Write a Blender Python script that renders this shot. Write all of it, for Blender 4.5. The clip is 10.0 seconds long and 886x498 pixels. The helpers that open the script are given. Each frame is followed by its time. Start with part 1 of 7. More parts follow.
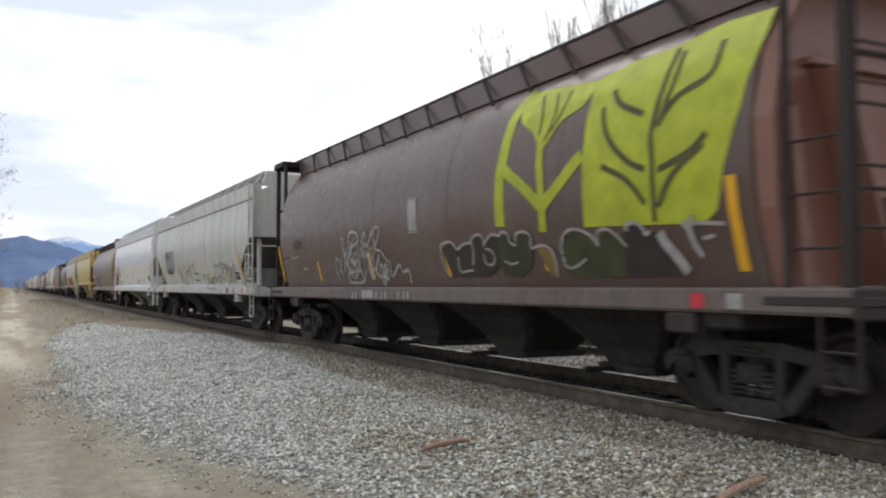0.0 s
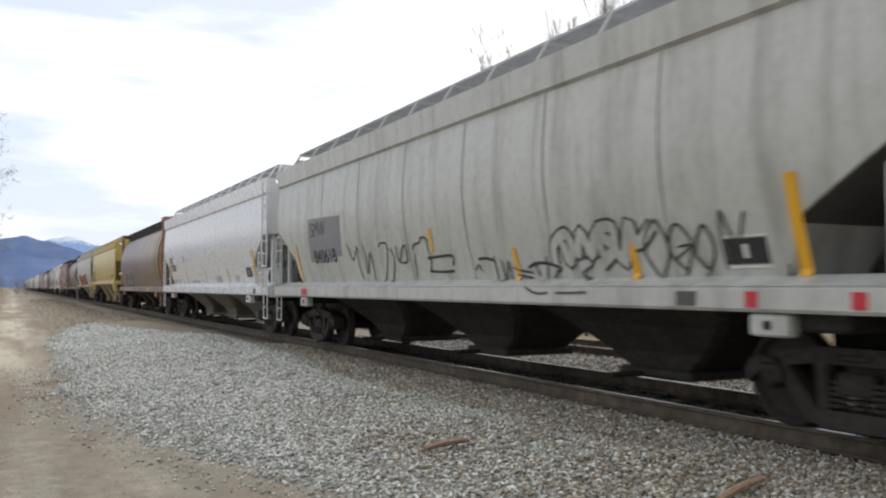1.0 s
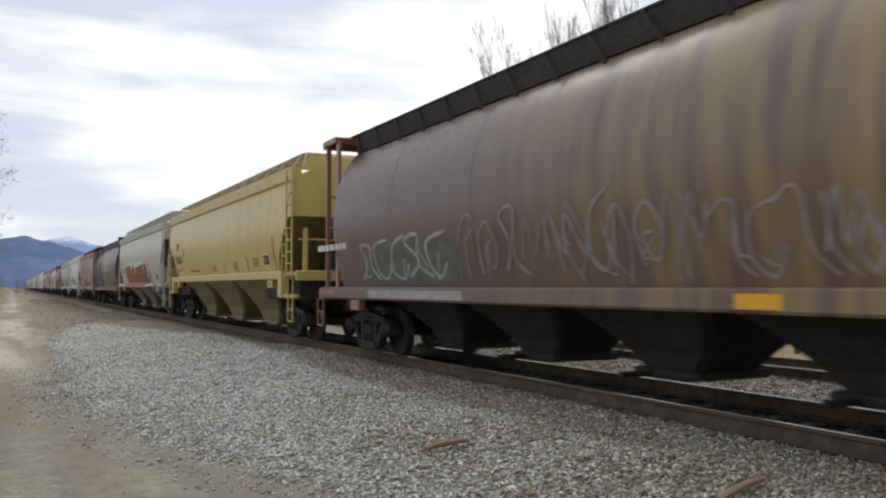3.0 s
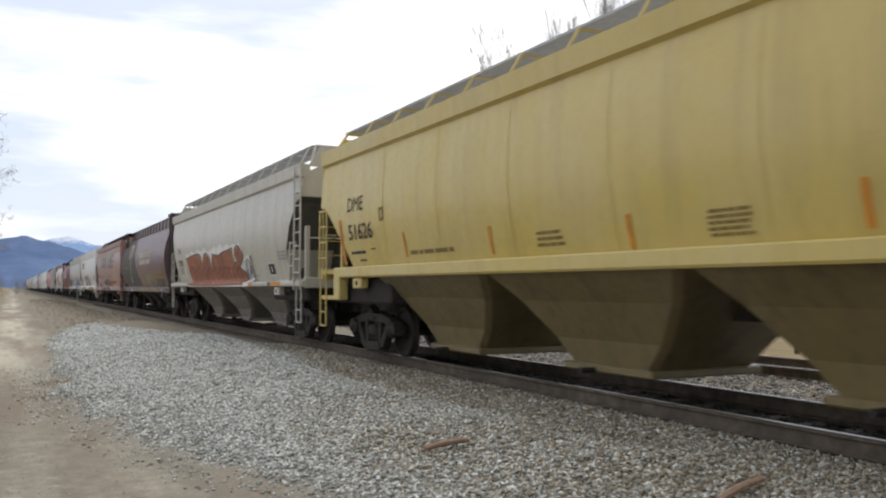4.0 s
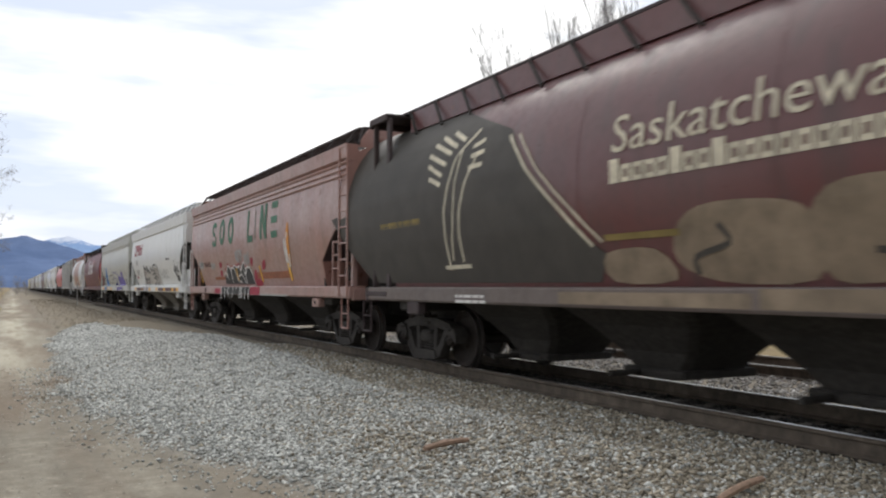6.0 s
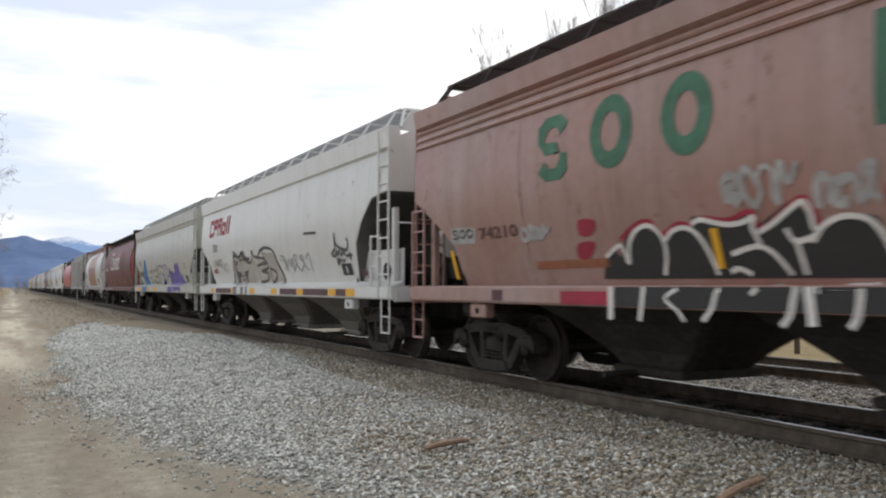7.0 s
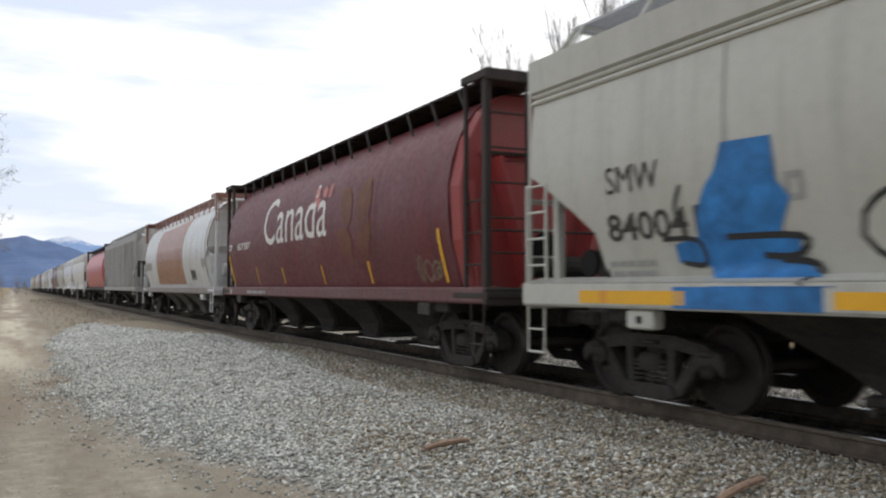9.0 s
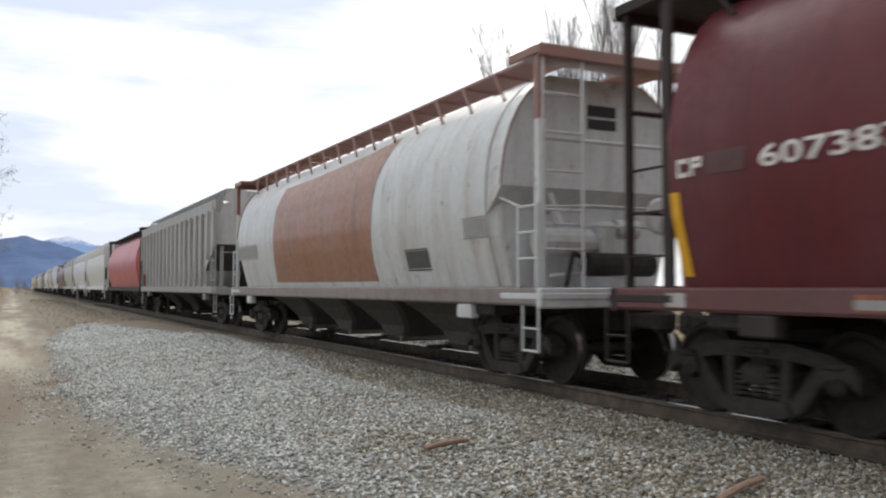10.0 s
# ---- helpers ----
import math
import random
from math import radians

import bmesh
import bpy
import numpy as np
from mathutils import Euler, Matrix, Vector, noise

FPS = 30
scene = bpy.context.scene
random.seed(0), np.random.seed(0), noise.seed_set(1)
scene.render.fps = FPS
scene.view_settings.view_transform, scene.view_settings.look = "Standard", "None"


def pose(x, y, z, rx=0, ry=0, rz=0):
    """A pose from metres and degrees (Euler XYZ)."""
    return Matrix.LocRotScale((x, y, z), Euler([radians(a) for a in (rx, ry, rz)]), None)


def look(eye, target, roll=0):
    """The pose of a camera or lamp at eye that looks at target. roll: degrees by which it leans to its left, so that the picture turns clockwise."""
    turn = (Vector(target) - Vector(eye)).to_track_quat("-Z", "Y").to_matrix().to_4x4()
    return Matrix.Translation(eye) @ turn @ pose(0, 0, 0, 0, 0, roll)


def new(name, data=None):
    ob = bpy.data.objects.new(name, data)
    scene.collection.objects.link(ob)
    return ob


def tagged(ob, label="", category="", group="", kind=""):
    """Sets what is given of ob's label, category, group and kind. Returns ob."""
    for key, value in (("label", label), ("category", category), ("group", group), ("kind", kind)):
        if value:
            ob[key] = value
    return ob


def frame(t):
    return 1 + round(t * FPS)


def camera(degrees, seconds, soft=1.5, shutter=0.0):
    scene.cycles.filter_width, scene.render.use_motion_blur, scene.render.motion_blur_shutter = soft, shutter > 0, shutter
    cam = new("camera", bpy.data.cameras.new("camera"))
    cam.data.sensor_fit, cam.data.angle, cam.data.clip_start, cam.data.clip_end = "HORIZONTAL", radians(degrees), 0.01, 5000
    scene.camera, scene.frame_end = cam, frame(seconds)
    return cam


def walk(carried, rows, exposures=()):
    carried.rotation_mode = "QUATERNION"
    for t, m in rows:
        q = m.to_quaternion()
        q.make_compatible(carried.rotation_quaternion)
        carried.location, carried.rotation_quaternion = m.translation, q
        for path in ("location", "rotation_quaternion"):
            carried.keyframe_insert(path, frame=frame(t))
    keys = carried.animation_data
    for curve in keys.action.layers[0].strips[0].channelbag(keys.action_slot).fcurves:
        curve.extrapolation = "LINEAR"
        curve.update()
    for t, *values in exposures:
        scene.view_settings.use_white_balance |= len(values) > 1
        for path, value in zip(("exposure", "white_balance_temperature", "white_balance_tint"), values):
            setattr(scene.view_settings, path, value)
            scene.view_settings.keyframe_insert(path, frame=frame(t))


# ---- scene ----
cam = camera(55.18, 10.0, soft=2.1, shutter=0.14)
EYE = (0.0, 0.0, 1.30)
VIEW = pose(*EYE, 92.557, 0, -26.907)
walk(cam, [(0, VIEW), (10, VIEW)], [(0, 0.18), (1.6, 0.17), (2.0, 0.06), (2.4, -0.12), (2.7, -0.14), (3.2, 0.0), (3.8, 0.15), (5.0, 0.15), (10, 0.12)])

# ---- light: a bright overcast sky with thin cloud bands, and a broad weak sun ----
world = bpy.data.worlds.new("overcast_sky")
scene.world = world
world.use_nodes = True
wt = world.node_tree
wt.nodes.clear()
w_out = wt.nodes.new("ShaderNodeOutputWorld")
w_mix = wt.nodes.new("ShaderNodeMixShader")
w_sky = wt.nodes.new("ShaderNodeTexSky")
w_sky.sky_type, w_sky.sun_disc = "NISHITA", False
w_sky.sun_elevation, w_sky.sun_rotation = radians(38), radians(17)
w_blue = wt.nodes.new("ShaderNodeBackground")
w_blue.inputs[1].default_value = 0.09
w_cloud = wt.nodes.new("ShaderNodeBackground")
w_cloud.inputs[1].default_value = 1.0
w_tc = wt.nodes.new("ShaderNodeTexCoord")
w_map = wt.nodes.new("ShaderNodeMapping")
w_map.inputs["Scale"].default_value = (1.7, 1.7, 9.0)
w_map.inputs["Location"].default_value = (0.35, 0.1, 0.55)
w_noise = wt.nodes.new("ShaderNodeTexNoise")
w_noise.inputs["Scale"].default_value = 1.5
w_noise.inputs["Detail"].default_value = 5
w_noise.inputs["Roughness"].default_value = 0.52
w_ramp = wt.nodes.new("ShaderNodeValToRGB")
w_ramp.color_ramp.elements[0].position, w_ramp.color_ramp.elements[0].color = 0.40, (0.66, 0.73, 0.87, 1)
w_ramp.color_ramp.elements[1].position, w_ramp.color_ramp.elements[1].color = 0.55, (1.05, 1.05, 1.05, 1)
w_fac = wt.nodes.new("ShaderNodeMapRange")
w_fac.inputs["From Min"].default_value, w_fac.inputs["From Max"].default_value = 0.30, 0.50
w_fac.inputs["To Min"].default_value, w_fac.inputs["To Max"].default_value = 0.72, 1.0
wt.links.new(w_tc.outputs["Generated"], w_map.inputs[0])
wt.links.new(w_map.outputs[0], w_noise.inputs["Vector"])
wt.links.new(w_noise.outputs["Fac"], w_ramp.inputs[0])
wt.links.new(w_noise.outputs["Fac"], w_fac.inputs["Value"])
wt.links.new(w_ramp.outputs[0], w_cloud.inputs[0])
# the cloud layer is brighter towards the veiled sun
w_dot = wt.nodes.new("ShaderNodeVectorMath")
w_dot.operation = "DOT_PRODUCT"
w_dot.inputs[1].default_value = (0.22, 0.74, 0.63)
w_glow = wt.nodes.new("ShaderNodeMapRange")
w_glow.inputs["From Min"].default_value, w_glow.inputs["From Max"].default_value = -0.8, 0.7
w_glow.inputs["To Min"].default_value, w_glow.inputs["To Max"].default_value = 0.62, 1.06
wt.links.new(w_tc.outputs["Generated"], w_dot.inputs[0])
wt.links.new(w_dot.outputs["Value"], w_glow.inputs["Value"])
wt.links.new(w_glow.outputs[0], w_cloud.inputs[1])
wt.links.new(w_sky.outputs[0], w_blue.inputs[0])
wt.links.new(w_fac.outputs[0], w_mix.inputs[0])
wt.links.new(w_blue.outputs[0], w_mix.inputs[1])
wt.links.new(w_cloud.outputs[0], w_mix.inputs[2])
wt.links.new(w_mix.outputs[0], w_out.inputs[0])

sun = new("sun", bpy.data.lights.new("sun", "SUN"))
sun.data.energy, sun.data.angle, sun.data.color = 1.5, radians(20), (1.0, 0.96, 0.90)
sun.matrix_world = look((21, 70, 58), (0, 0, 0))


# ---- materials ----
def nodes_of(name):
    m = bpy.data.materials.new(name)
    m.use_nodes = True
    return m, m.node_tree.nodes, m.node_tree.links, m.node_tree.nodes["Principled BSDF"]


def noise_node(n, l, vec, scale, detail=4, rough=0.55, stretch=None):
    if stretch:
        mp = n.new("ShaderNodeMapping")
        mp.inputs["Scale"].default_value = stretch
        l.new(vec, mp.inputs[0])
        vec = mp.outputs[0]
    t = n.new("ShaderNodeTexNoise")
    t.inputs["Scale"].default_value, t.inputs["Detail"].default_value, t.inputs["Roughness"].default_value = scale, detail, rough
    l.new(vec, t.inputs["Vector"])
    return t.outputs["Fac"]


def span(n, l, value, a, b, lo=0.0, hi=1.0):
    r = n.new("ShaderNodeMapRange")
    r.inputs["From Min"].default_value, r.inputs["From Max"].default_value = a, b
    r.inputs["To Min"].default_value, r.inputs["To Max"].default_value = lo, hi
    l.new(value, r.inputs["Value"])
    return r.outputs[0]


def blend(n, l, fac, a, b):
    mx = n.new("ShaderNodeMix")
    mx.data_type = "RGBA"
    for sock, val in ((mx.inputs["Factor"], fac), (mx.inputs["A"], a), (mx.inputs["B"], b)):
        if isinstance(val, tuple):
            sock.default_value = (*val, 1)
        elif isinstance(val, (int, float)):
            sock.default_value = val
        else:
            l.new(val, sock)
    return mx.outputs["Result"]


def relief(n, l, bsdf, value, strength, distance):
    b = n.new("ShaderNodeBump")
    b.inputs["Strength"].default_value, b.inputs["Distance"].default_value = strength, distance
    l.new(value, b.inputs["Height"])
    l.new(b.outputs[0], bsdf.inputs["Normal"])


def paint(name, color, grime=(0.12, 0.10, 0.08), dirt=0.35, rust=0.0, rough=0.35, fade=0.12, spray=None, gloss=0.65):
    """Weathered car paint: broad fading, streaks that run down, small rust spots."""
    m, n, l, b = nodes_of(name)
    oc = n.new("ShaderNodeTexCoord").outputs["Object"]
    broad = noise_node(n, l, oc, 0.55, 3)
    streak = noise_node(n, l, oc, 1.0, 5, 0.6, (3.5, 3.5, 0.28))
    fine = noise_node(n, l, oc, 9.0, 6, 0.65)
    pale = tuple(min(1, c * 0.7 + 0.3 * max(color) + 0.02) for c in color)
    c1 = blend(n, l, span(n, l, broad, 0.35, 0.7, 0, min(1, fade * 4)), color, pale)
    c2 = blend(n, l, span(n, l, streak, 0.48, 0.78, 0, dirt), c1, grime)
    c3 = blend(n, l, span(n, l, fine, 0.45, 0.75, 0, dirt * 0.4), c2, grime)
    if spray:
        # worn colour sprayed over one stretch of the side, washed down in streaks
        tint, y0, y1 = spray
        sep = n.new("ShaderNodeSeparateXYZ")
        l.new(oc, sep.inputs[0])
        wash = noise_node(n, l, oc, 1.0, 4, 0.6, (1.2, 2.6, 0.35))
        mul = n.new("ShaderNodeMath")
        mul.operation = "MULTIPLY"
        l.new(span(n, l, sep.outputs["Y"], y0, y1), mul.inputs[0])
        l.new(span(n, l, wash, 0.40, 0.58, 0.1, 0.8), mul.inputs[1])
        c3 = blend(n, l, mul.outputs[0], c3, tint)
    if rust:
        spots = noise_node(n, l, oc, 4.0, 8, 0.7, (1, 1, 0.7))
        c3 = blend(n, l, span(n, l, spots, 0.66 - 0.12 * rust, 0.74 - 0.1 * rust), c3, (0.16, 0.055, 0.028))
    l.new(c3, b.inputs["Base Color"])
    l.new(span(n, l, fine, 0.3, 0.7, rough - 0.08, rough + 0.14), b.inputs["Roughness"])
    b.inputs["Specular IOR Level"].default_value = gloss
    relief(n, l, b, streak, 0.12, 0.01)
    return m


def plain(name, color, rough=0.6, metal=0.0, vary=0.35, scale=14.0, gloss=0.4):
    m, n, l, b = nodes_of(name)
    oc = n.new("ShaderNodeTexCoord").outputs["Object"]
    f = noise_node(n, l, oc, scale, 6, 0.6)
    g = noise_node(n, l, oc, scale * 0.13, 3, 0.5)
    dark = tuple(c * (1 - vary) for c in color)
    lite = tuple(min(1, c * (1 + vary * 0.6)) for c in color)
    c1 = blend(n, l, span(n, l, f, 0.3, 0.7), dark, lite)
    l.new(blend(n, l, span(n, l, g, 0.35, 0.7, 0, 0.6), c1, dark), b.inputs["Base Color"])
    b.inputs["Roughness"].default_value, b.inputs["Metallic"].default_value = rough, metal
    b.inputs["Specular IOR Level"].default_value = gloss
    relief(n, l, b, f, 0.2, 0.01)
    return m


def islands(name, c_a, c_b, c_c, rough=0.85, per_object=False, scale=30.0):
    """Stones, ties, twigs: colour differs from piece to piece."""
    m, n, l, b = nodes_of(name)
    r = n.new("ShaderNodeObjectInfo").outputs["Random"] if per_object else n.new("ShaderNodeNewGeometry").outputs["Random Per Island"]
    ramp = n.new("ShaderNodeValToRGB")
    e = ramp.color_ramp.elements
    e[0].color, e[1].color = (*c_a, 1), (*c_c, 1)
    mid = e.new(0.55)
    mid.color = (*c_b, 1)
    l.new(r, ramp.inputs[0])
    oc = n.new("ShaderNodeTexCoord").outputs["Object"]
    f = noise_node(n, l, oc, scale, 4)
    l.new(blend(n, l, span(n, l, f, 0.35, 0.75, 0, 0.5), ramp.outputs[0], tuple(c * 0.55 for c in c_b)), b.inputs["Base Color"])
    b.inputs["Roughness"].default_value = rough
    return m


M_STEEL = plain("grimy_truck_steel", (0.050, 0.045, 0.041), 0.75, 0.0, 0.5, gloss=0.2)
M_WHEEL = plain("wheel_steel", (0.034, 0.027, 0.024), 0.65, 0.0, 0.4, gloss=0.25)
M_TREAD = plain("polished_tread", (0.33, 0.32, 0.31), 0.3, 0.9, 0.2)
M_UNDER = plain("black_underframe", (0.052, 0.048, 0.044), 0.85, 0.0, 0.5, gloss=0.2)
M_HOLE = plain("dark_opening", (0.008, 0.008, 0.008), 0.9, 0.0, 0.2)
M_RUSTRAIL = plain("rusty_rail_side", (0.118, 0.094, 0.072), 0.85, 0.0, 0.55, 5)
M_GRATE = plain("galvanised_grating", (0.40, 0.41, 0.43), 0.5, 0.6, 0.25)
M_YELLOW = plain("yellow_reflector", (0.80, 0.42, 0.02), 0.45, 0.0, 0.12)
M_REDREF = plain("red_reflector", (0.55, 0.03, 0.05), 0.45, 0.0, 0.12)
M_BLACK = plain("black_lettering", (0.03, 0.03, 0.03), 0.6, 0.0, 0.25)
M_WHITE = plain("white_lettering", (0.74, 0.72, 0.69), 0.6, 0.0, 0.2)
M_FAINT = plain("faint_lettering", (0.33, 0.33, 0.32), 0.6, 0.0, 0.15)


# ---- mesh helpers ----
class Geo:
    """Collects points and faces of one mesh."""

    def __init__(self):
        self.v, self.f = [], []

    def add(self, pts, faces):
        k = len(self.v)
        self.v.extend(tuple(p) for p in pts)
        self.f.extend(tuple(i + k for i in f) for f in faces)
        return self

    def box(self, c, s, bevel=0.0, turn=None):
        x, y, z = (a / 2 for a in s)
        b = min(bevel, x * 0.9, y * 0.9, z * 0.9)
        if b <= 0:
            p = [(i * x, j * y, k * z) for k in (-1, 1) for j in (-1, 1) for i in (-1, 1)]
            f = [(0, 2, 3, 1), (4, 5, 7, 6), (0, 1, 5, 4), (2, 6, 7, 3), (0, 4, 6, 2), (1, 3, 7, 5)]
        else:
            ring = [(x - b, -y), (x, -y + b), (x, y - b), (x - b, y), (-x + b, y), (-x, y - b), (-x, -y + b), (-x + b, -y)]
            inner = [(px * (x - b) / x, py * (y - b) / y) for px, py in ring]
            p = [(a, q, -z) for a, q in inner] + [(a, q, -z + b) for a, q in ring] + [(a, q, z - b) for a, q in ring] + [(a, q, z) for a, q in inner]
            f = [tuple(range(7, -1, -1)), tuple(range(24, 32))]
            for r in range(3):
                f += [(r * 8 + i, r * 8 + (i + 1) % 8, r * 8 + 8 + (i + 1) % 8, r * 8 + 8 + i) for i in range(8)]
        m = Matrix.Translation(c) @ (turn.to_4x4() if turn else Matrix())
        return self.add([m @ Vector(q) for q in p], f)

    def bar(self, a, b, r=0.02, n=6):
        a, b = Vector(a), Vector(b)
        q = (b - a).to_track_quat("Z", "Y")
        ring = [q @ Vector((r * math.cos(t * 2 * math.pi / n), r * math.sin(t * 2 * math.pi / n), 0)) for t in range(n)]
        p = [a + o for o in ring] + [b + o for o in ring]
        f = [(i, (i + 1) % n, n + (i + 1) % n, n + i) for i in range(n)] + [tuple(range(n - 1, -1, -1)), tuple(range(n, 2 * n))]
        return self.add(p, f)

    def path(self, pts, r=0.02, n=6):
        for a, b in zip(pts, pts[1:]):
            self.bar(a, b, r, n)
        return self

    def loft(self, rings, caps=True, closed=True):
        n = len(rings[0])
        p = [q for r in rings for q in r]
        f = []
        for k in range(len(rings) - 1):
            for i in range(n if closed else n - 1):
                j = (i + 1) % n
                f.append((k * n + i, k * n + j, (k + 1) * n + j, (k + 1) * n + i))
        if caps and closed:
            f += [tuple(range(n - 1, -1, -1)), tuple(range((len(rings) - 1) * n, len(rings) * n))]
        return self.add(p, f)

    def lathe_x(self, prof, n=28, caps=True):
        """Turns (x, radius) pairs round the x axis."""
        rings = [[(x, r * math.cos(2 * math.pi * i / n), r * math.sin(2 * math.pi * i / n)) for i in range(n)] for x, r in prof]
        return self.loft(rings, caps)

    def mesh(self, name, smooth=None):
        me = bpy.data.meshes.new(name)
        me.from_pydata(self.v, [], self.f)
        bm = bmesh.new()
        bm.from_mesh(me)
        bmesh.ops.recalc_face_normals(bm, faces=bm.faces)
        bm.to_mesh(me)
        bm.free()
        if smooth:
            me.polygons.foreach_set("use_smooth", [True] * len(me.polygons))
            me.set_sharp_from_angle(angle=radians(smooth))
        return me


SHARED = {}


def part(name, data, material, parent, label="", at=None, smooth=None):
    """One mesh object under a thing or a part."""
    me = data.mesh(name, smooth) if isinstance(data, Geo) else data
    if not me.materials:
        me.materials.append(material)
    ob = new(name, me)
    if me.materials[0] is not material:
        ob.material_slots[0].link = "OBJECT"
        ob.material_slots[0].material = material
    ob.parent = parent
    if at is not None:
        ob.matrix_basis = at
    if label:
        tagged(ob, label)
    return ob


def shared(key, build, smooth=None):
    if key not in SHARED:
        SHARED[key] = build().mesh(key, smooth)
    return SHARED[key]


def knots(table, z):
    for (a, p), (b, q) in zip(table, table[1:]):
        if z <= b:
            u = max(0.0, min(1.0, (z - a) / (b - a)))
            return p + (q - p) * u
    return table[-1][1]


# ---- ground: one sheet from the path to the horizon ----
TRACK_X, TRACK2_X = 7.36, 11.95
EDGE = [(-5, 3.2), (4.5, 2.9), (7.3, 2.0), (12, 0.85), (15, 0.6), (22, 0.75), (33, 1.3), (40, 2.3), (46, 4.6), (60, 5.6)]
TOPS = [(-5, 9.0), (17, 9.0), (21, 6.5), (27, 5.1), (36, 3.7), (43, 2.9), (60, 2.9)]


CREST = [(-5, 5.0), (5, 4.75), (9, 4.6), (14, 4.45), (17, 4.9), (23, 5.25), (28, 5.5), (37, 5.2), (44, 3.0), (60, 3.0)]


def rough_at(x, y, s):
    return noise.noise(Vector((x * s, y * s, 3.7)))


def gravel_mask(x, y):
    e = knots(EDGE, y) + 0.35 * rough_at(x, y, 0.6) + 0.2 * rough_at(x, y, 2.3)
    top = knots(TOPS, y) + 0.4 * rough_at(x, y, 0.5)
    a = max(0.0, min(1.0, (x - e) / 0.5))
    b = max(0.0, min(1.0, (top - x) / 0.6)) if x < 9 else 0.0
    return a * b


def ground_z(x, y):
    edge = knots(EDGE, y)
    if x < edge:
        z = -0.42
    elif x < 6.1:
        # the tipped ballast rises to a crest and falls off behind it towards the rail
        crest = min(5.6, max(edge + 0.4, knots(CREST, y) + 0.25 * rough_at(x, y, 0.4)))
        heap = 0.30 if y < 38 else max(0.2, 0.30 - 0.02 * (y - 38))
        if x < crest:
            z = -0.42 + heap * ((x - edge) / (crest - edge)) ** 0.8
        else:
            u = min(1.0, (x - crest) / (6.1 - crest))
            z = (-0.42 + heap) * (1 - u) - 0.19 * u - 0.05 * math.sin(u * 3.14)
    elif x < 13.6:
        z = -0.19 if (x < 6.45 or x > 8.25) else -0.20
    elif x < 16:
        z = -0.19 - 0.33 * (x - 13.6) / 2.4
    else:
        z = -0.52
    g = gravel_mask(x, y)
    bump = 0.02 * rough_at(x, y, 0.9) + 0.012 * rough_at(x, y, 3.1)
    if x < 6:
        z += bump * 1.4 + 0.05 * g * max(0, rough_at(x, y, 0.35) + 0.2)
    if x < -1.2:
        z += 0.25 * min(1, (-1.2 - x) / 2.5)
    return z


def browned(x, y):
    """How far dust covers the ballast: towards the camera's side of the heap and near the rail."""
    near = min((x - 2.2) / 1.5, (10.5 - y) / 4, 0.85)
    rail = (x - knots(CREST, y) - 0.1) / 0.45
    return max(0.0, min(1.0, max(near, rail) + 0.5 * rough_at(x, y, 0.55)))


def spaced(stops):
    out = []
    for a, b, step in stops:
        k = max(1, round((b - a) / step))
        out += [a + (b - a) * i / k for i in range(k)]
    return out + [stops[-1][1]]


GX = spaced([(-4600, -600, 500), (-600, -60, 60), (-60, -8, 6), (-8, -2, 0.8), (-2, 6.2, 0.16), (6.2, 8.6, 0.2), (8.6, 14, 0.5), (14, 30, 2), (30, 120, 15), (120, 900, 100), (900, 4600, 600)])
GY = spaced([(-4600, -600, 500), (-600, -40, 70), (-40, -2, 3), (-2, 3, 0.6), (3, 26, 0.16), (26, 60, 0.6), (60, 160, 5), (160, 800, 60), (800, 4600, 500)])


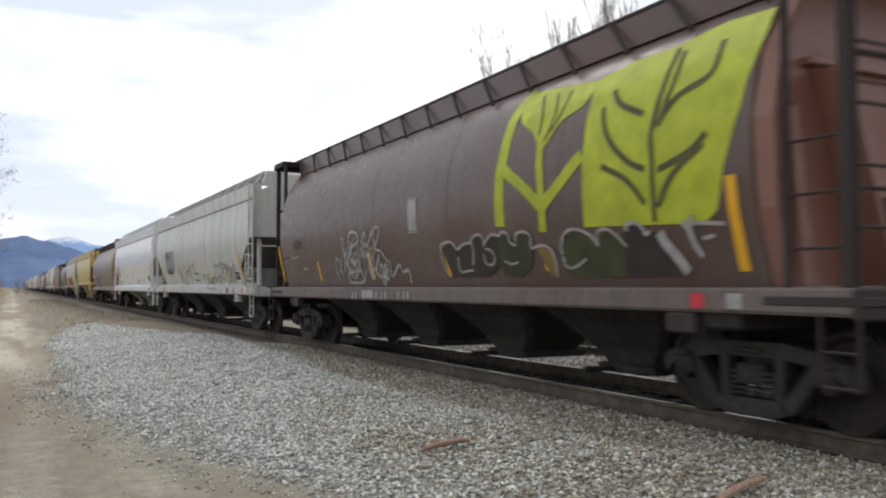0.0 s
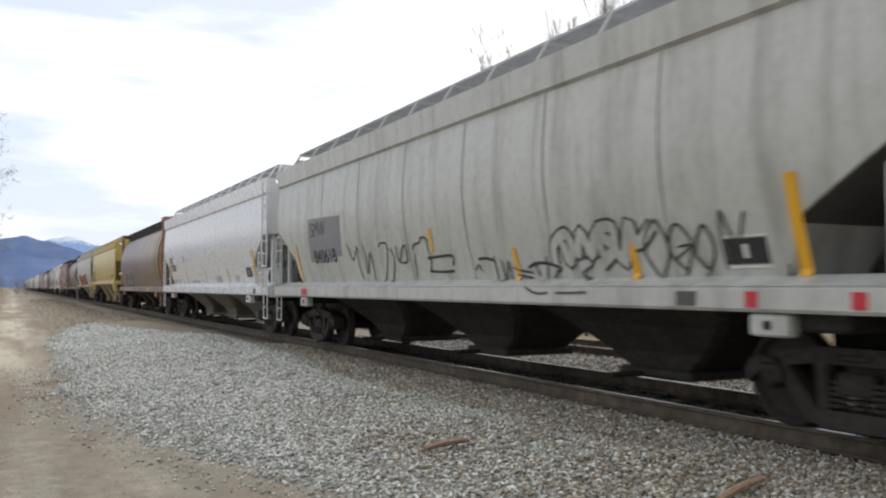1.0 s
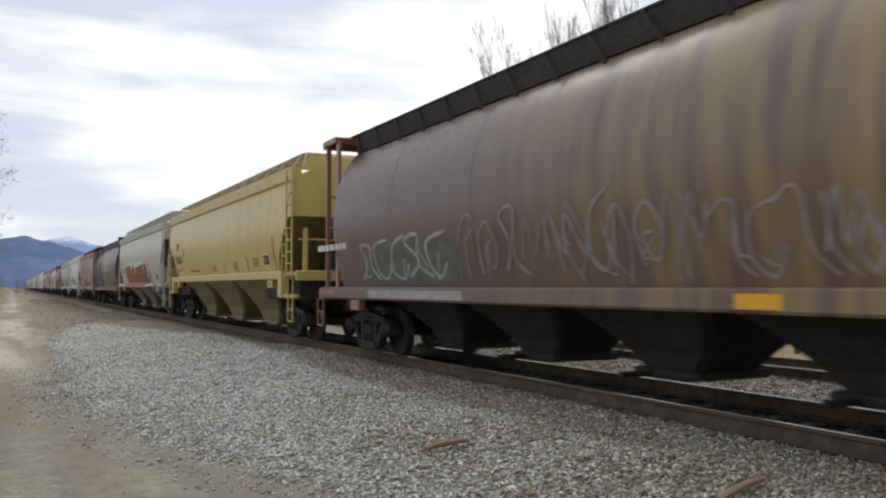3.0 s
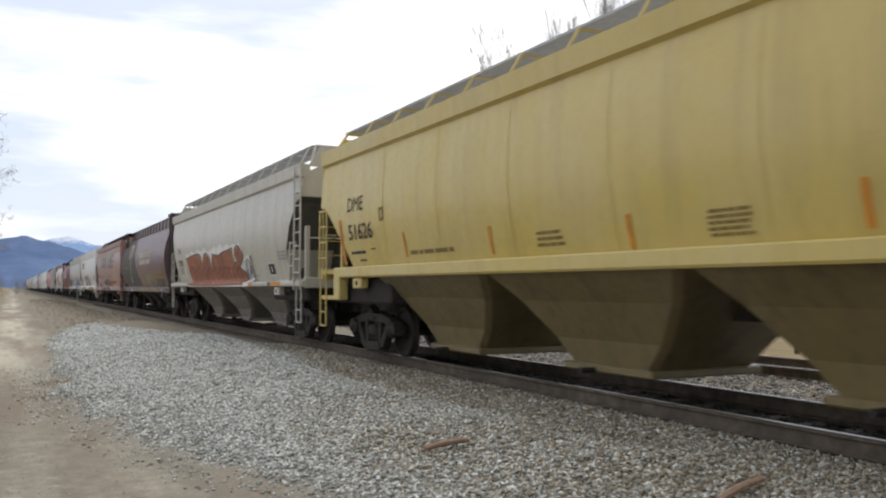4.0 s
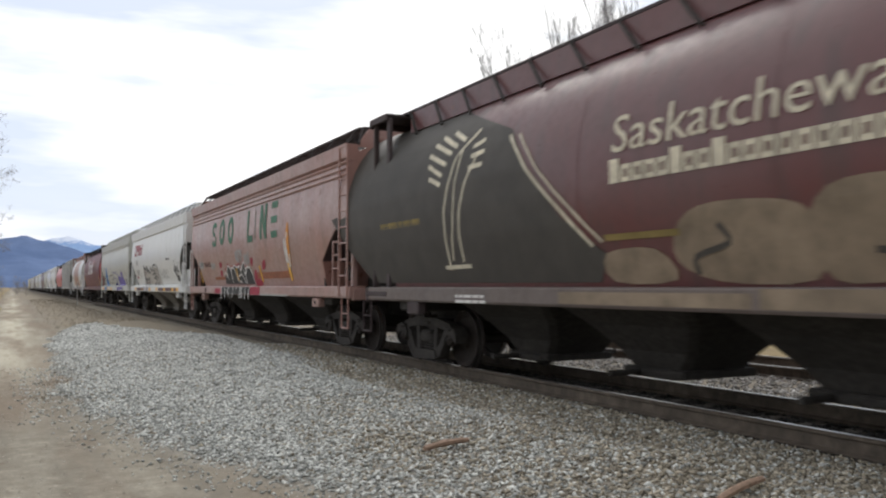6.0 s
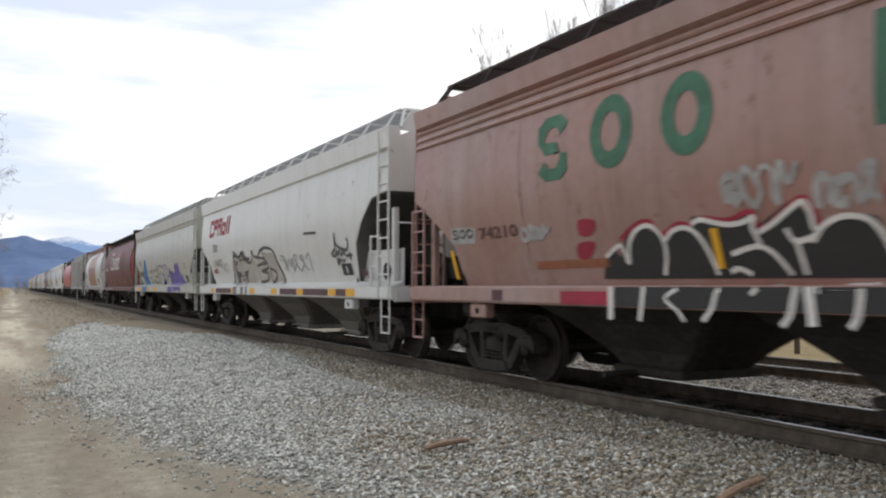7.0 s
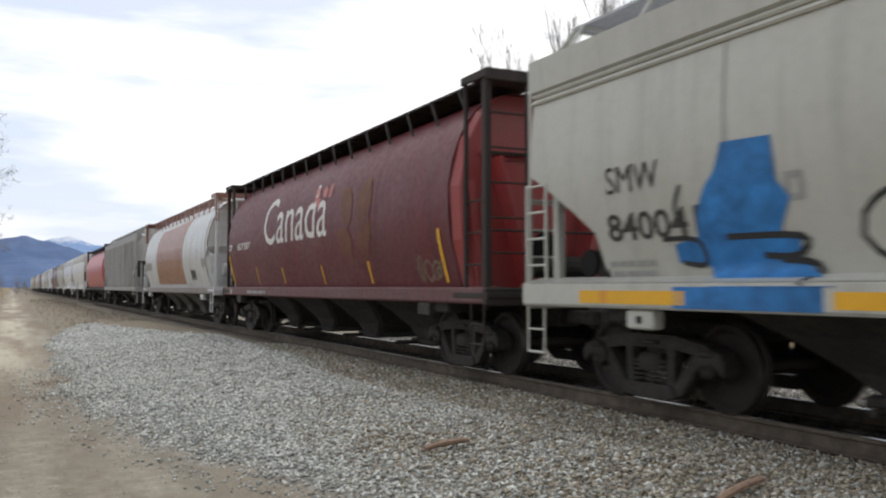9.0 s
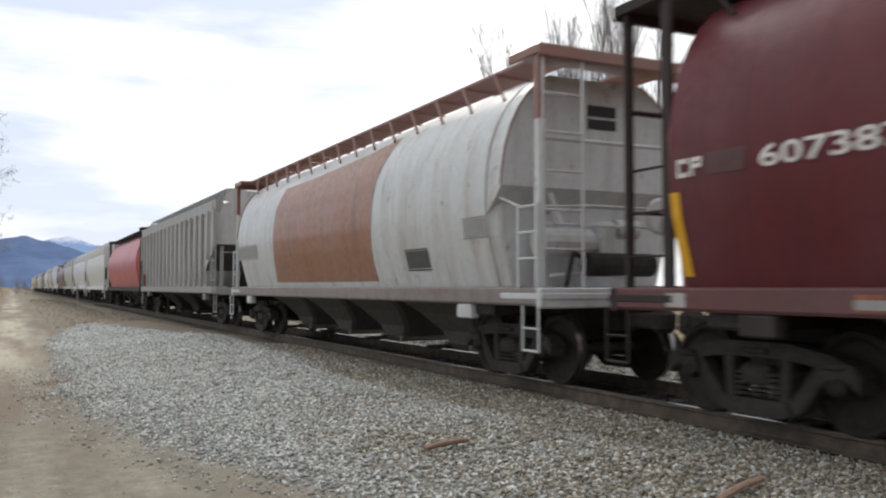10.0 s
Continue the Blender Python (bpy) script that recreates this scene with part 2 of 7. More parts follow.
def build_ground():
    nx, ny = len(GX), len(GY)
    verts, cols = [], []
    for y in GY:
        for x in GX:
            far = max(abs(x), abs(y)) > 90
            z = -0.45 if far and not (5.9 < x < 13.7) else ground_z(x, y)
            verts.append((x, y, z))
            g = 0.0 if far else gravel_mask(x, y)
            jag = 0.8 * rough_at(x, y, 0.22) + 0.4 * rough_at(x, y, 0.9)
            bed = 1.0 if 5.7 < x < 13.9 else max(0.0, min(0.85, (x + jag - 1.2) / 1.2)) if x < 6 else max(0.0, min(1.0, (15.2 - x) / 1.3))
            path = 1.0 if -1.1 < x < 1.7 else max(0.0, 1 - max(-1.1 - x, x - 1.7) / 0.9)
            pale = max(0.0, min(1.0, (y - 15) / 8)) * max(0.0, 1 - abs(x - 0.05 + 0.3 * jag) / 1.1)
            cols += [g * (1 - 0.75 * (0 if far else browned(x, y))), min(1, bed), path, pale]
    faces = [(j * nx + i, j * nx + i + 1, (j + 1) * nx + i + 1, (j + 1) * nx + i) for j in range(ny - 1) for i in range(nx - 1)]
    me = bpy.data.meshes.new("ground")
    me.from_pydata(verts, [], faces)
    me.polygons.foreach_set("use_smooth", [True] * len(faces))
    at = me.color_attributes.new("soil", "FLOAT_COLOR", "POINT")
    at.data.foreach_set("color", cols)
    # the train's shade, painted near black between the rails of the main line
    shade_attr = me.color_attributes.new("track_shade", "FLOAT_COLOR", "POINT")
    shade_attr.data.foreach_set("color", [c for y in GY for x in GX for c in ([max(0.0, min(1.0, (1.05 - abs(x - TRACK_X)) / 0.4))] * 3 + [1.0])])
    m, n, l, b = nodes_of("trackside_soil")
    oc = n.new("ShaderNodeTexCoord").outputs["Object"]
    vc = n.new("ShaderNodeVertexColor")
    vc.layer_name = "soil"
    sep = n.new("ShaderNodeSeparateColor")
    l.new(vc.outputs[0], sep.inputs[0])
    big, mid, fine = noise_node(n, l, oc, 0.9, 5, 0.6, (1, 0.14, 1)), noise_node(n, l, oc, 2.4, 6, 0.6, (1, 0.09, 1)), noise_node(n, l, oc, 28, 6, 0.7)
    grass = blend(n, l, span(n, l, mid, 0.3, 0.7), (0.30, 0.23, 0.12), (0.17, 0.13, 0.075))
    dust = blend(n, l, span(n, l, mid, 0.3, 0.7), (0.30, 0.272, 0.217), (0.19, 0.171, 0.136))
    dust = blend(n, l, span(n, l, fine, 0.5, 0.75, 0, 0.7), dust, (0.15, 0.13, 0.10))
    clod = noise_node(n, l, oc, 6.0, 8, 0.72)
    dust = blend(n, l, span(n, l, clod, 0.48, 0.68, 0, 0.7), dust, (0.17, 0.135, 0.10))
    dust = blend(n, l, span(n, l, clod, 0.46, 0.30, 0, 0.5), dust, (0.47, 0.42, 0.33))
    dust = blend(n, l, vc.outputs["Alpha"], dust, blend(n, l, span(n, l, mid, 0.3, 0.7), (0.54, 0.50, 0.40), (0.42, 0.38, 0.29)))
    dust = blend(n, l, span(n, l, big, 0.42, 0.58, 0, 0.75), dust, blend(n, l, span(n, l, fine, 0.35, 0.65), (0.155, 0.115, 0.082), (0.24, 0.19, 0.14)))
    cinder = blend(n, l, span(n, l, fine, 0.35, 0.7), (0.165, 0.142, 0.11), (0.31, 0.27, 0.212))
    stone = blend(n, l, span(n, l, fine, 0.35, 0.65), (0.15, 0.145, 0.13), (0.38, 0.375, 0.345))
    c1 = blend(n, l, sep.outputs["Blue"], grass, dust)
    c2 = blend(n, l, sep.outputs["Green"], c1, cinder)
    c3 = blend(n, l, sep.outputs["Red"], c2, stone)
    track_shade = n.new("ShaderNodeVertexColor")
    track_shade.layer_name = "track_shade"
    c3 = blend(n, l, track_shade.outputs[0], c3, blend(n, l, span(n, l, fine, 0.35, 0.7), (0.022, 0.02, 0.018), (0.055, 0.05, 0.044)))
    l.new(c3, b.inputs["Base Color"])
    b.inputs["Roughness"].default_value = 0.95
    b.inputs["Specular IOR Level"].default_value = 0.15
    relief(n, l, b, fine, 0.5, 0.03)
    me.materials.append(m)
    return tagged(new("ground", me), "dusty tan path, grey ballast and brown trackside soil", "ground", kind="structure")


build_ground()


def gravel_field(name, label, count, xr, yr, size, seed, keep, mat):
    """Loose stones as small uneven octahedra, in one mesh."""
    rng = np.random.default_rng(seed)
    xs, ys = rng.uniform(*xr, count * 3), rng.uniform(0, 1, count * 3)
    ys = yr[0] + (yr[1] - yr[0]) * ys ** 1.35
    base = np.array([(1, 0, 0), (-1, 0, 0), (0, 1, 0), (0, -1, 0), (0, 0, 1), (0, 0, -1)], float)
    tri = np.array([(0, 2, 4), (2, 1, 4), (1, 3, 4), (3, 0, 4), (2, 0, 5), (1, 2, 5), (3, 1, 5), (0, 3, 5)])
    pts = [(x, y) for x, y in zip(xs, ys) if keep(x, y, rng)][:count]
    k = len(pts)
    s = size * rng.uniform(0.55, 1.25, (k, 1, 1)) * (1 + np.array([p[1] for p in pts])[:, None, None] * 0.012)
    v = base[None] * rng.uniform(0.6, 1.25, (k, 6, 1)) + rng.uniform(-0.28, 0.28, (k, 6, 3))
    v *= np.stack([rng.uniform(0.9, 1.55, (k, 1)), rng.uniform(0.6, 1.0, (k, 1)), rng.uniform(0.6, 1.05, (k, 1))], axis=2)
    v[:, :, 2] *= 0.75
    ang = rng.uniform(0, 6.28, k)
    c, sn = np.cos(ang)[:, None], np.sin(ang)[:, None]
    tilt = rng.uniform(-0.7, 0.7, k)[:, None]
    v = v * s
    y2 = v[:, :, 1] * np.cos(tilt) - v[:, :, 2] * np.sin(tilt)
    z2 = v[:, :, 1] * np.sin(tilt) + v[:, :, 2] * np.cos(tilt)
    x2 = v[:, :, 0] * c - y2 * sn
    y3 = v[:, :, 0] * sn + y2 * c
    zz = np.array([ground_z(x, y) for x, y in pts])[:, None]
    lift = (rng.uniform(-0.1, 0.55, k)[:, None]) * s[:, :, 0]
    out = np.stack([x2 + np.array([p[0] for p in pts])[:, None], y3 + np.array([p[1] for p in pts])[:, None], z2 + zz + lift], axis=2)
    faces = (tri[None] + (np.arange(k) * 6)[:, None, None]).reshape(-1, 3)
    me = bpy.data.meshes.new(name)
    me.vertices.add(k * 6)
    me.vertices.foreach_set("co", out.reshape(-1))
    me.loops.add(len(faces) * 3)
    me.loops.foreach_set("vertex_index", faces.reshape(-1).astype(np.int32))
    me.polygons.add(len(faces))
    me.polygons.foreach_set("loop_start", np.arange(0, len(faces) * 3, 3, dtype=np.int32))
    me.polygons.foreach_set("loop_total", np.full(len(faces), 3, dtype=np.int32))
    me.update(calc_edges=True)
    me.materials.append(mat)
    return tagged(new(name, me), label, "gravel", kind="stuff")


M_STONE = islands("crushed_ballast_stone", (0.19, 0.195, 0.18), (0.47, 0.475, 0.44), (0.80, 0.80, 0.75))
M_BROWNSTONE = islands("dusty_brown_stone", (0.128, 0.109, 0.08), (0.295, 0.254, 0.187), (0.54, 0.48, 0.375))
gravel_field("ballast_gravel", "loose grey crushed ballast stones beside the track", 80000, (0.3, 6.55), (3.0, 27), 0.0235, 1,
             lambda x, y, r: r.uniform() < gravel_mask(x, y) ** 1.5 * (1 - 0.8 * browned(x, y)), M_STONE)
gravel_field("distant_ballast", "grey ballast stones further along the track shoulder", 24000, (0.3, 6.5), (25, 47), 0.03, 2,
             lambda x, y, r: r.uniform() < gravel_mask(x, y), M_STONE)
gravel_field("dusty_gravel", "brownish dusty stones scattered among the ballast", 34000, (0.0, 6.5), (2.6, 22), 0.024, 3,
             lambda x, y, r: r.uniform() < gravel_mask(x, y) * max(0.1, browned(x, y)), M_BROWNSTONE)
gravel_field("near_ballast", "dusty ballast stones on the shoulder abreast of the path", 15000, (2.6, 6.5), (-9, 3.1), 0.026, 14,
             lambda x, y, r: r.uniform() < gravel_mask(x, y), M_BROWNSTONE)
gravel_field("loose_stones", "loose grey stones scattered past the edge of the ballast", 2600, (0.0, 3.6), (5.0, 20), 0.02, 12,
             lambda x, y, r: -0.75 < x - knots(EDGE, y) < 0.35 and r.uniform() < 0.9 - abs(x - knots(EDGE, y)) , M_STONE)
gravel_field("path_pebbles", "fine pale pebbles on the dirt path", 4200, (-0.9, 3.2), (4.0, 16), 0.009, 8,
             lambda x, y, r: r.uniform() < 0.2 + 0.8 * (rough_at(x, y, 0.8) > 0.1), islands("pale_pebble", (0.31, 0.28, 0.225), (0.44, 0.405, 0.335), (0.62, 0.59, 0.52)))
# these stones take the shade under the train in their near-black colour
gravel_field("trackbed_stones", "ballast stones between the rails, coloured dark for the train's shade", 5000, (6.7, 8.0), (3.0, 24), 0.034, 4,
             lambda x, y, r: True, islands("shaded_stone", (0.014, 0.013, 0.012), (0.032, 0.029, 0.026), (0.06, 0.055, 0.05)))
gravel_field("far_ballast", "grey ballast stones around the second track", 17000, (8.2, 13.9), (3.0, 24), 0.036, 7,
             lambda x, y, r: True, islands("grey_track_stone", (0.12, 0.11, 0.10), (0.28, 0.265, 0.245), (0.50, 0.48, 0.45)))


# ---- tracks ----
def rail_geo(y0, y1):
    prof = [(-0.072, -0.18), (0.072, -0.18), (0.072, -0.166), (0.012, -0.145), (0.009, -0.045), (0.036, -0.034), (0.036, -0.006), (0.028, 0.0),
            (-0.028, 0.0), (-0.036, -0.006), (-0.036, -0.034), (-0.009, -0.045), (-0.012, -0.145), (-0.072, -0.166)]
    return Geo().loft([[(x, y0, z) for x, z in prof], [(x, y1, z) for x, z in prof]])


def build_track(x, label):
    track = tagged(new("track"), label, "railway track", kind="structure")
    track.matrix_basis = pose(x, 0, 0)
    for dx in (-0.755, 0.755):
        r = part("rail", shared("rail", lambda: rail_geo(-30, 900)), M_RUSTRAIL, track, at=pose(dx, 0, 0))
        part("rail_tread", Geo().box((0, 435, 0.0015), (0.05, 930, 0.003)), M_TREAD, r, "polished steel running surface")
    for i in range(150):
        part("tie", shared("tie", lambda: Geo().box((0, 0, 0), (2.6, 0.23, 0.17), 0.012)), M_TIE, track,
             at=pose(random.uniform(-0.03, 0.03), -2 + i * 0.53, -0.27, 0, 0, random.uniform(-1, 1)))
    return track


M_TIE = islands("creosote_tie", (0.035, 0.028, 0.022), (0.06, 0.048, 0.038), (0.10, 0.08, 0.062), per_object=True)


build_track(TRACK_X, "main line of rusty rails on dark wooden ties")
build_track(TRACK2_X, "second track of rusty rails on dark wooden ties")


# ---- covered hopper cars ----
HOPPER = [(1.25, 1.32), (1.5, 1.40), (1.9, 1.51), (2.3, 1.59), (2.7, 1.625), (3.1, 1.615), (3.5, 1.58), (3.86, 1.53)]
BARREL = [(1.25, 1.36), (1.6, 1.46), (2.0, 1.56), (2.4, 1.61), (2.8, 1.61), (3.2, 1.54), (3.5, 1.44), (3.75, 1.31), (3.95, 1.16), (4.1, 1.0), (4.22, 0.8), (4.3, 0.5), (4.33, 0.0)]
FLAT = [(1.25, 1.50), (1.9, 1.58), (3.86, 1.58)]
SPEED = 19.065
WHEEL_R = 0.457


def strap(pts, w, off, prof):
    """A ribbon of painted line on the near side through (y, z) points."""
    g = Geo()
    dense = []
    for (a, b), (c, d) in zip(pts, pts[1:]):
        k = max(1, int(math.hypot(c - a, d - b) / 0.06))
        dense += [(a + (c - a) * i / k, b + (d - b) * i / k) for i in range(k)]
    dense.append(pts[-1])
    lo, hi = [], []
    for i, (y, z) in enumerate(dense):
        p, q = dense[max(0, i - 1)], dense[min(len(dense) - 1, i + 1)]
        ty, tz = q[0] - p[0], q[1] - p[1]
        n = math.hypot(ty, tz) or 1
        wy, wz = -tz / n * w / 2, ty / n * w / 2
        lo.append((y + wy, z + wz))
        hi.append((y - wy, z - wz))
    ring = [[(-knots(prof, z) - off, y, z) for y, z in pair] for pair in zip(lo, hi)]
    g.loft(ring, caps=False, closed=False)
    return g


def skin(bm_pts_faces, prof, off, y0, z0, sy=1.0):
    """Lays a flat drawing (u to the reader's right, v up) on the near side of a car; sliced so that it follows the curve."""
    pts, faces = bm_pts_faces
    bm = bmesh.new()
    vs = [bm.verts.new((p[0], p[1], 0)) for p in pts]
    for f in faces:
        try:
            bm.faces.new([vs[i] for i in f])
        except ValueError:
            pass
    bmesh.ops.remove_doubles(bm, verts=bm.verts[:], dist=0.0004)
    zs = [p[1] for p in pts]
    lo, hi = min(zs), max(zs)
    k = int((hi - lo) / 0.09)
    for i in range(1, k + 1):
        bmesh.ops.bisect_plane(bm, geom=bm.verts[:] + bm.edges[:] + bm.faces[:], plane_co=(0, lo + i * (hi - lo) / (k + 1), 0), plane_no=(0, 1, 0))
    for v in bm.verts:
        u, h = v.co.x, v.co.y + z0
        v.co = (-knots(prof, h) - off, y0 - u * sy, h)
    me = bpy.data.meshes.new("drawing")
    bm.to_mesh(me)
    bm.free()
    me.polygons.foreach_set("use_smooth", [True] * len(me.polygons))
    return me


def letters(text, height, squeeze=1.0, shear=0.0, bold=0.0):
    cu = bpy.data.curves.new("lettering", "FONT")
    cu.body, cu.size, cu.shear, cu.offset, cu.resolution_u = text, height / 0.72, shear, bold, 3
    ob = new("lettering", cu)
    me = ob.evaluated_get(bpy.context.evaluated_depsgraph_get()).to_mesh()
    out = [(v.co.x * squeeze, v.co.y) for v in me.vertices], [tuple(p.vertices) for p in me.polygons]
    bpy.data.objects.remove(ob)
    return out


def shapes(polys):
    pts, faces = [], []
    for p in polys:
        k = len(pts)
        pts += list(p)
        faces.append(tuple(range(k, k + len(p))))
    return pts, faces


def rect(u, v, w, h):
    return [(u, v), (u + w, v), (u + w, v + h), (u, v + h)]


def truck(car, y):
    t = part("truck", shared("truck_bolster", lambda: Geo().box((0, 0, 0.62), (1.9, 0.42, 0.26), 0.04).box((0, 0, 0.82), (0.5, 0.5, 0.2), 0.03)
                             .box((-0.99, 0, 0.47), (0.2, 0.36, 0.2), 0.03).box((0.99, 0, 0.47), (0.2, 0.36, 0.2), 0.03)), M_STEEL, car, at=pose(0, y, 0))

    def side():
        # cast frame: top chord, sloping arms, spring seat, columns, rounded jaws over the bearings
        g = Geo()

        def slab(pts, x0, x1):
            g.loft([[(x0, y, z) for y, z in pts], [(x1, y, z) for y, z in pts]])

        slab([(-1.02, 0.60), (-0.86, 0.70), (-0.4, 0.78), (0.4, 0.78), (0.86, 0.70), (1.02, 0.60), (0.8, 0.58), (0.36, 0.635), (-0.36, 0.635), (-0.8, 0.58)], -0.08, 0.08)
        for s in (-1, 1):
            arm = [(0.86, 0.60), (0.68, 0.59), (0.36, 0.21), (0.30, 0.13), (0.42, 0.12), (0.52, 0.17)]
            slab([(s * y, z) for y, z in arm], -0.085, 0.075)
            slab([(s * y, z) for y, z in ((0.40, 0.64), (0.29, 0.64), (0.27, 0.24), (0.38, 0.24))], -0.07, 0.07)
            jaw = [(1.13, 0.40), (1.15, 0.54), (1.08, 0.63), (0.93, 0.67), (0.78, 0.62), (0.72, 0.52), (0.74, 0.42), (0.82, 0.50), (0.96, 0.53), (1.05, 0.48)]
            slab([(s * y, z) for y, z in jaw], -0.12, 0.10)
            g.box((-0.05, s * 0.89, 0.62), (0.2, 0.2, 0.07), 0.02)
        slab([(-0.44, 0.13), (-0.36, 0.245), (0.36, 0.245), (0.44, 0.13), (0.3, 0.09), (-0.3, 0.09)], -0.11, 0.11)
        # coil springs on the seat
        for k in (-0.19, 0.0, 0.19):
            for turn in range(5):
                z = 0.27 + turn * 0.05
                ring = [(math.cos(a * math.pi / 5), math.sin(a * math.pi / 5)) for a in range(10)]
                g.loft([[(-0.02 + 0.08 * c, k + 0.08 * q, z) for c, q in ring], [(-0.02 + 0.08 * c, k + 0.08 * q, z + 0.03) for c, q in ring]])
        g.box((-0.1, 0, 0.70), (0.05, 0.3, 0.05), 0.015)
        return g

    for s in (-1, 1):
        part("side_frame", shared("side_frame", side), M_STEEL, t, at=pose(s * 0.99, 0, 0))
    wheels = []
    for s in (-1, 1):
        def ws():
            g = Geo()
            for e in (-1, 1):
                g.lathe_x([(e * x, r) for x, r in ((0.70, 0.0), (0.69, 0.12), (0.72, 0.15), (0.735, 0.36), (0.70, 0.38), (0.69, 0.485), (0.72, 0.487), (0.735, 0.459), (0.82, 0.455), (0.825, 0.41), (0.80, 0.385), (0.775, 0.36), (0.775, 0.16), (0.82, 0.13), (0.83, 0.0))], 28)
            g.bar((-0.95, 0, 0), (0.95, 0, 0), 0.08, 12)
            for e in (-1, 1):
                g.lathe_x([(e * 1.0, 0.0), (e * 1.11, 0.0), (e * 1.11, 0.06), (e * 1.09, 0.10), (e * 0.98, 0.11), (e * 0.98, 0.0)], 10)
                for k in range(3):
                    a = k * 2.094
                    g.box((e * 1.115, 0.055 * math.cos(a), 0.055 * math.sin(a)), (0.03, 0.03, 0.03))
            return g
        w = part("wheelset", shared("wheelset", ws, 35), M_WHEEL, t, at=pose(0, s * 0.89, WHEEL_R))
        for e in (-1, 1):
            part("tread", shared("tread", lambda: Geo().lathe_x([(-0.035, 0.459), (0.035, 0.459)], 28, False)), M_TREAD, w, "bright worn wheel tread", at=pose(e * 0.78, 0, 0))
        wheels.append((w, s * 0.89))
    return wheels


def ladder_geo(x, y, z0, z1, along, width, rungs, r=0.018):
    """Two rails and rungs; along is 'y' on a side, 'x' on an end."""
    g = Geo()
    d = Vector((0, width, 0)) if along == "y" else Vector((width, 0, 0))
    a = Vector((x, y, z0))
    up = Vector((0, 0, z1 - z0))
    g.box(a + up / 2, (0.038, 0.038, z1 - z0), 0.008).box(a + d + up / 2, (0.038, 0.038, z1 - z0), 0.008)
    for i in range(rungs):
        p = a + up * ((i + 0.6) / rungs)
        g.bar(p, p + d, r, 6)
    return g


def ladder_part(name, car, mat, far, x, y, z0, z1, along, width, rungs, at=None):
    """A ladder: one rail carries the other rail and the rungs."""
    if far:
        return part(name, shared(f"{name}_{x:.2f}_{y:.2f}_{z0:.2f}_{z1:.2f}", lambda: ladder_geo(x, y, z0, z1, along, width, rungs)), mat, car, at=at)
    d = Vector((0, width, 0)) if along == "y" else Vector((width, 0, 0))
    a, h = Vector((x, y, z0)), z1 - z0
    rail = lambda: Geo().box((0, 0, h / 2), (0.038, 0.038, h), 0.008)
    rung = lambda: Geo().bar((0, 0, 0), d, 0.017, 6)
    ob = part(name, shared(f"ladder_rail_{h:.2f}", rail), mat, car, at=(at or Matrix()) @ Matrix.Translation(a))
    part("rail", shared(f"ladder_rail_{h:.2f}", rail), mat, ob, at=Matrix.Translation(d))
    for i in range(rungs):
        part("rung", shared(f"ladder_rung_{along}_{width:.2f}", rung), mat, ob, at=pose(0, 0, h - 0.03 - (h - 0.12) * i / rungs))
    return ob


def step_geo(x, y, z0, z1, w):
    return Geo().path([(x, y, z1), (x, y, z0), (x, y + w, z0), (x, y + w, z1)], 0.018, 6).bar((x, y, z0 + 0.28), (x, y + w, z0 + 0.28), 0.014)


def bay_geo(yc, top, bot, z1, z0, wide, low):
    """A discharge hopper: a four-sided funnel with a gate."""
    g = Geo()
    rings = []
    for u in (0.0, 0.35, 0.75, 1.0):
        z = z1 + (z0 - z1) * u
        hy = top / 2 + (bot - top) / 2 * u
        hx = low + (wide - low) * (1 - u) ** 1.7
        c = 0.08
        rings.append([(-hx + c, yc - hy, z), (hx - c, yc - hy, z), (hx, yc - hy + c, z), (hx, yc + hy - c, z), (hx - c, yc + hy, z), (-hx + c, yc + hy, z), (-hx, yc + hy - c, z), (-hx, yc - hy + c, z)])
    g.loft(rings)
    g.box((0, yc, z0 - 0.05), (low * 2 + 0.16, bot + 0.12, 0.1), 0.02)
    return g


def pad_geo():
    return Geo().box((0, 0, 0), (0.16, 0.42, 0.2), 0.02)


def underframe(car, half, tc, sill_lo, mat):
    part("centre_sill", Geo().box((0, 0, 1.02), (0.34, half * 2 - 0.3, 0.2), 0.02), M_UNDER, car)
    for s in (-1, 1):
        part("draft_sill", Geo().box((0, s * (half - 1.3), 0.86), (0.36, 2.3, 0.3), 0.02), M_UNDER, car)
    wheels = []
    for s in (-1, 1):
        wheels += truck(car, s * tc)
        part("bolster", Geo().box((0, s * tc, sill_lo - 0.06), (2.9, 0.5, 0.2), 0.03), M_UNDER, car)
        part("coupler", Geo().box((0, s * (half + 0.25), 0.86), (0.2, 0.7, 0.2), 0.03).box((0.03, s * (half + 0.5), 0.86), (0.3, 0.28, 0.3), 0.06), M_STEEL, car)
        part("air_hose", Geo().path([(0.35, s * half, 0.8), (0.36, s * (half + 0.15), 0.5), (0.2, s * (half + 0.35), 0.42), (0.1, s * (half + 0.5), 0.5)], 0.025), M_UNDER, car)
    return wheels


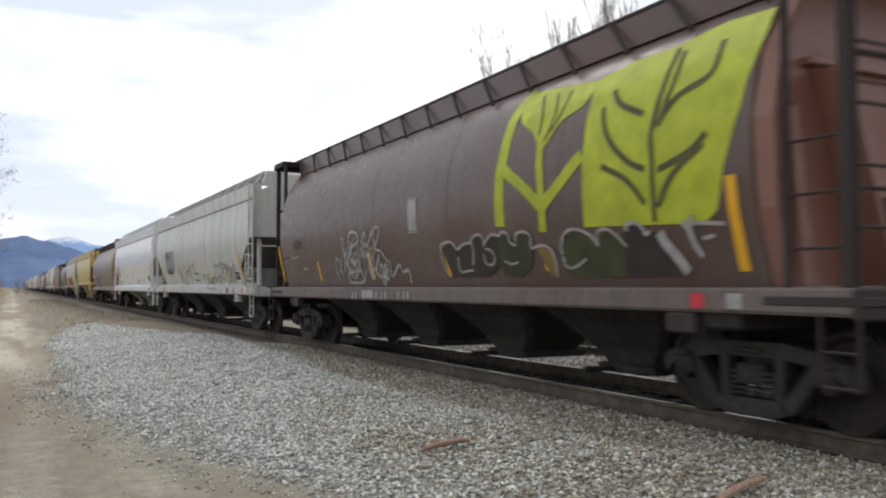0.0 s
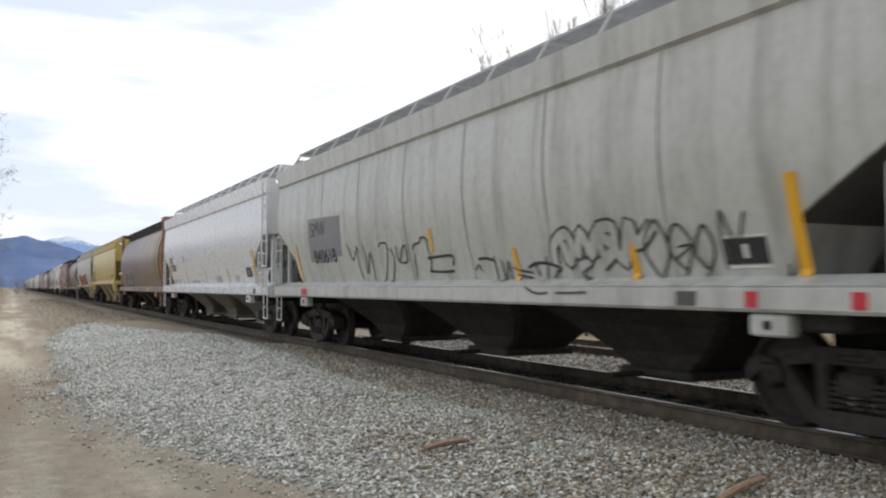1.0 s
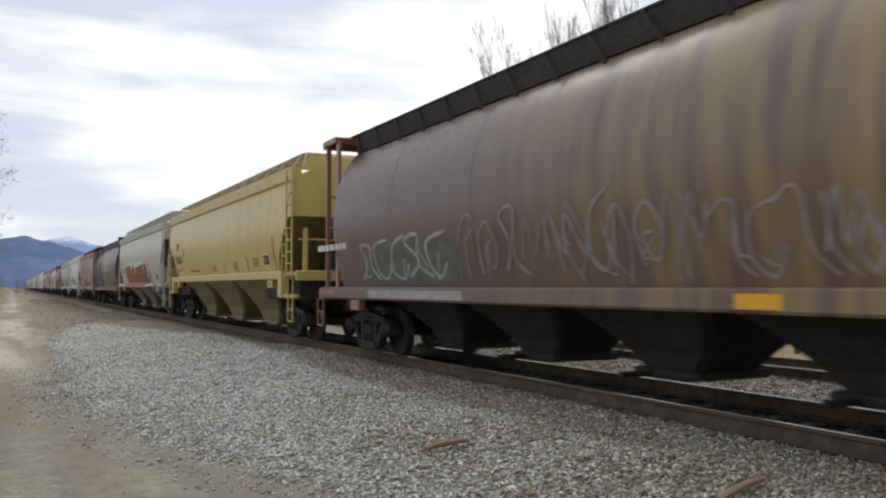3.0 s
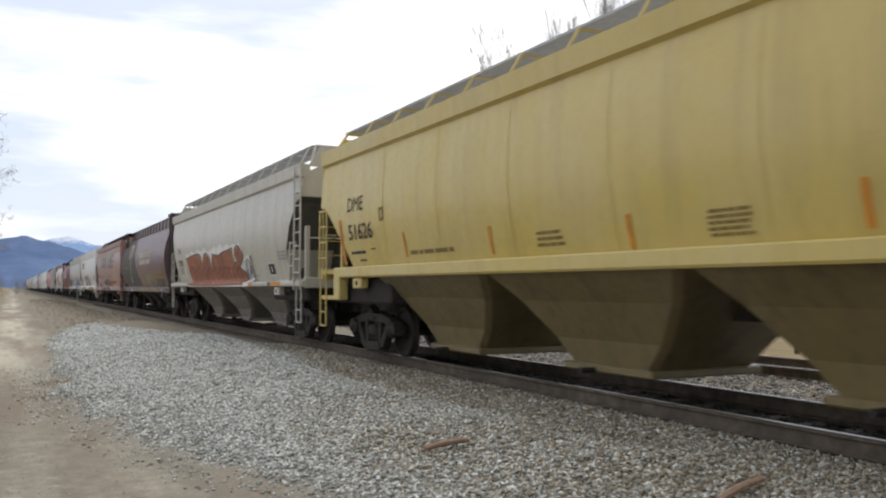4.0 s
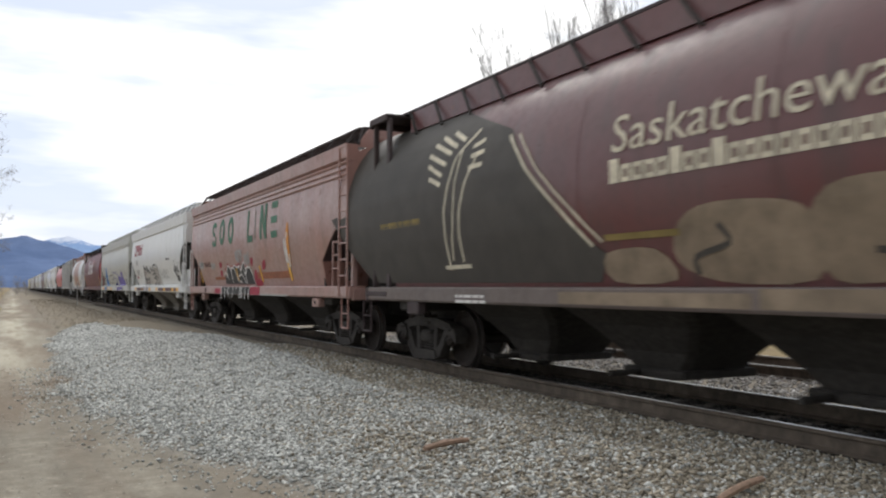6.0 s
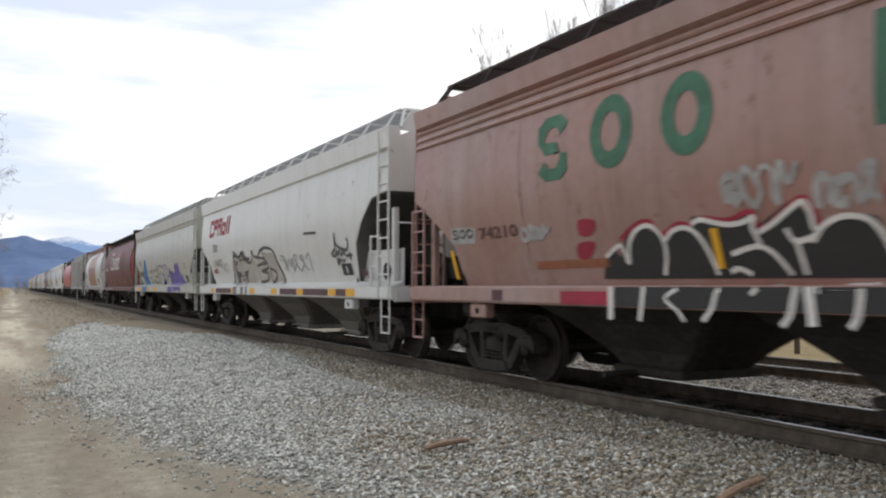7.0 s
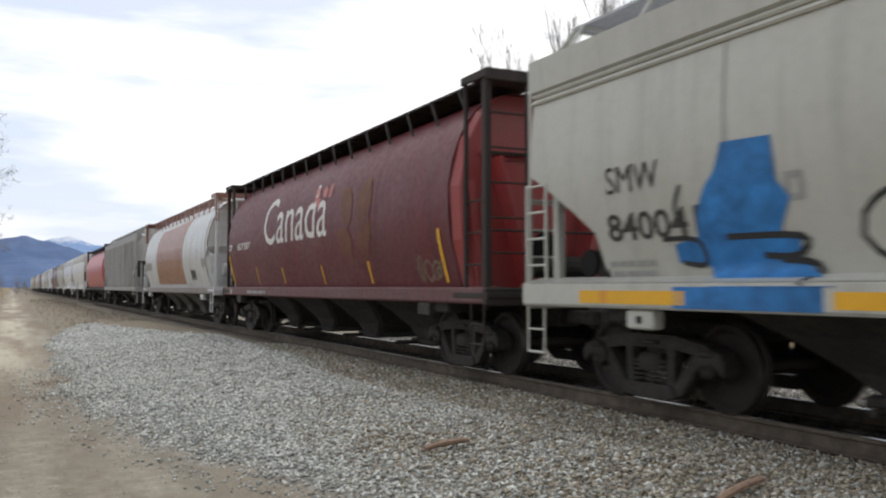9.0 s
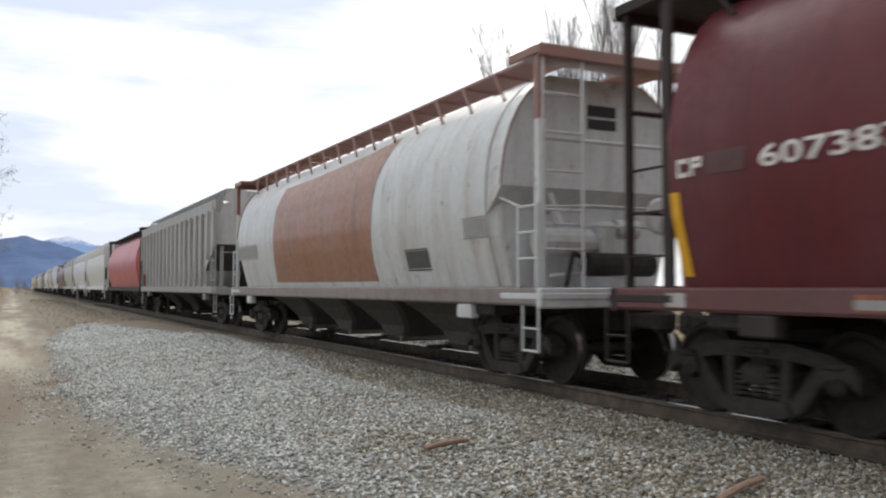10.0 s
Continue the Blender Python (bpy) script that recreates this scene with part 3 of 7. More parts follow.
def running_board(car, half, z, x0, x1, mat, solid=False):
    """Roof walkway grating on both sides of the hatches."""
    for s in (-1, 1):
        def grate():
            g = Geo()
            for k in range(15):
                x = x0 + (x1 - x0) * k / 14
                g.box((-x, 0, 0), (0.007, half * 2, 0.026))
            n = int(half * 2 / 0.12)
            for k in range(n + 1):
                g.box((-(x0 + x1) / 2, -half + k * half * 2 / n, -0.002), (x1 - x0, 0.008, 0.02))
            g.box((-x1 - 0.008, 0, 0), (0.012, half * 2, 0.035))
            if solid:
                g.box((-(x1 + 0.1) / 2, 0, 0.02), (x1 - 0.1, half * 2, 0.012))
            return g
        part("running_board", shared(f"board_{half:.2f}_{x1:.2f}_{solid}", grate), mat, car, "steel roof walkway grating", at=pose(0, 0, z) if s > 0 else pose(0, 0, z, 0, 0, 180))


def hopper_car(spec, k):
    """A curved-side covered hopper: body with slope sheets, three bays, ladders, walkway."""
    half, prof = spec["len"] / 2, spec.get("prof", HOPPER)
    sill_z = spec.get("sill", 1.31)
    sill_lo = sill_z - spec.get("sill_h", 0.23)
    short = 1.0 if spec.get("drop") else 0.0
    car = tagged(new("hopper_car"), spec["label"], "rail car", "freight cars of the train")
    body_m, trim_m, bay_m = spec["mat"], spec.get("trim", spec["mat"]), spec.get("bay", M_UNDER)
    cut = spec.get("cut", [(0.0, 2.66), (0.36, 2.62), (1.05, 2.25), (1.75, 1.86), (1.86, sill_z)])
    cut_far = spec.get("cut_far", [(0.0, 2.66), (0.12, 2.60), (0.8, 2.17), (1.15, 1.9), (1.22, sill_z)])
    slope = lambda y: knots(cut if y < 0 else cut_far, half - abs(y))
    y_a, y_b = -half + cut[-1][0], half - cut_far[-1][0]
    stations = [-half + y for y, _ in cut] + [y_a + (y_b - y_a) * i / 10 for i in range(1, 10)] + [half - y for y, _ in reversed(cut_far)]
    rings = []
    for y in stations:
        zb = slope(y)
        side = [zb + (3.88 - zb) * i / 9 for i in range(10)]
        near = [(-knots(prof, z), y, z) for z in side]
        far = [(-x, yy, z) for x, yy, z in reversed(near)]
        rings.append(near + [(-1.0, y, 4.12), (-0.5, y, 4.2), (0.5, y, 4.2), (1.0, y, 4.12)] + far)
    part("body", Geo().loft(rings), body_m, car, smooth=28)
    for e, run in ((-1, cut), (1, cut_far)):
        # liner under the slope sheet, its colour darkened for soil and shade
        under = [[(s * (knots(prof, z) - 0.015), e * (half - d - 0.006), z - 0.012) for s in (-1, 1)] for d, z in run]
        part("slope_sheet", Geo().loft([[a, b, (b[0], b[1], b[2] - 0.006), (a[0], a[1], a[2] - 0.006)] for a, b in under]), spec.get("slope", P_SLOPE), car, "slope sheet underside, coloured dark for soil and shade")
    for s in (-1, 1):
        low = spec.get("eave_z", 3.65)
        fas = [(1.50, low), (1.61, low + 0.07), (1.64, 4.095), (1.40, 4.09), (1.36, 3.95)]
        part("eave", Geo().loft([[(s * x, y, z) for x, z in fas] for y in (-half - 0.02, half + 0.02)]), trim_m, car)
        lip = [(1.30, sill_lo), (1.60, sill_lo), (1.62, sill_lo + 0.03), (1.62, sill_z - 0.02), (1.60, sill_z), (1.28, sill_z + 0.01)]
        part("side_sill", Geo().loft([[(s * x, y, z) for x, z in lip] for y in (-half - 0.2 + short, half + 0.2 - short)]), spec.get("sillmat", trim_m), car)
    if spec.get("lip"):
        z2 = sill_z + spec["lip"]
        part("sill_lip", Geo().loft([[(-knots(prof, z2) + 0.01, y, z2 + 0.004), (-knots(prof, z2) - 0.002, y, z2), (-1.618, y, sill_z - 0.004), (-1.5, y, sill_z - 0.01)] for y in (-half - 0.18, half + 0.18)]), trim_m, car)
    # seams of the side plates
    for i in range(1, 7):
        y = -half + 1.2 + (2 * half - 2.4) * i / 7
        zb = max(slope(y), sill_z) + 0.02
        part("seam", strap([(y, zb), (y, 3.8)], 0.03, 0.004, prof), spec.get("seam", body_m), car)
    if spec.get("ledges") or spec.get("low_ledges"):
        for z in spec.get("low_ledges", (3.5, 3.62, 3.74)):
            part("ledge", Geo().bar((-knots(prof, z) - 0.01, -half, z), (-knots(prof, z) - 0.01, half, z), 0.03, 6), body_m, car)
    if spec.get("ribs"):
        for i in range(spec["ribs"]):
            y = -half + 0.15 + (2 * half - 0.3) * i / (spec["ribs"] - 1)
            zb = max(slope(y), sill_z)
            part("rib", Geo().box((-1.63, y, (zb + 3.8) / 2), (0.11, 0.09, 3.8 - zb), 0.015), body_m, car)
    # roof hatches and walkway
    top = spec.get("walk_z", 4.49)
    part("roof_hatch", Geo().box((0, 0, 4.27), (0.62, 2 * half - 1.6, 0.14), 0.05), trim_m, car)
    running_board(car, half - 0.35, top, 0.55, 1.2, spec.get("walk", M_GRATE))
    n = 13
    for i in range(n):
        y = -half + 0.55 + (2 * half - 1.1) * i / (n - 1)
        for s in (-1, 1):
            part("walkway_post", shared(f"walkway_post_{top}", lambda: Geo().bar((-1.47, 0, 4.08), (-1.2, 0, top), 0.022, 5).bar((-1.2, 0, top - 0.02), (-0.5, 0, top - 0.02), 0.018, 5)),
                 spec.get("walk2", trim_m), car, at=pose(0, y, 0, 0, 0, 0 if s < 0 else 180))
    for e in (-1, 1):
        part("roof_grab", Geo().path([(-1.35, e * (half - 0.02), 4.1), (-1.15, e * (half - 0.3), top), (1.15, e * (half - 0.3), top), (1.35, e * (half - 0.02), 4.1)], 0.025), spec.get("walk2", trim_m), car)
        part("end_crown", Geo().loft([[(-1.4, y, 4.05), (1.4, y, 4.05), (1.12, y, top - 0.07), (-1.12, y, top - 0.07)] for y in (e * (half - 0.04), e * (half - 0.09))]), body_m, car)
        # end frame
        part("end_platform", Geo().box((0, e * (half - 0.85), sill_lo + 0.12), (3.1, 2.1, 0.08), 0.01).box((0, e * (half + 0.15), sill_lo + 0.08), (3.1, 0.12, 0.24), 0.02), trim_m, car)
        for s in (-1, 1):
            part("corner_post", Geo().box((s * (1.2 if short else 1.36), e * (half - 0.22), (sill_z + 2.7) / 2), (0.1, 0.12, 2.7 - sill_z), 0.015), trim_m, car)
            if e < 0:
                ladder_part("side_ladder", car, trim_m, spec.get("far"), -1.63, -0.10, sill_z - 0.2, 4.08, "y", 0.46, 9,
                     at=pose(0, -half, 0) if s < 0 else pose(0, -half + 0.26, 0, 0, 0, 180))
                ladder_part("grab_rail", car, trim_m, spec.get("far"), -1.6, 0.36, sill_z, sill_z + 0.92, "y", 0.42, 3,
                     at=pose(0, -half, 0) if s < 0 else pose(0, -half + 1.14, 0, 0, 0, 180))
                part("stirrup", shared(f"stirrup_{sill_lo:.2f}", lambda: step_geo(-1.57, -0.16, 0.5, sill_lo, 0.36)), trim_m, car, at=pose(0, e * (half - 0.15), 0) if s < 0 else pose(0, e * (half - 0.15), 0, 0, 0, 180))
                continue
            ladder_part("side_ladder", car, trim_m, spec.get("far"), -1.6, -0.18, sill_z - 0.2, sill_z + 1.22, "y", 0.42, 4,
                 at=pose(0, e * (half - 0.12), 0) if s < 0 else pose(0, e * (half - 0.12), 0, 0, 0, 180))
            part("stirrup", shared(f"stirrup_{sill_lo:.2f}", lambda: step_geo(-1.57, -0.16, 0.5, sill_lo, 0.36)), trim_m, car, at=pose(0, e * (half - 0.05), 0) if s < 0 else pose(0, e * (half - 0.05), 0, 0, 0, 180))
        if e > 0:
            ladder_part("end_ladder", car, trim_m, spec.get("far"), -1.5, e * (half + 0.2), sill_z - 0.1, 4.1, "x", 0.5, 8)
        ladder_part("end_ladder", car, trim_m, spec.get("far"), 1.0, e * (half + 0.2), sill_z - 0.1, 4.1, "x", 0.5, 8)
        part("hand_rail", Geo().bar((-1.5, e * (half + 0.2), 2.4), (1.5, e * (half + 0.2), 2.4), 0.018), trim_m, car)
        # web between the platform and the slope sheet
        deep = (cut if e < 0 else cut_far)[-1][0]
        zt = lambda d: slope(e * (half - d)) - 0.01
        for s in (-0.4, 0.4, 1.25):
            lo = [(e * (half - d), sill_lo) for d in (0.12, 0.4 * deep, 0.7 * deep, deep)]
            hi = [(e * (half - d), zt(d)) for d in (0.12, 0.4 * deep, 0.7 * deep, deep - 0.03)]
            part("end_web", Geo().loft([[(s - 0.02, y, z) for y, z in lo + hi[::-1]], [(s + 0.02, y, z) for y, z in lo + hi[::-1]]]), spec.get("webmat", M_UNDER), car)
        part("bulkhead", Geo().box((0, e * (half - deep - 0.02), (sill_lo + 2.2) / 2), (2.8, 0.03, 2.2 - sill_lo), 0.005), spec.get("bulk", M_UNDER), car)
        part("slope_stiffener", Geo().box((0, e * (half - 0.9), 1.75), (0.25, 0.9, 0.9), 0.03), M_UNDER, car)
        part("access_hole", Geo().lathe_x([(-1.30, 0.0), (-1.30, 0.16), (-1.26, 0.16), (-1.26, 0.0)], 16), M_HOLE, car, "dark round opening in the end sheet", at=pose(0, e * (half - 0.75), 1.58))
    if spec.get("plate_z"):
        top_z = spec["plate_z"]
        part("end_plate", Geo().box((-1.26, -half + 1.02, (sill_z + top_z) / 2), (0.03, 1.9, top_z - sill_z), 0.005), trim_m, car)
        part("brake_wheel", Geo().lathe_x([(-0.05, 0.0), (-0.05, 0.24), (0.0, 0.28), (0.05, 0.24), (0.05, 0.0)], 18), trim_m, car, at=pose(-0.5, -half - 0.22, 2.1, 0, 0, 90))
    part("brake_cylinder", Geo().bar((-0.5, -half + 0.4, 1.62), (0.5, -half + 0.4, 1.62), 0.17, 12).bar((0.6, -half + 0.4, 1.62), (1.0, -half + 0.4, 1.62), 0.08, 8), M_UNDER, car)
    part("air_reservoir", Geo().bar((-0.9, half - 0.5, 1.6), (0.6, half - 0.5, 1.6), 0.2, 12), M_UNDER, car)
    if sill_lo > 1.2:
        for e in (-1, 1):
            part("end_underframe", Geo().box((0, e * (half - 1.6), (0.98 + sill_lo) / 2), (2.7, 2.9, sill_lo - 0.98), 0.04), M_UNDER, car)
    if spec.get("drop"):
        for e in (-1, 1):
            for s in (-1, 1):
                part("drop_plate", Geo().box((s * 1.52, e * (half - 0.95), sill_lo - 0.16), (0.2, 0.32, 0.56), 0.02), trim_m, car)
                part("end_sill", Geo().box((s * 1.5, e * (half - 0.35), sill_lo - 0.40), (0.12, 0.95, 0.09), 0.015), trim_m, car)
    tc = half - 1.52
    wheels = underframe(car, half, tc, sill_lo, trim_m)
    for e in (-1, 1):
        for s in (-1, 1):
            part("jacking_pad", shared("jacking_pad", pad_geo), trim_m, car, at=pose(s * 1.5, e * (tc - 0.45), sill_lo - 0.11))
            part("pad_hole", shared("pad_hole", lambda: Geo().lathe_x([(-0.004, 0.0), (-0.004, 0.045), (0.004, 0.045), (0.004, 0.0)], 12)), M_HOLE, car, "dark round hole in the pad", at=pose(s * 1.585, e * (tc - 0.45), sill_lo - 0.11))
    n = spec.get("bays", 3)
    room = 2 * (tc - 1.05)
    for i in range(n):
        yc = -room / 2 + room * (i + 0.5) / n
        part("discharge_bay", bay_geo(yc, room / n * spec.get("baytop", 0.92), spec.get("baybot", 1.15), sill_lo + 0.06, 0.34, spec.get("baywide", 1.3), spec.get("baylow", 0.55)), bay_m, car)
        part("outlet_gate", Geo().box((0, yc, 0.27), (1.1, 0.8, 0.1), 0.02).bar((-1.1, yc + 0.2, 0.27), (1.25, yc + 0.2, 0.27), 0.04), M_UNDER, car)
    return car, wheels, prof, half


def barrel_car(spec, k):
    """A cylindrical covered hopper: round-shouldered body, open end platforms with posts, four bays."""
    post, prof = spec["len"] / 2, BARREL
    half = post - 0.95
    sill_z, sill_lo = 1.29, 1.06
    car = tagged(new("cylindrical_hopper_car"), spec["label"], "rail car", "freight cars of the train")
    body_m, end_m, trim_m, bay_m = spec["mat"], spec.get("end", spec["mat"]), spec.get("trim", spec["mat"]), spec.get("bay", M_UNDER)
    n_s = 12
    half -= 0.25 if spec.get("hood") else 0.0
    rings = []
    for i in range(n_s + 1):
        y = -half + 2 * half * i / n_s
        zz = [1.25, 1.6, 2.0, 2.4, 2.8, 3.2, 3.5, 3.75, 3.95, 4.1, 4.22, 4.3]
        near = [(-knots(prof, z), y, z) for z in zz]
        rings.append(near + [(0, y, 4.33)] + [(-x, q, z) for x, q, z in reversed(near)])
    part("body", Geo().loft(rings), body_m, car, smooth=40)
    for e in (-1, 1):
        # inward-tapered end sheet
        zz = [1.25, 2.0, 2.8, 3.5, 3.95, 4.22]
        ring = lambda k2, y: [(-knots(prof, z) * k2, y, z) for z in zz] + [(knots(prof, z) * k2, y, z) for z in reversed(zz)]
        part("end_sheet", Geo().loft([ring(0.985, e * (half - 0.01)), ring(0.93, e * (half + 0.14)), ring(0.90, e * (half + 0.16))]), end_m, car)
        for s in (-1, 1):
            wide = 0.13 if e < 0 else 0.06
            part("corner_post", Geo().box((s * 1.42, e * (post - 0.12), (sill_z + 4.3) / 2), (0.1, wide, 4.3 - sill_z), 0.012), trim_m, car)
            part("stirrup", shared(f"stirrup_{sill_lo:.2f}", lambda: step_geo(-1.57, -0.16, 0.5, sill_lo, 0.36)), trim_m, car, at=pose(0, e * (post - 0.1), 0) if s < 0 else pose(0, e * (post - 0.1), 0, 0, 0, 180))
            if spec.get("hood"):
                continue
            # slanted webs that meet at the draft sill, and a lighter stiffener outside each
            part("end_brace", Geo().loft([[(s * (1.0 - 0.03), y, 3.22), (s * (1.0 + 0.03), y, 3.22), (s * (0.42 + 0.03), y, 1.25), (s * (0.42 - 0.03), y, 1.25)] for y in (e * (half + 0.13), e * (half + 0.55))]), end_m, car)
            part("end_stiffener", Geo().loft([[(s * 1.40, y, 2.85), (s * 1.29, y, 2.9), (s * 1.10, y, 1.27), (s * 1.22, y, 1.27)] for y in (e * (half + 0.10), e * (half + 0.24))]), end_m, car)
            part("inner_post", Geo().box((s * 1.42, e * (half + 0.22), (sill_z + 4.3) / 2), (0.06, 0.06 if e < 0 else 0.14, 4.3 - sill_z), 0.008), trim_m, car)
            for z in (1.62, 2.08, 2.54):
                part("rung", shared("end_rung", lambda: Geo().bar((0, -0.32, 0), (0, 0.3, 0), 0.016)), trim_m, car, at=pose(s * 1.42, e * (half + 0.5), z))
        ladder_part("end_ladder", car, trim_m, spec.get("far"), -1.42 if e < 0 else 0.8, e * (post - 0.05), sill_z - 0.1, 4.3, "x", 0.62, 6)
        if not spec.get("hood"):
            part("end_ledge", Geo().box((0, e * (half + 0.2), 3.3), (2.3, 0.16, 0.07), 0.01).box((0, e * (half + 0.17), 3.24), (2.1, 0.04, 0.05)), end_m, car)
        part("crossover_platform", Geo().box((0, e * (post - 0.36), 4.36), (3.0, 0.78, 0.05), 0.01).box((0, e * (post - 0.0), 4.3), (3.0, 0.06, 0.16), 0.01).box((-1.48, e * (post - 0.36), 4.32), (0.05, 0.78, 0.12), 0.01), spec.get("cross", trim_m), car, "roof-end crossover platform")
        part("cross_rail", Geo().bar((-1.42, e * (post - 0.1), 3.2), (1.42, e * (post - 0.1), 3.2), 0.03).bar((-1.42, e * (post - 0.1), 2.1), (1.42, e * (post - 0.1), 2.1), 0.02), trim_m, car)
        part("end_platform", Geo().box((0, e * (post - 0.4), sill_lo + 0.12), (3.1, 1.0, 0.08), 0.01).box((0, e * (post + 0.02), sill_lo + 0.1), (3.1, 0.12, 0.26), 0.02), trim_m, car)
        if not spec.get("hood"):
            part("access_hole", Geo().loft([[(0.26 * math.cos(a * 0.3142), y, 1.85 + (0.3 * math.sin(a * 0.3142) if a <= 10 else 0.42 * math.sin(a * 0.3142))) for a in range(20)] for y in (e * (half + 0.162), e * (half + 0.175))]), M_HOLE, car, "dark opening in the end sheet")
    if spec.get("hood"):
        face = half + 0.4
        for e in (-1, 1):
            # the upper end overhangs an open bay that holds the brake gear
            zz = [2.9, 3.2, 3.5, 3.75, 3.95, 4.1, 4.22]
            ring = lambda k2, y, low: [(-knots(prof, z) * k2, y, z) for z in low + zz] + [(knots(prof, z) * k2, y, z) for z in reversed(low + zz)]
            part("end_hood", Geo().loft([ring(0.985, e * (half - 0.02), [2.29, 2.5]), ring(0.985, e * face, [2.66, 2.75])]), end_m, car)
            rim = [(-knots(prof, z) * 0.99, e * (face + 0.005), z) for z in [2.66, 2.75] + zz]
            for s in (-1, 1):
                part("hood_rim", Geo().path([(-s * x, y, z) for x, y, z in rim], 0.014, 5), P_RUST, car, "rusty weld along the hood edge")
            part("slope_sheet", Geo().loft([[(-1.4, e * (face - 0.05), 2.66), (1.4, e * (face - 0.05), 2.66), (1.3, e * (half - 0.1), 2.2), (-1.3, e * (half - 0.1), 2.2)], [(-1.4, e * (face - 0.05), 2.62), (1.4, e * (face - 0.05), 2.62), (1.3, e * (half - 0.1), 2.16), (-1.3, e * (half - 0.1), 2.16)]]), end_m, car)
            for z, h in ((3.79, 0.16), (3.60, 0.15)):
                part("data_plate", Geo().box((0.08, e * (face + 0.006), z), (0.5, 0.008, h), 0.003), M_BLACK, car)
            for s in (-1, 1):
                part("post_top", Geo().box((s * 1.42, e * (post - 0.12), 3.86), (0.106, 0.136, 0.86), 0.012), P_RUST, car, "rusted upper end of the post")
                ladder_part("grab_rail", car, trim_m, spec.get("far"), s * 1.52, e * (post - 0.26) - 0.22, sill_z - 0.05, 2.36, "y", 0.44, 3)
            part("hand_rail", Geo().path([(-1.5, e * (face - 0.3), 2.55), (-1.52, e * (post - 0.45), 2.34), (-0.6, e * (post - 0.1), 2.36), (1.4, e * (post - 0.1), 2.36)], 0.018), trim_m, car)
            part("air_reservoir", Geo().bar((-1.1, e * (half + 0.55), 1.9), (-0.3, e * (half + 0.55), 1.9), 0.2, 14).bar((-0.3, e * (half + 0.55), 1.9), (-0.22, e * (half + 0.55), 1.9), 0.15, 14), end_m, car)
            part("reservoir_strut", Geo().bar((-0.75, e * (half + 0.3), 2.6), (-0.62, e * (half + 0.5), 2.0), 0.05, 6), end_m, car)
            part("brake_valve", Geo().box((-0.05, e * (half + 0.6), 1.95), (0.3, 0.28, 0.5), 0.05).bar((0.12, e * (half + 0.6), 2.1), (0.5, e * (half + 0.6), 2.1), 0.14, 12).box((0.2, e * (half + 0.7), 1.62), (0.4, 0.2, 0.2), 0.03), end_m, car)
            part("brake_wheel", Geo().lathe_x([(-0.03, 0.0), (-0.03, 0.22), (0.0, 0.26), (0.03, 0.22), (0.03, 0.0)], 18), end_m, car, at=pose(0.45, e * (post - 0.02), 2.25, 0, 0, 90))
            part("brake_pipe", Geo().path([(-1.0, e * (half + 0.7), 1.45), (-0.3, e * (half + 0.75), 1.5), (0.1, e * (half + 0.85), 1.42), (0.3, e * (half + 0.8), 1.75), (0.8, e * (half + 0.7), 1.6)], 0.03, 6), end_m, car)
            part("brake_lever", Geo().path([(-0.9, e * (half + 0.9), 1.3), (-0.75, e * (half + 0.85), 1.75), (-0.35, e * (half + 0.8), 1.62)], 0.035, 6), M_UNDER, car)
    part("brake_cylinder", Geo().bar((-0.5, -post + 0.4, 1.6), (0.6, -post + 0.4, 1.6), 0.16, 12), M_UNDER, car)
    for s in (-1, 1):
        lip = [(1.25, sill_lo), (1.52, sill_lo), (1.54, sill_lo + 0.03), (1.54, sill_z - 0.02), (1.52, sill_z), (1.2, sill_z + 0.02)]
        part("side_sill", Geo().loft([[(s * x, y, z) for x, z in lip] for y in (-post, post)]), spec.get("sillmat", trim_m), car)
    running_board(car, post - 0.1, 4.40, 0.5, 1.12, spec.get("walk", trim_m), spec.get("solid", True))
    if spec.get("fascia"):
        for s in (-1, 1):
            part("roof_fascia", Geo().loft([[(s * 1.09, y, 4.02), (s * 1.13, y, 4.02), (s * 1.125, y, 4.375), (s * 1.085, y, 4.375)] for y in (-half + 0.05, half - 0.05)]), spec["fascia"], car)
    part("roof_hatch", Geo().box((0, 0, 4.36), (0.7, 2 * half - 1.2, 0.12), 0.04), trim_m, car)
    n = 15
    for i in range(n):
        y = -half + 0.3 + (2 * half - 0.6) * i / (n - 1)
        for s in (-1, 1):
            part("walkway_bracket", shared("walkway_bracket", lambda: Geo().bar((-1.24, -0.22, 3.92), (-1.15, 0.22, 4.38), 0.026, 5).bar((-1.1, 0.2, 4.38), (-0.5, 0.2, 4.36), 0.02, 5)),
                 spec.get("bracket", trim_m), car, at=pose(0, y, 0, 0, 0, 0 if s < 0 else 180))
    tc = post - 1.5
    wheels = underframe(car, post, tc, sill_lo, trim_m)
    for e in (-1, 1):
        for s in (-1, 1):
            part("jacking_pad", shared("jacking_pad", pad_geo), spec.get("pad", trim_m), car, at=pose(s * 1.46, e * (tc - 0.45), sill_lo - 0.11))
    n = 4
    room = 2 * (tc - 1.05)
    for i in range(n):
        yc = -room / 2 + room * (i + 0.5) / n
        part("discharge_bay", bay_geo(yc, room / n * 0.92, 0.95, sill_lo + 0.06, 0.34, 1.2, 0.5), bay_m, car)
        part("outlet_gate", Geo().box((0, yc, 0.28), (1.2, 0.8, 0.1), 0.02).bar((-1.05, yc + 0.2, 0.28), (1.2, yc + 0.2, 0.28), 0.04), M_UNDER, car)
    for i in range(1, 5):
        y = -half + 2 * half * i / 5
        part("seam", strap([(y, 1.32), (y, 4.0)], 0.03, 0.004, prof), body_m, car)
    return car, wheels, prof, half


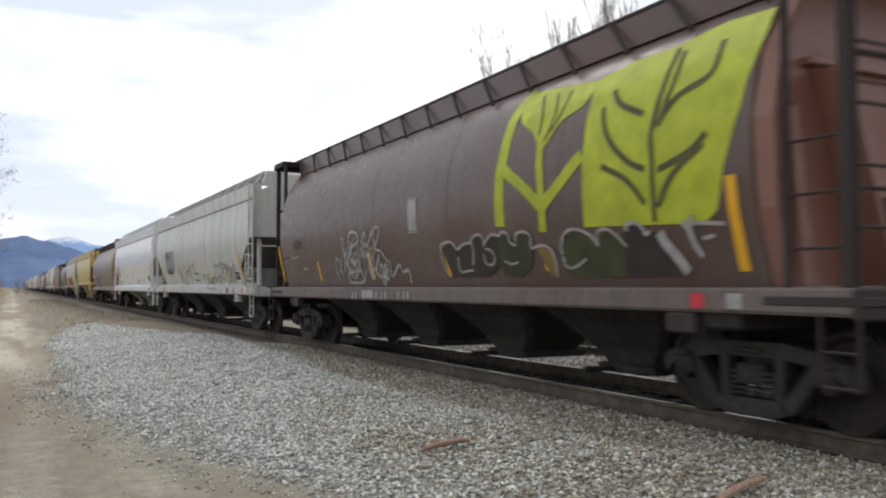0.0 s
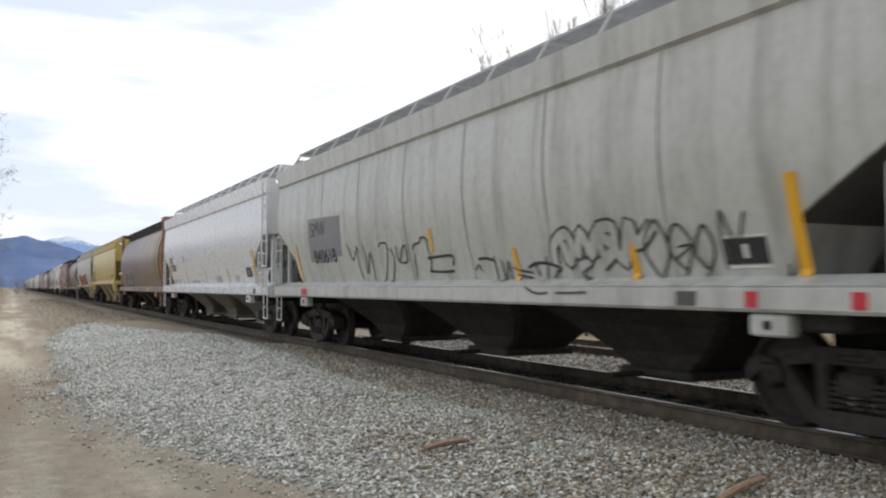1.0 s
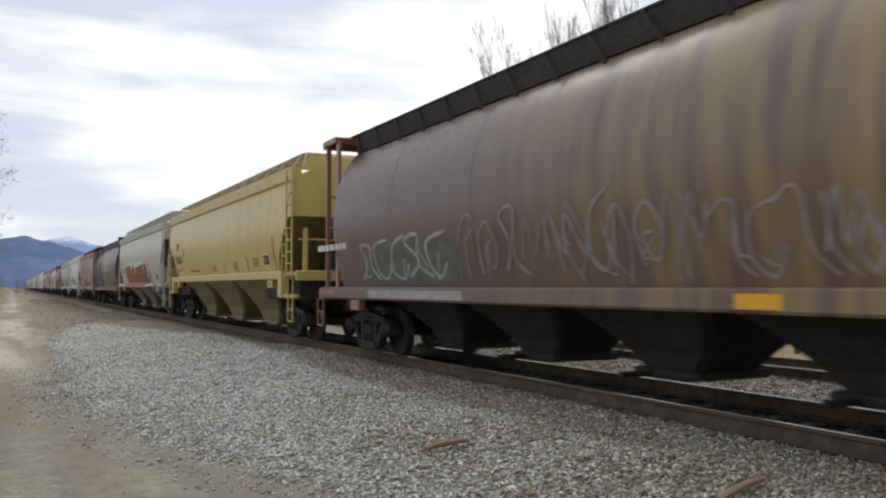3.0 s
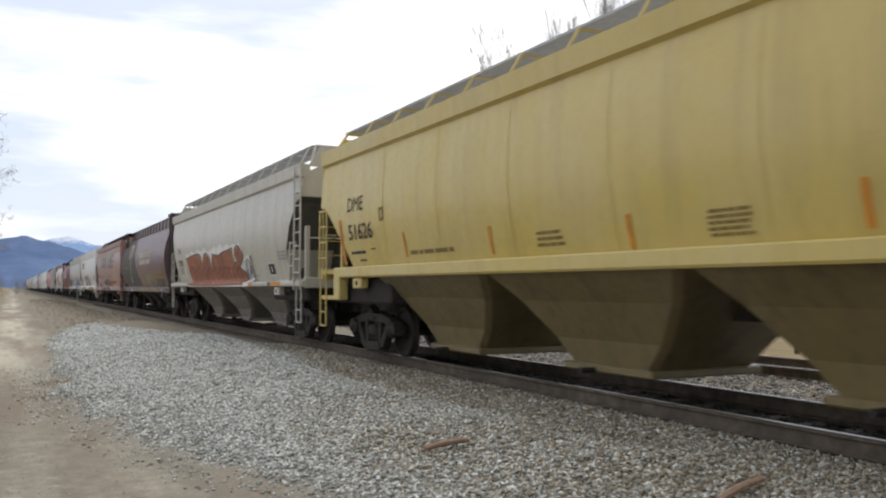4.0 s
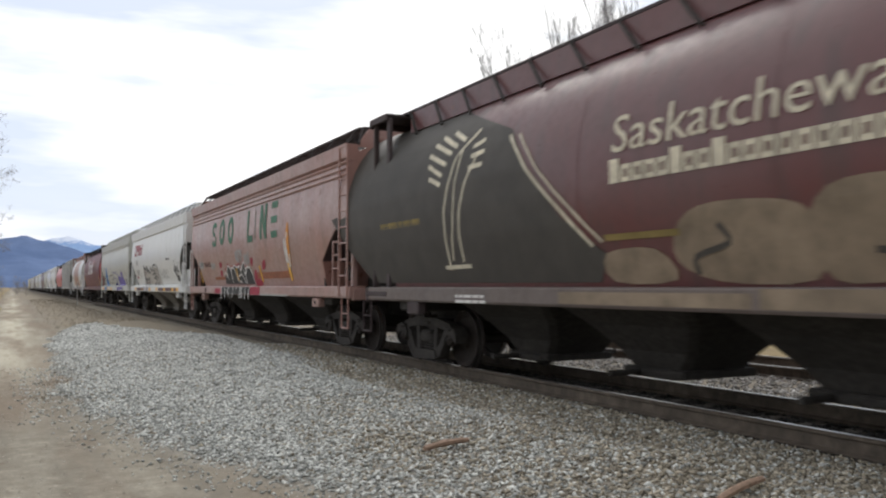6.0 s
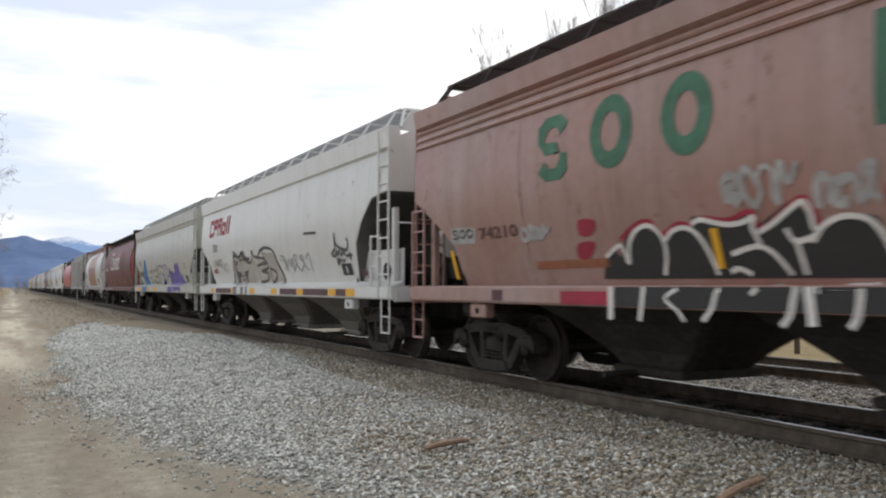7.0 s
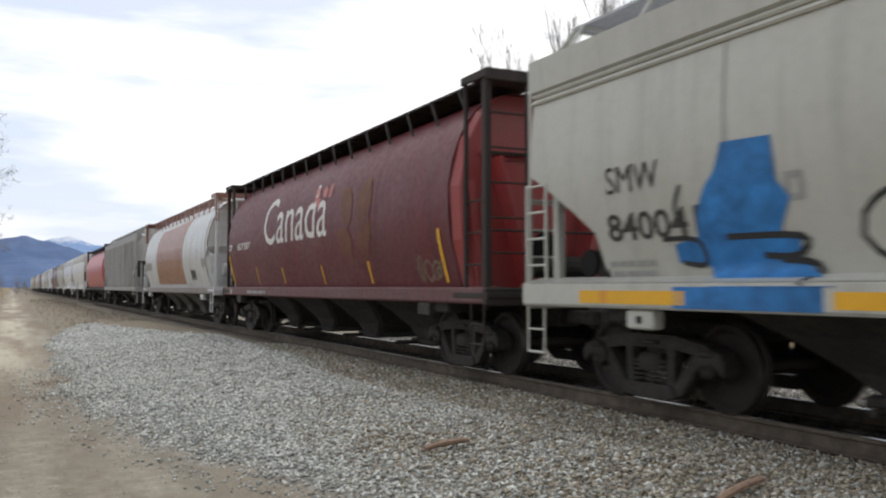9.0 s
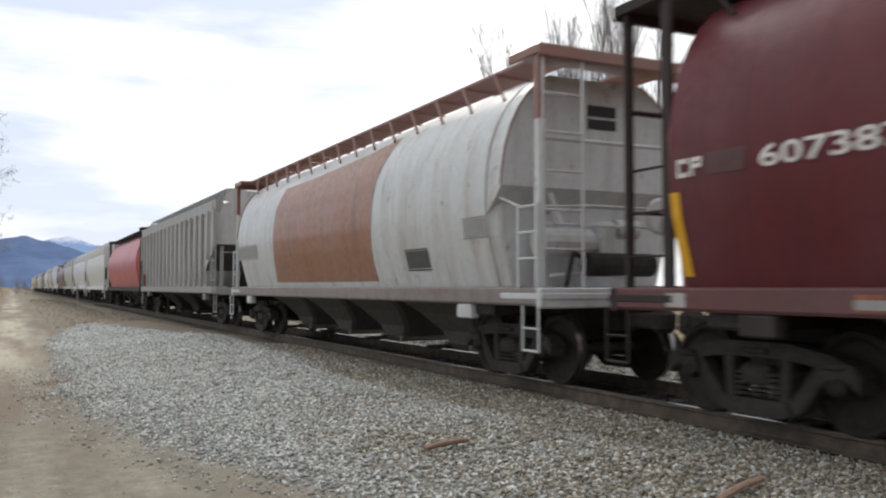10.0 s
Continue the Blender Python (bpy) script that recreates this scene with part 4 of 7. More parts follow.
# ---- the train: paint, length and far-end place of each car at the clip's start ----
P_A = paint("faded_brown_paint", (0.105, 0.056, 0.044), (0.075, 0.062, 0.055), dirt=0.65, rust=0.3, fade=0.25, gloss=0.4)
P_A_SILL = paint("dusty_brown_sill", (0.15, 0.118, 0.105), (0.06, 0.05, 0.045), 0.5, rough=0.55, gloss=0.35)
P_A_END = paint("red_brown_end", (0.25, 0.10, 0.068), dirt=0.35, rust=0.3)
# grey darkened for both dirt and the shade of the end recess
P_SLOPE = paint("soiled_shaded_sheet", (0.095, 0.09, 0.082), (0.04, 0.037, 0.034), 0.6)
P_B = paint("dirty_grey_paint", (0.50, 0.51, 0.48), (0.13, 0.12, 0.10), 0.55)
P_C = paint("clean_white_paint", (0.70, 0.71, 0.73), (0.35, 0.34, 0.33), 0.18, rough=0.27)
P_D = paint("purple_brown_paint", (0.12, 0.065, 0.062), (0.16, 0.11, 0.08), 0.3, rust=0.15, spray=((0.31, 0.235, 0.09), 2.5, -4.8))
P_D_END = paint("rust_orange_end", (0.27, 0.115, 0.062), dirt=0.35, rust=0.3)
P_SEAM = plain("darker_seam", (0.32, 0.32, 0.31), 0.6, 0.0, 0.3)
P_E = paint("yellow_car_paint", (0.55, 0.425, 0.11), (0.28, 0.20, 0.07), 0.35)
# yellow of the car, darkened for soil and for shade below the sill
P_E_BAY = paint("soiled_shaded_yellow_bays", (0.19, 0.145, 0.058), (0.07, 0.055, 0.035), 0.75)
P_F = paint("beige_grey_paint", (0.47, 0.445, 0.38), (0.16, 0.14, 0.11), 0.32)
# bay grey, made dark for soil and underbody shade, on white cars too
P_F_BAY = paint("soiled_shaded_grey_bays", (0.20, 0.185, 0.16), (0.05, 0.045, 0.04), 0.7)
P_G = paint("wine_red_paint", (0.118, 0.036, 0.036), (0.05, 0.042, 0.038), 0.6, rust=0.2, gloss=0.5)
P_G_END = paint("dark_maroon_end", (0.05, 0.034, 0.036), dirt=0.4, rough=0.6, gloss=0.25)
P_H = paint("faded_pink_red_paint", (0.335, 0.17, 0.138), (0.20, 0.12, 0.09), 0.7, rust=0.45, fade=0.3)
P_I = paint("off_white_paint", (0.645, 0.65, 0.635), (0.44, 0.42, 0.34), 0.28, rust=0.05)
P_J = paint("pale_grey_paint", (0.46, 0.46, 0.415), (0.16, 0.15, 0.12), 0.35)
P_K = paint("deep_red_paint", (0.122, 0.0155, 0.021), (0.05, 0.016, 0.018), 0.5, rough=0.45, gloss=0.28)
P_K_SILL = paint("dull_red_sill", (0.13, 0.045, 0.045), (0.06, 0.04, 0.038), 0.5, rough=0.5, gloss=0.35)
P_K_END = paint("bright_red_end", (0.34, 0.028, 0.03), dirt=0.35)
P_L = paint("bare_whitish_paint", (0.56, 0.585, 0.585), (0.24, 0.15, 0.10), 0.5, rust=0.35)
P_L_SILL = paint("rust_stained_sill", (0.20, 0.165, 0.15), (0.10, 0.06, 0.045), 0.6, rust=0.6)
P_L_RED = paint("rust_orange_panel", (0.30, 0.115, 0.05), (0.13, 0.055, 0.035), 0.75, rust=0.4)
P_RUST = paint("rusty_walkway_red", (0.22, 0.08, 0.05), dirt=0.4, rust=0.4)
P_M = paint("silver_grey_paint", (0.46, 0.455, 0.44), (0.12, 0.11, 0.10), 0.55)
P_N = paint("bright_red_paint", (0.45, 0.045, 0.045), dirt=0.3)
P_DARK = paint("black_brown_trim", (0.036, 0.027, 0.026), dirt=0.3, rough=0.6, gloss=0.2)
P_GREYEND = paint("dull_grey_trim", (0.30, 0.30, 0.285), dirt=0.4)

IOPEN = [(0.0, 2.97), (0.35, 2.95), (0.72, 2.9), (1.25, 2.52), (1.62, 2.16), (1.7, 1.98), (1.95, 1.31)]
CARS = [
    dict(kind="barrel", end_at=20.97, len=16.55, mat=P_A, end=P_A_END, trim=P_DARK, sillmat=P_A_SILL, fascia=P_A, bracket=M_UNDER, label="dark brown cylindrical grain car with green wheat graffiti"),
    dict(kind="hopper", end_at=39.65, len=16.95, mat=P_B, trim=P_B, seam=P_SEAM, walk=M_GRATE, lip=0.09, label="dirty light grey covered hopper car with black graffiti"),
    dict(kind="hopper", end_at=57.02, len=16.3, mat=P_C, bay=P_F_BAY, slope=P_M, bulk=P_M, webmat=P_M, plate_z=1.8, lip=0.09, label="clean white covered hopper car with black numbers"),
    dict(kind="barrel", end_at=74.18, len=16.2, mat=P_D, end=P_D_END, trim=P_D_END, sillmat=P_D, walk=M_UNDER, bracket=M_UNDER, fascia=M_UNDER, label="faded purple-brown cylindrical grain car with orange ends"),
    dict(kind="hopper", end_at=93.22, len=17.1, mat=P_E, slope=P_E_BAY, bay=P_E_BAY, eave_z=3.75, sill=1.68, sill_h=0.2, drop=True, baytop=1.0, baybot=1.6, baywide=1.5, baylow=0.8, cut=[(0.0, 2.95), (0.3, 2.9), (0.8, 2.5), (1.3, 2.0), (1.5, 1.62)], cut_far=[(0.0, 2.95), (0.3, 2.9), (0.8, 2.5), (1.3, 2.0), (1.5, 1.62)], label="yellow covered hopper car with dark numbers"),
    dict(kind="hopper", end_at=111.73, len=17.0, mat=P_F, bay=P_F_BAY, eave_z=3.76, sill=1.43, sill_h=0.12, baytop=1.0, baybot=1.35, baywide=1.45, baylow=0.7, walk_z=4.58, cut=[(0.0, 3.35), (0.3, 3.25), (0.8, 2.75), (1.2, 2.2), (1.35, 1.43)], cut_far=[(0.0, 3.35), (0.12, 3.2), (0.42, 2.7), (0.68, 2.1), (0.78, 1.43)], label="beige-grey covered hopper car with orange graffiti"),
    dict(kind="barrel", end_at=128.92, len=16.0, mat=P_G, end=P_G_END, trim=P_G_END, sillmat=P_A_SILL, fascia=P_G, bracket=M_UNDER, label="wine red cylindrical grain car with cream lettering"),
    dict(kind="hopper", end_at=145.76, len=15.9, mat=P_H, slope=P_G_END, trim=P_H, walk=P_DARK, walk2=P_DARK, ledges=True, eave_z=3.76, label="faded pinkish red covered hopper car with green letters"),
    dict(kind="hopper", end_at=163.01, len=16.1, mat=P_I, plate_z=1.98, cut=IOPEN, bay=P_F_BAY, lip=0.09, label="off-white covered hopper car with red letters and yellow reflectors"),
    dict(kind="hopper", end_at=180.47, len=16.5, mat=P_J, seam=P_SEAM, sill=1.35, sill_h=0.28, lip=0.06, low_ledges=(3.58, 3.66), label="pale grey covered hopper car with blue graffiti"),
    dict(kind="barrel", end_at=198.01, len=16.2, mat=P_K, end=P_K_END, trim=P_DARK, sillmat=P_K_SILL, bracket=M_UNDER, label="deep red cylindrical grain car with a white country name"),
    dict(kind="barrel", end_at=215.92, len=16.4, mat=P_L, end=P_L, trim=P_L, walk=P_RUST, cross=P_RUST, bracket=P_RUST, solid=False, hood=True, bay=P_SLOPE, sillmat=P_L_SILL, pad=P_L, label="whitish cylindrical hopper car with a rust orange panel"),
    dict(kind="hopper", end_at=235.19, len=17.2, mat=P_M, trim=P_GREYEND, prof=FLAT, ribs=18, label="silver grey hopper car with ribbed sides"),
    dict(kind="barrel", end_at=252.8, len=16.2, mat=P_N, trim=P_DARK, label="bright red cylindrical hopper car"),
]
FAR = [("hopper", P_I), ("hopper", P_C), ("hopper", P_J), ("barrel", P_G), ("hopper", P_C), ("hopper", P_J), ("hopper", P_I), ("barrel", P_A), ("hopper", P_F), ("hopper", P_C), ("barrel", P_D), ("hopper", P_J), ("hopper", P_E), ("hopper", P_I)]
FAR_LABEL = {"hopper": "distant pale covered hopper car in the train", "barrel": "distant dark cylindrical grain car in the train"}
for i, (kind, mat) in enumerate(FAR):
    CARS.append(dict(kind=kind, end_at=271.0 + 18.0 * i, len=16.6, mat=mat, far=True, label=FAR_LABEL[kind]))

TRAIN = []
for k, spec in enumerate(CARS):
    build = barrel_car if spec["kind"] == "barrel" else hopper_car
    car, wheels, prof, half = build(spec, k)
    mid = spec["end_at"] - spec["len"] / 2
    TRAIN.append((car, wheels, mid, prof, spec))
    car.matrix_basis = pose(TRACK_X, mid, 0)


# ---- lettering, reflectors and graffiti on the near sides ----
P_LIME = plain("lime_green_spray", (0.46, 0.52, 0.03), 0.6, 0.0, 0.3, 3)
P_OLIVE = plain("dark_olive_spray", (0.09, 0.085, 0.03), 0.7, 0.0, 0.3, 4)
P_DKOLIVE = plain("deep_olive_spray", (0.052, 0.058, 0.022), 0.7, 0.0, 0.45, 3)
P_UMBER = plain("umber_spray", (0.042, 0.03, 0.024), 0.7, 0.0, 0.35, 3)
P_PALE = plain("pale_grey_spray", (0.42, 0.41, 0.40), 0.7, 0.0, 0.35, 5)
P_PATCH = plain("grey_repaint", (0.27, 0.27, 0.29), 0.6, 0.0, 0.15, 3)
P_SMOKE = plain("charcoal_spray", (0.10, 0.10, 0.095), 0.7, 0.0, 0.4, 5)
P_OCHRE = plain("faded_ochre_spray", (0.25, 0.185, 0.06), 0.7, 0.0, 0.4, 3)
P_LILAC = plain("greyish_lilac_spray", (0.37, 0.33, 0.34), 0.7, 0.0, 0.4, 5)
P_ORANGE = plain("orange_reflector", (0.62, 0.24, 0.02), 0.5, 0.0, 0.2, 6)
P_BRICK = plain("brick_orange_spray", (0.36, 0.135, 0.07), 0.7, 0.0, 0.5, 5)
P_DKBRICK = plain("dark_brick_spray", (0.17, 0.07, 0.045), 0.7, 0.0, 0.3, 5)
P_CREAM = plain("faded_cream_paint", (0.68, 0.62, 0.48), 0.7, 0.0, 0.35, 7)
P_SOOT = plain("sooty_grey_paint", (0.065, 0.058, 0.05), 0.65, 0.0, 0.3, 2)
P_TANPAINT = plain("dull_tan_spray", (0.26, 0.20, 0.14), 0.75, 0.0, 0.4, 3)
P_TANWASH = plain("greyish_tan_wash", (0.47, 0.43, 0.385), 0.7, 0.0, 0.35, 4)
P_SAGE = plain("greyish_sage_spray", (0.15, 0.16, 0.14), 0.7, 0.0, 0.4, 4)
P_LILACWASH = plain("greyish_purple_wash", (0.21, 0.20, 0.235), 0.7, 0.0, 0.3, 4)
P_SLATE = plain("dark_slate_spray", (0.075, 0.078, 0.082), 0.7, 0.0, 0.35, 4)
P_GREEN = plain("faded_green_paint", (0.075, 0.19, 0.125), 0.7, 0.0, 0.35, 4)
P_CRIMSON = plain("crimson_spray", (0.36, 0.03, 0.06), 0.65, 0.0, 0.3, 4)
P_MAROON = plain("maroon_paint", (0.12, 0.06, 0.06), 0.65, 0.0, 0.3, 4)
P_WINE = plain("faded_wine_paint", (0.38, 0.06, 0.09), 0.65, 0.0, 0.35, 9)
P_BLUE = plain("bright_blue_spray", (0.03, 0.20, 0.52), 0.6, 0.0, 0.5, 5)
P_INDIGO = plain("indigo_spray", (0.10, 0.10, 0.34), 0.65, 0.0, 0.3, 4)
P_PURPLE = plain("purple_spray", (0.17, 0.13, 0.42), 0.65, 0.0, 0.5, 5)
P_PINKFLAG = plain("faded_flag_pink", (0.55, 0.22, 0.21), 0.65, 0.0, 0.35, 9)
P_LEAF = plain("brown_ochre_leaf", (0.17, 0.066, 0.028), 0.65, 0.0, 0.25, 3)
M_CHAR = plain("worn_dark_lettering", (0.055, 0.05, 0.045), 0.65, 0.0, 0.3, 6)


def near_side(i):
    """The car, and the outline of its near side with the sill's step."""
    car, _, _, prof, spec = TRAIN[i]
    barrel = spec["kind"] == "barrel"
    sill = 1.29 if barrel else spec.get("sill", 1.31)
    edge = 1.54 if barrel else 1.62
    rise = spec.get("lip", 0.004)
    return car, [(0.0, edge), (sill, edge), (sill + rise, knots(prof, sill + rise))] + [q for q in prof if q[0] > sill + rise + 0.005]


def lift(layer):
    return 0.005 + 0.003 * layer


def flowing(pts, closed, steps=4):
    """A smooth curve through the points."""
    n = len(pts)
    out = []
    for k in range(n if closed else n - 1):
        p = [pts[(k + d) % n] if closed else pts[min(n - 1, max(0, k + d))] for d in (-1, 0, 1, 2)]
        for s in range(steps):
            t = s / steps
            out.append(tuple(0.5 * (2 * p[1][c] + (p[2][c] - p[0][c]) * t + (2 * p[0][c] - 5 * p[1][c] + 4 * p[2][c] - p[3][c]) * t * t + (3 * p[1][c] - p[0][c] - 3 * p[2][c] + p[3][c]) * t ** 3) for c in (0, 1)))
    return out if closed else out + [pts[-1]]


def daub(i, name, mat, pts, layer=1, smooth=True, label=""):
    car, prof = near_side(i)
    loop = flowing(pts, True, 3) if smooth else pts
    part(name, skin(shapes([[(-y, z) for y, z in loop]]), prof, lift(layer), 0, 0), mat, car, label)


def stroke(i, name, mat, width, pts, layer=2):
    car, prof = near_side(i)
    part(name, strap(flowing(pts, False), width, lift(layer), prof), mat, car)


SIGNS = (((0, 0.02), (0.02, 0.65), (0.4, 1), (0.82, 0.7), (0.85, 0.1)), ((0.1, 0.15), (0.02, 0.6), (0.45, 0.85), (0.8, 0.5), (0.5, 0.2), (0.3, 0.5), (0.55, 0.6)), ((0.4, 0.02), (0, 0.5), (0.4, 1), (0.8, 0.5), (0.42, 0.0)),
         ((0, 0.3), (0.25, 0.95), (0.5, 0.35), (0.75, 0.9), (1.0, 0.3)), ((0, 0.05), (0.3, 1.05), (0.55, 0.5), (1.0, 0.95)), ((0.9, 0.95), (0.25, 0.8), (0.1, 0.3), (0.6, 0.08), (0.95, 0.4)),
         ((0.0, 0.75), (0.3, 1.0), (0.6, 0.8), (0.62, 0.3), (0.9, 0.05)), ((0.05, 0.1), (0.5, 0.5), (0.2, 0.95), (0.7, 1.0), (0.6, 0.4), (1.0, 0.1)))


def bubbles(i, mat, y0, y1, z0, z1, count, seed, width, fill_mat=None, layer=2):
    """A row of spray-can signs of no meaning: single lines, or fat outlined loops where a fill is given."""
    rng = random.Random(seed)
    car, prof = near_side(i)
    low = prof[1][0] + (0.2 if fill_mat else 0.03)
    z0 = max(z0, low)
    cell = (y0 - y1) / count
    for k in range(count):
        tall = rng.uniform(0.82, 1.1)
        tilt = rng.uniform(-0.18, 0.18)
        path = []
        for u, v in rng.choice(SIGNS):
            u, v = u + rng.uniform(-0.1, 0.1), v * tall + rng.uniform(-0.05, 0.05)
            path.append((y0 - cell * (k - 0.1 + 1.2 * (u + tilt * (v - 0.5))), max(low, z0 + (z1 - z0) * v)))
        path = flowing(path, False)
        path = [(y, max(low, z)) for y, z in path]
        if fill_mat:
            fat = min(0.26, cell * 0.3)
            part("graffiti", strap(path, fat + 2 * width, lift(layer - 1) + 0.0004 * k, prof), mat, car)
            part("graffiti", strap(path, fat, lift(layer) + 0.0004 * k, prof), fill_mat, car)
        else:
            part("graffiti", strap(path, width * rng.uniform(0.8, 1.35), lift(layer), prof), mat, car)
            if rng.random() < 0.6:
                tail = [(y0 - cell * (k + rng.random()), max(low, z0 + (z1 - z0) * v)) for v in (rng.uniform(0.3, 0.9), rng.uniform(0, 0.6), rng.uniform(0, 0.3))]
                part("graffiti", strap(flowing(tail, False), width * 0.8, lift(layer) + 0.001, prof), mat, car)


def word(i, text, mat, y, z, width, height, layer=1):
    car, prof = near_side(i)
    pts, faces = letters(text, height, bold=0.025 * height if text.isdigit() else 0.0)
    lo, hi = min(p[0] for p in pts), max(p[0] for p in pts)
    pts = [((p[0] - lo) * width / (hi - lo), p[1]) for p in pts]
    part("lettering", skin((pts, faces), prof, lift(layer), y, z), mat, car, "painted number" if text.isdigit() else "painted name")


def mark(i, pattern, mat, y, z, width, height, layer=1, shear=0.0):
    """A company's mark as plain blocks, rings and bars, one per sign."""
    car, prof = near_side(i)
    wide = [0.45 if c in "Ii" and len(pattern) > 1 else 1.0 for c in pattern]
    unit = width / sum(wide)
    for k, c in enumerate(pattern):
        polys = []
        cell = unit * wide[k]
        u, w, h, t = unit * sum(wide[:k]) + cell * 0.06, cell * 0.84, height, max(0.015, min(unit * 0.26, height * 0.23))
        if c == "h":
            h, c = height * 0.72, "D"
        if c == "O":
            n = 20
            ring = [(math.cos(6.2832 * s / n), math.sin(6.2832 * s / n)) for s in range(n + 1)]
            for (a, b), (d, e) in zip(ring, ring[1:]):
                cu, cv, ru, rv = u + w / 2, h / 2, w / 2, h / 2
                polys.append([(cu + a * ru, cv + b * rv), (cu + d * ru, cv + e * rv), (cu + d * (ru - t), cv + e * (rv - t)), (cu + a * (ru - t), cv + b * (rv - t))])
        elif c == "E":
            polys += [rect(u, 0, w, t), rect(u, h / 2 - t / 2, w, t), rect(u, h - t, w, t)]
        elif c == "S":
            # one bent band of chamfered stretches
            t *= 0.8
            bend = [(w, h * 0.86), (w * 0.75, h), (w * 0.25, h), (0, h * 0.86), (0, h * 0.62), (w * 0.25, h * 0.5), (w * 0.75, h * 0.5), (w, h * 0.38), (w, h * 0.14), (w * 0.75, 0), (w * 0.25, 0), (0, h * 0.14)]
            core = [(w / 2 + (a - w / 2) * (1 - 2 * t / w), b + t * (-1 if b > h * 0.7 else 1 if b < h * 0.3 else 0) + (t / 2 if h * 0.45 < b < h * 0.55 else 0)) for a, b in bend]
            bend = [(a, b - (t / 2 if h * 0.45 < b < h * 0.55 else 0)) for a, b in bend]
            polys += [[(u + p[0], p[1]) for p in (bend[q], bend[q + 1], core[q + 1], core[q])] for q in range(11)]
        elif c == "N":
            polys += [rect(u, 0, t, h), rect(u + w - t, 0, t, h), [(u + t, h), (u + t, h - 1.6 * t), (u + w - t, 0), (u + w - t, 1.6 * t)]]
        elif c == "C":
            polys += [rect(u, t, t, h - 2 * t), rect(u, 0, w, t), rect(u, h - t, w, t), rect(u + w - t, h * 0.72, t, h * 0.28 - t), rect(u + w - t, t, t, h * 0.28 - t)]
        elif c == "P":
            polys += [rect(u, 0, t, h), rect(u + t, h - t, w - t, t), rect(u + w - t, h * 0.42 + t, t, h * 0.58 - 2 * t), rect(u + t, h * 0.42, w - t, t)]
        elif c in "WM":
            polys += [rect(u, 0, t, h), rect(u + w / 2 - t / 2, h * 0.25, t, h * 0.75), rect(u + w - t, 0, t, h), rect(u + t, h - t, w / 2 - 1.5 * t, t), rect(u + w / 2 + t / 2, h - t, w / 2 - 1.5 * t, t)]
        elif c == "L":
            polys += [rect(u, 0, t, h), rect(u + t, 0, w - t, t)]
        elif c in "Ii":
            polys += [rect(u + w / 2 - t / 2, 0, max(t, w * 0.3), h)]
        elif c in "FR":
            polys += [rect(u, 0, t, h), rect(u + t, h - t, w - t, t), rect(u + w - t, h * 0.45 + t, t, h * 0.55 - 2 * t), rect(u + t, h * 0.45, w - t, t)]
            if c == "R":
                polys += [rect(u + w - t * 1.2, 0, t * 1.2, h * 0.45)]
        elif c in "HDPCb":
            polys += [rect(u, 0, w, t), rect(u, h - t, w, t), rect(u, t, t, h - 2 * t), rect(u + w - t, t, t, h - 2 * t)]
        else:
            polys += [rect(u, 0, w, h)]
        polys = [[(a + shear * b, b) for a, b in p] for p in polys]
        part("mark", skin(shapes(polys), prof, lift(layer), y, z), mat, car)


def fine_print(i, mat, y, z, width, height, rows):
    car, prof = near_side(i)
    rng = random.Random(int(abs(y) * 100) + rows)
    polys = []
    step = height / rows
    for r in range(rows):
        u = rng.uniform(0, 0.05) * width
        while u < width * 0.92:
            w = min(rng.uniform(0.08, 0.3) * width, width - u)
            polys.append(rect(u, r * step, w, step * 0.55))
            u += w + 0.03 * width
    part("fine_print", skin(shapes(polys), prof, lift(1), y, z), mat, car, "bars of small unreadable print")


def reflector(i, mat, y, z0, z1, width):
    car, prof = near_side(i)
    part("reflector_strip", strap([(y, z0), (y, z1)], width, lift(2), prof), mat, car, "orange-yellow reflective strip")


def sill_patch(i, mat, y0, y1, z0, z1, layer=1):
    car, prof = near_side(i)
    x = prof[0][1]
    part("sill_patch", Geo().box((-x - 0.001 - 0.002 * layer, (y0 + y1) / 2, (z0 + z1) / 2), (0.004, abs(y0 - y1), z1 - z0)), mat, car)


def data_plate(i, mat, y, z, width, height):
    car, prof = near_side(i)
    part("data_plate", skin(shapes([rect(0, 0, width, height)]), prof, lift(1), y, z), mat, car)
    part("plate_rule", skin(shapes([rect(-0.02, -0.04, width + 0.04, 0.025), rect(-0.02, height + 0.012, width + 0.04, 0.02), rect(width * 0.42, 0.05, width * 0.12, height * 0.55)]), prof, lift(2), y, z), M_WHITE if mat is M_BLACK else mat, car)



# wheat-sheaf graffiti on the brown car
daub(0, "graffiti", P_LIME, [(-4.83, 3.69), (-5.46, 3.78), (-6.09, 3.78), (-6.72, 3.87), (-7.35, 3.82), (-7.36, 3.55), (-7.24, 3.1), (-7.19, 2.85), (-7, 2.37), (-6.89, 2.02), (-6.71, 1.9), (-4.83, 1.98), (-4.86, 2.44), (-4.88, 2.96), (-4.86, 3.36)], 1, False)
daub(0, "graffiti", P_LIME, [(-3.24, 3.86), (-4.81, 3.69), (-4.83, 3.54), (-4.68, 3.39), (-4.33, 3.29), (-4, 2.99), (-3.74, 3.23), (-3.37, 3.44), (-3.26, 3.68)], 1, True)
stroke(0, "graffiti", P_LIME, 0.24, [(-3.36, 3.85), (-3.13, 3.58), (-3.09, 3.15), (-3.03, 2.64), (-2.99, 2.1)], 1)
stroke(0, "graffiti", P_LIME, 0.15, [(-3.94, 3.11), (-4.01, 2.53), (-3.99, 1.97)], 2)
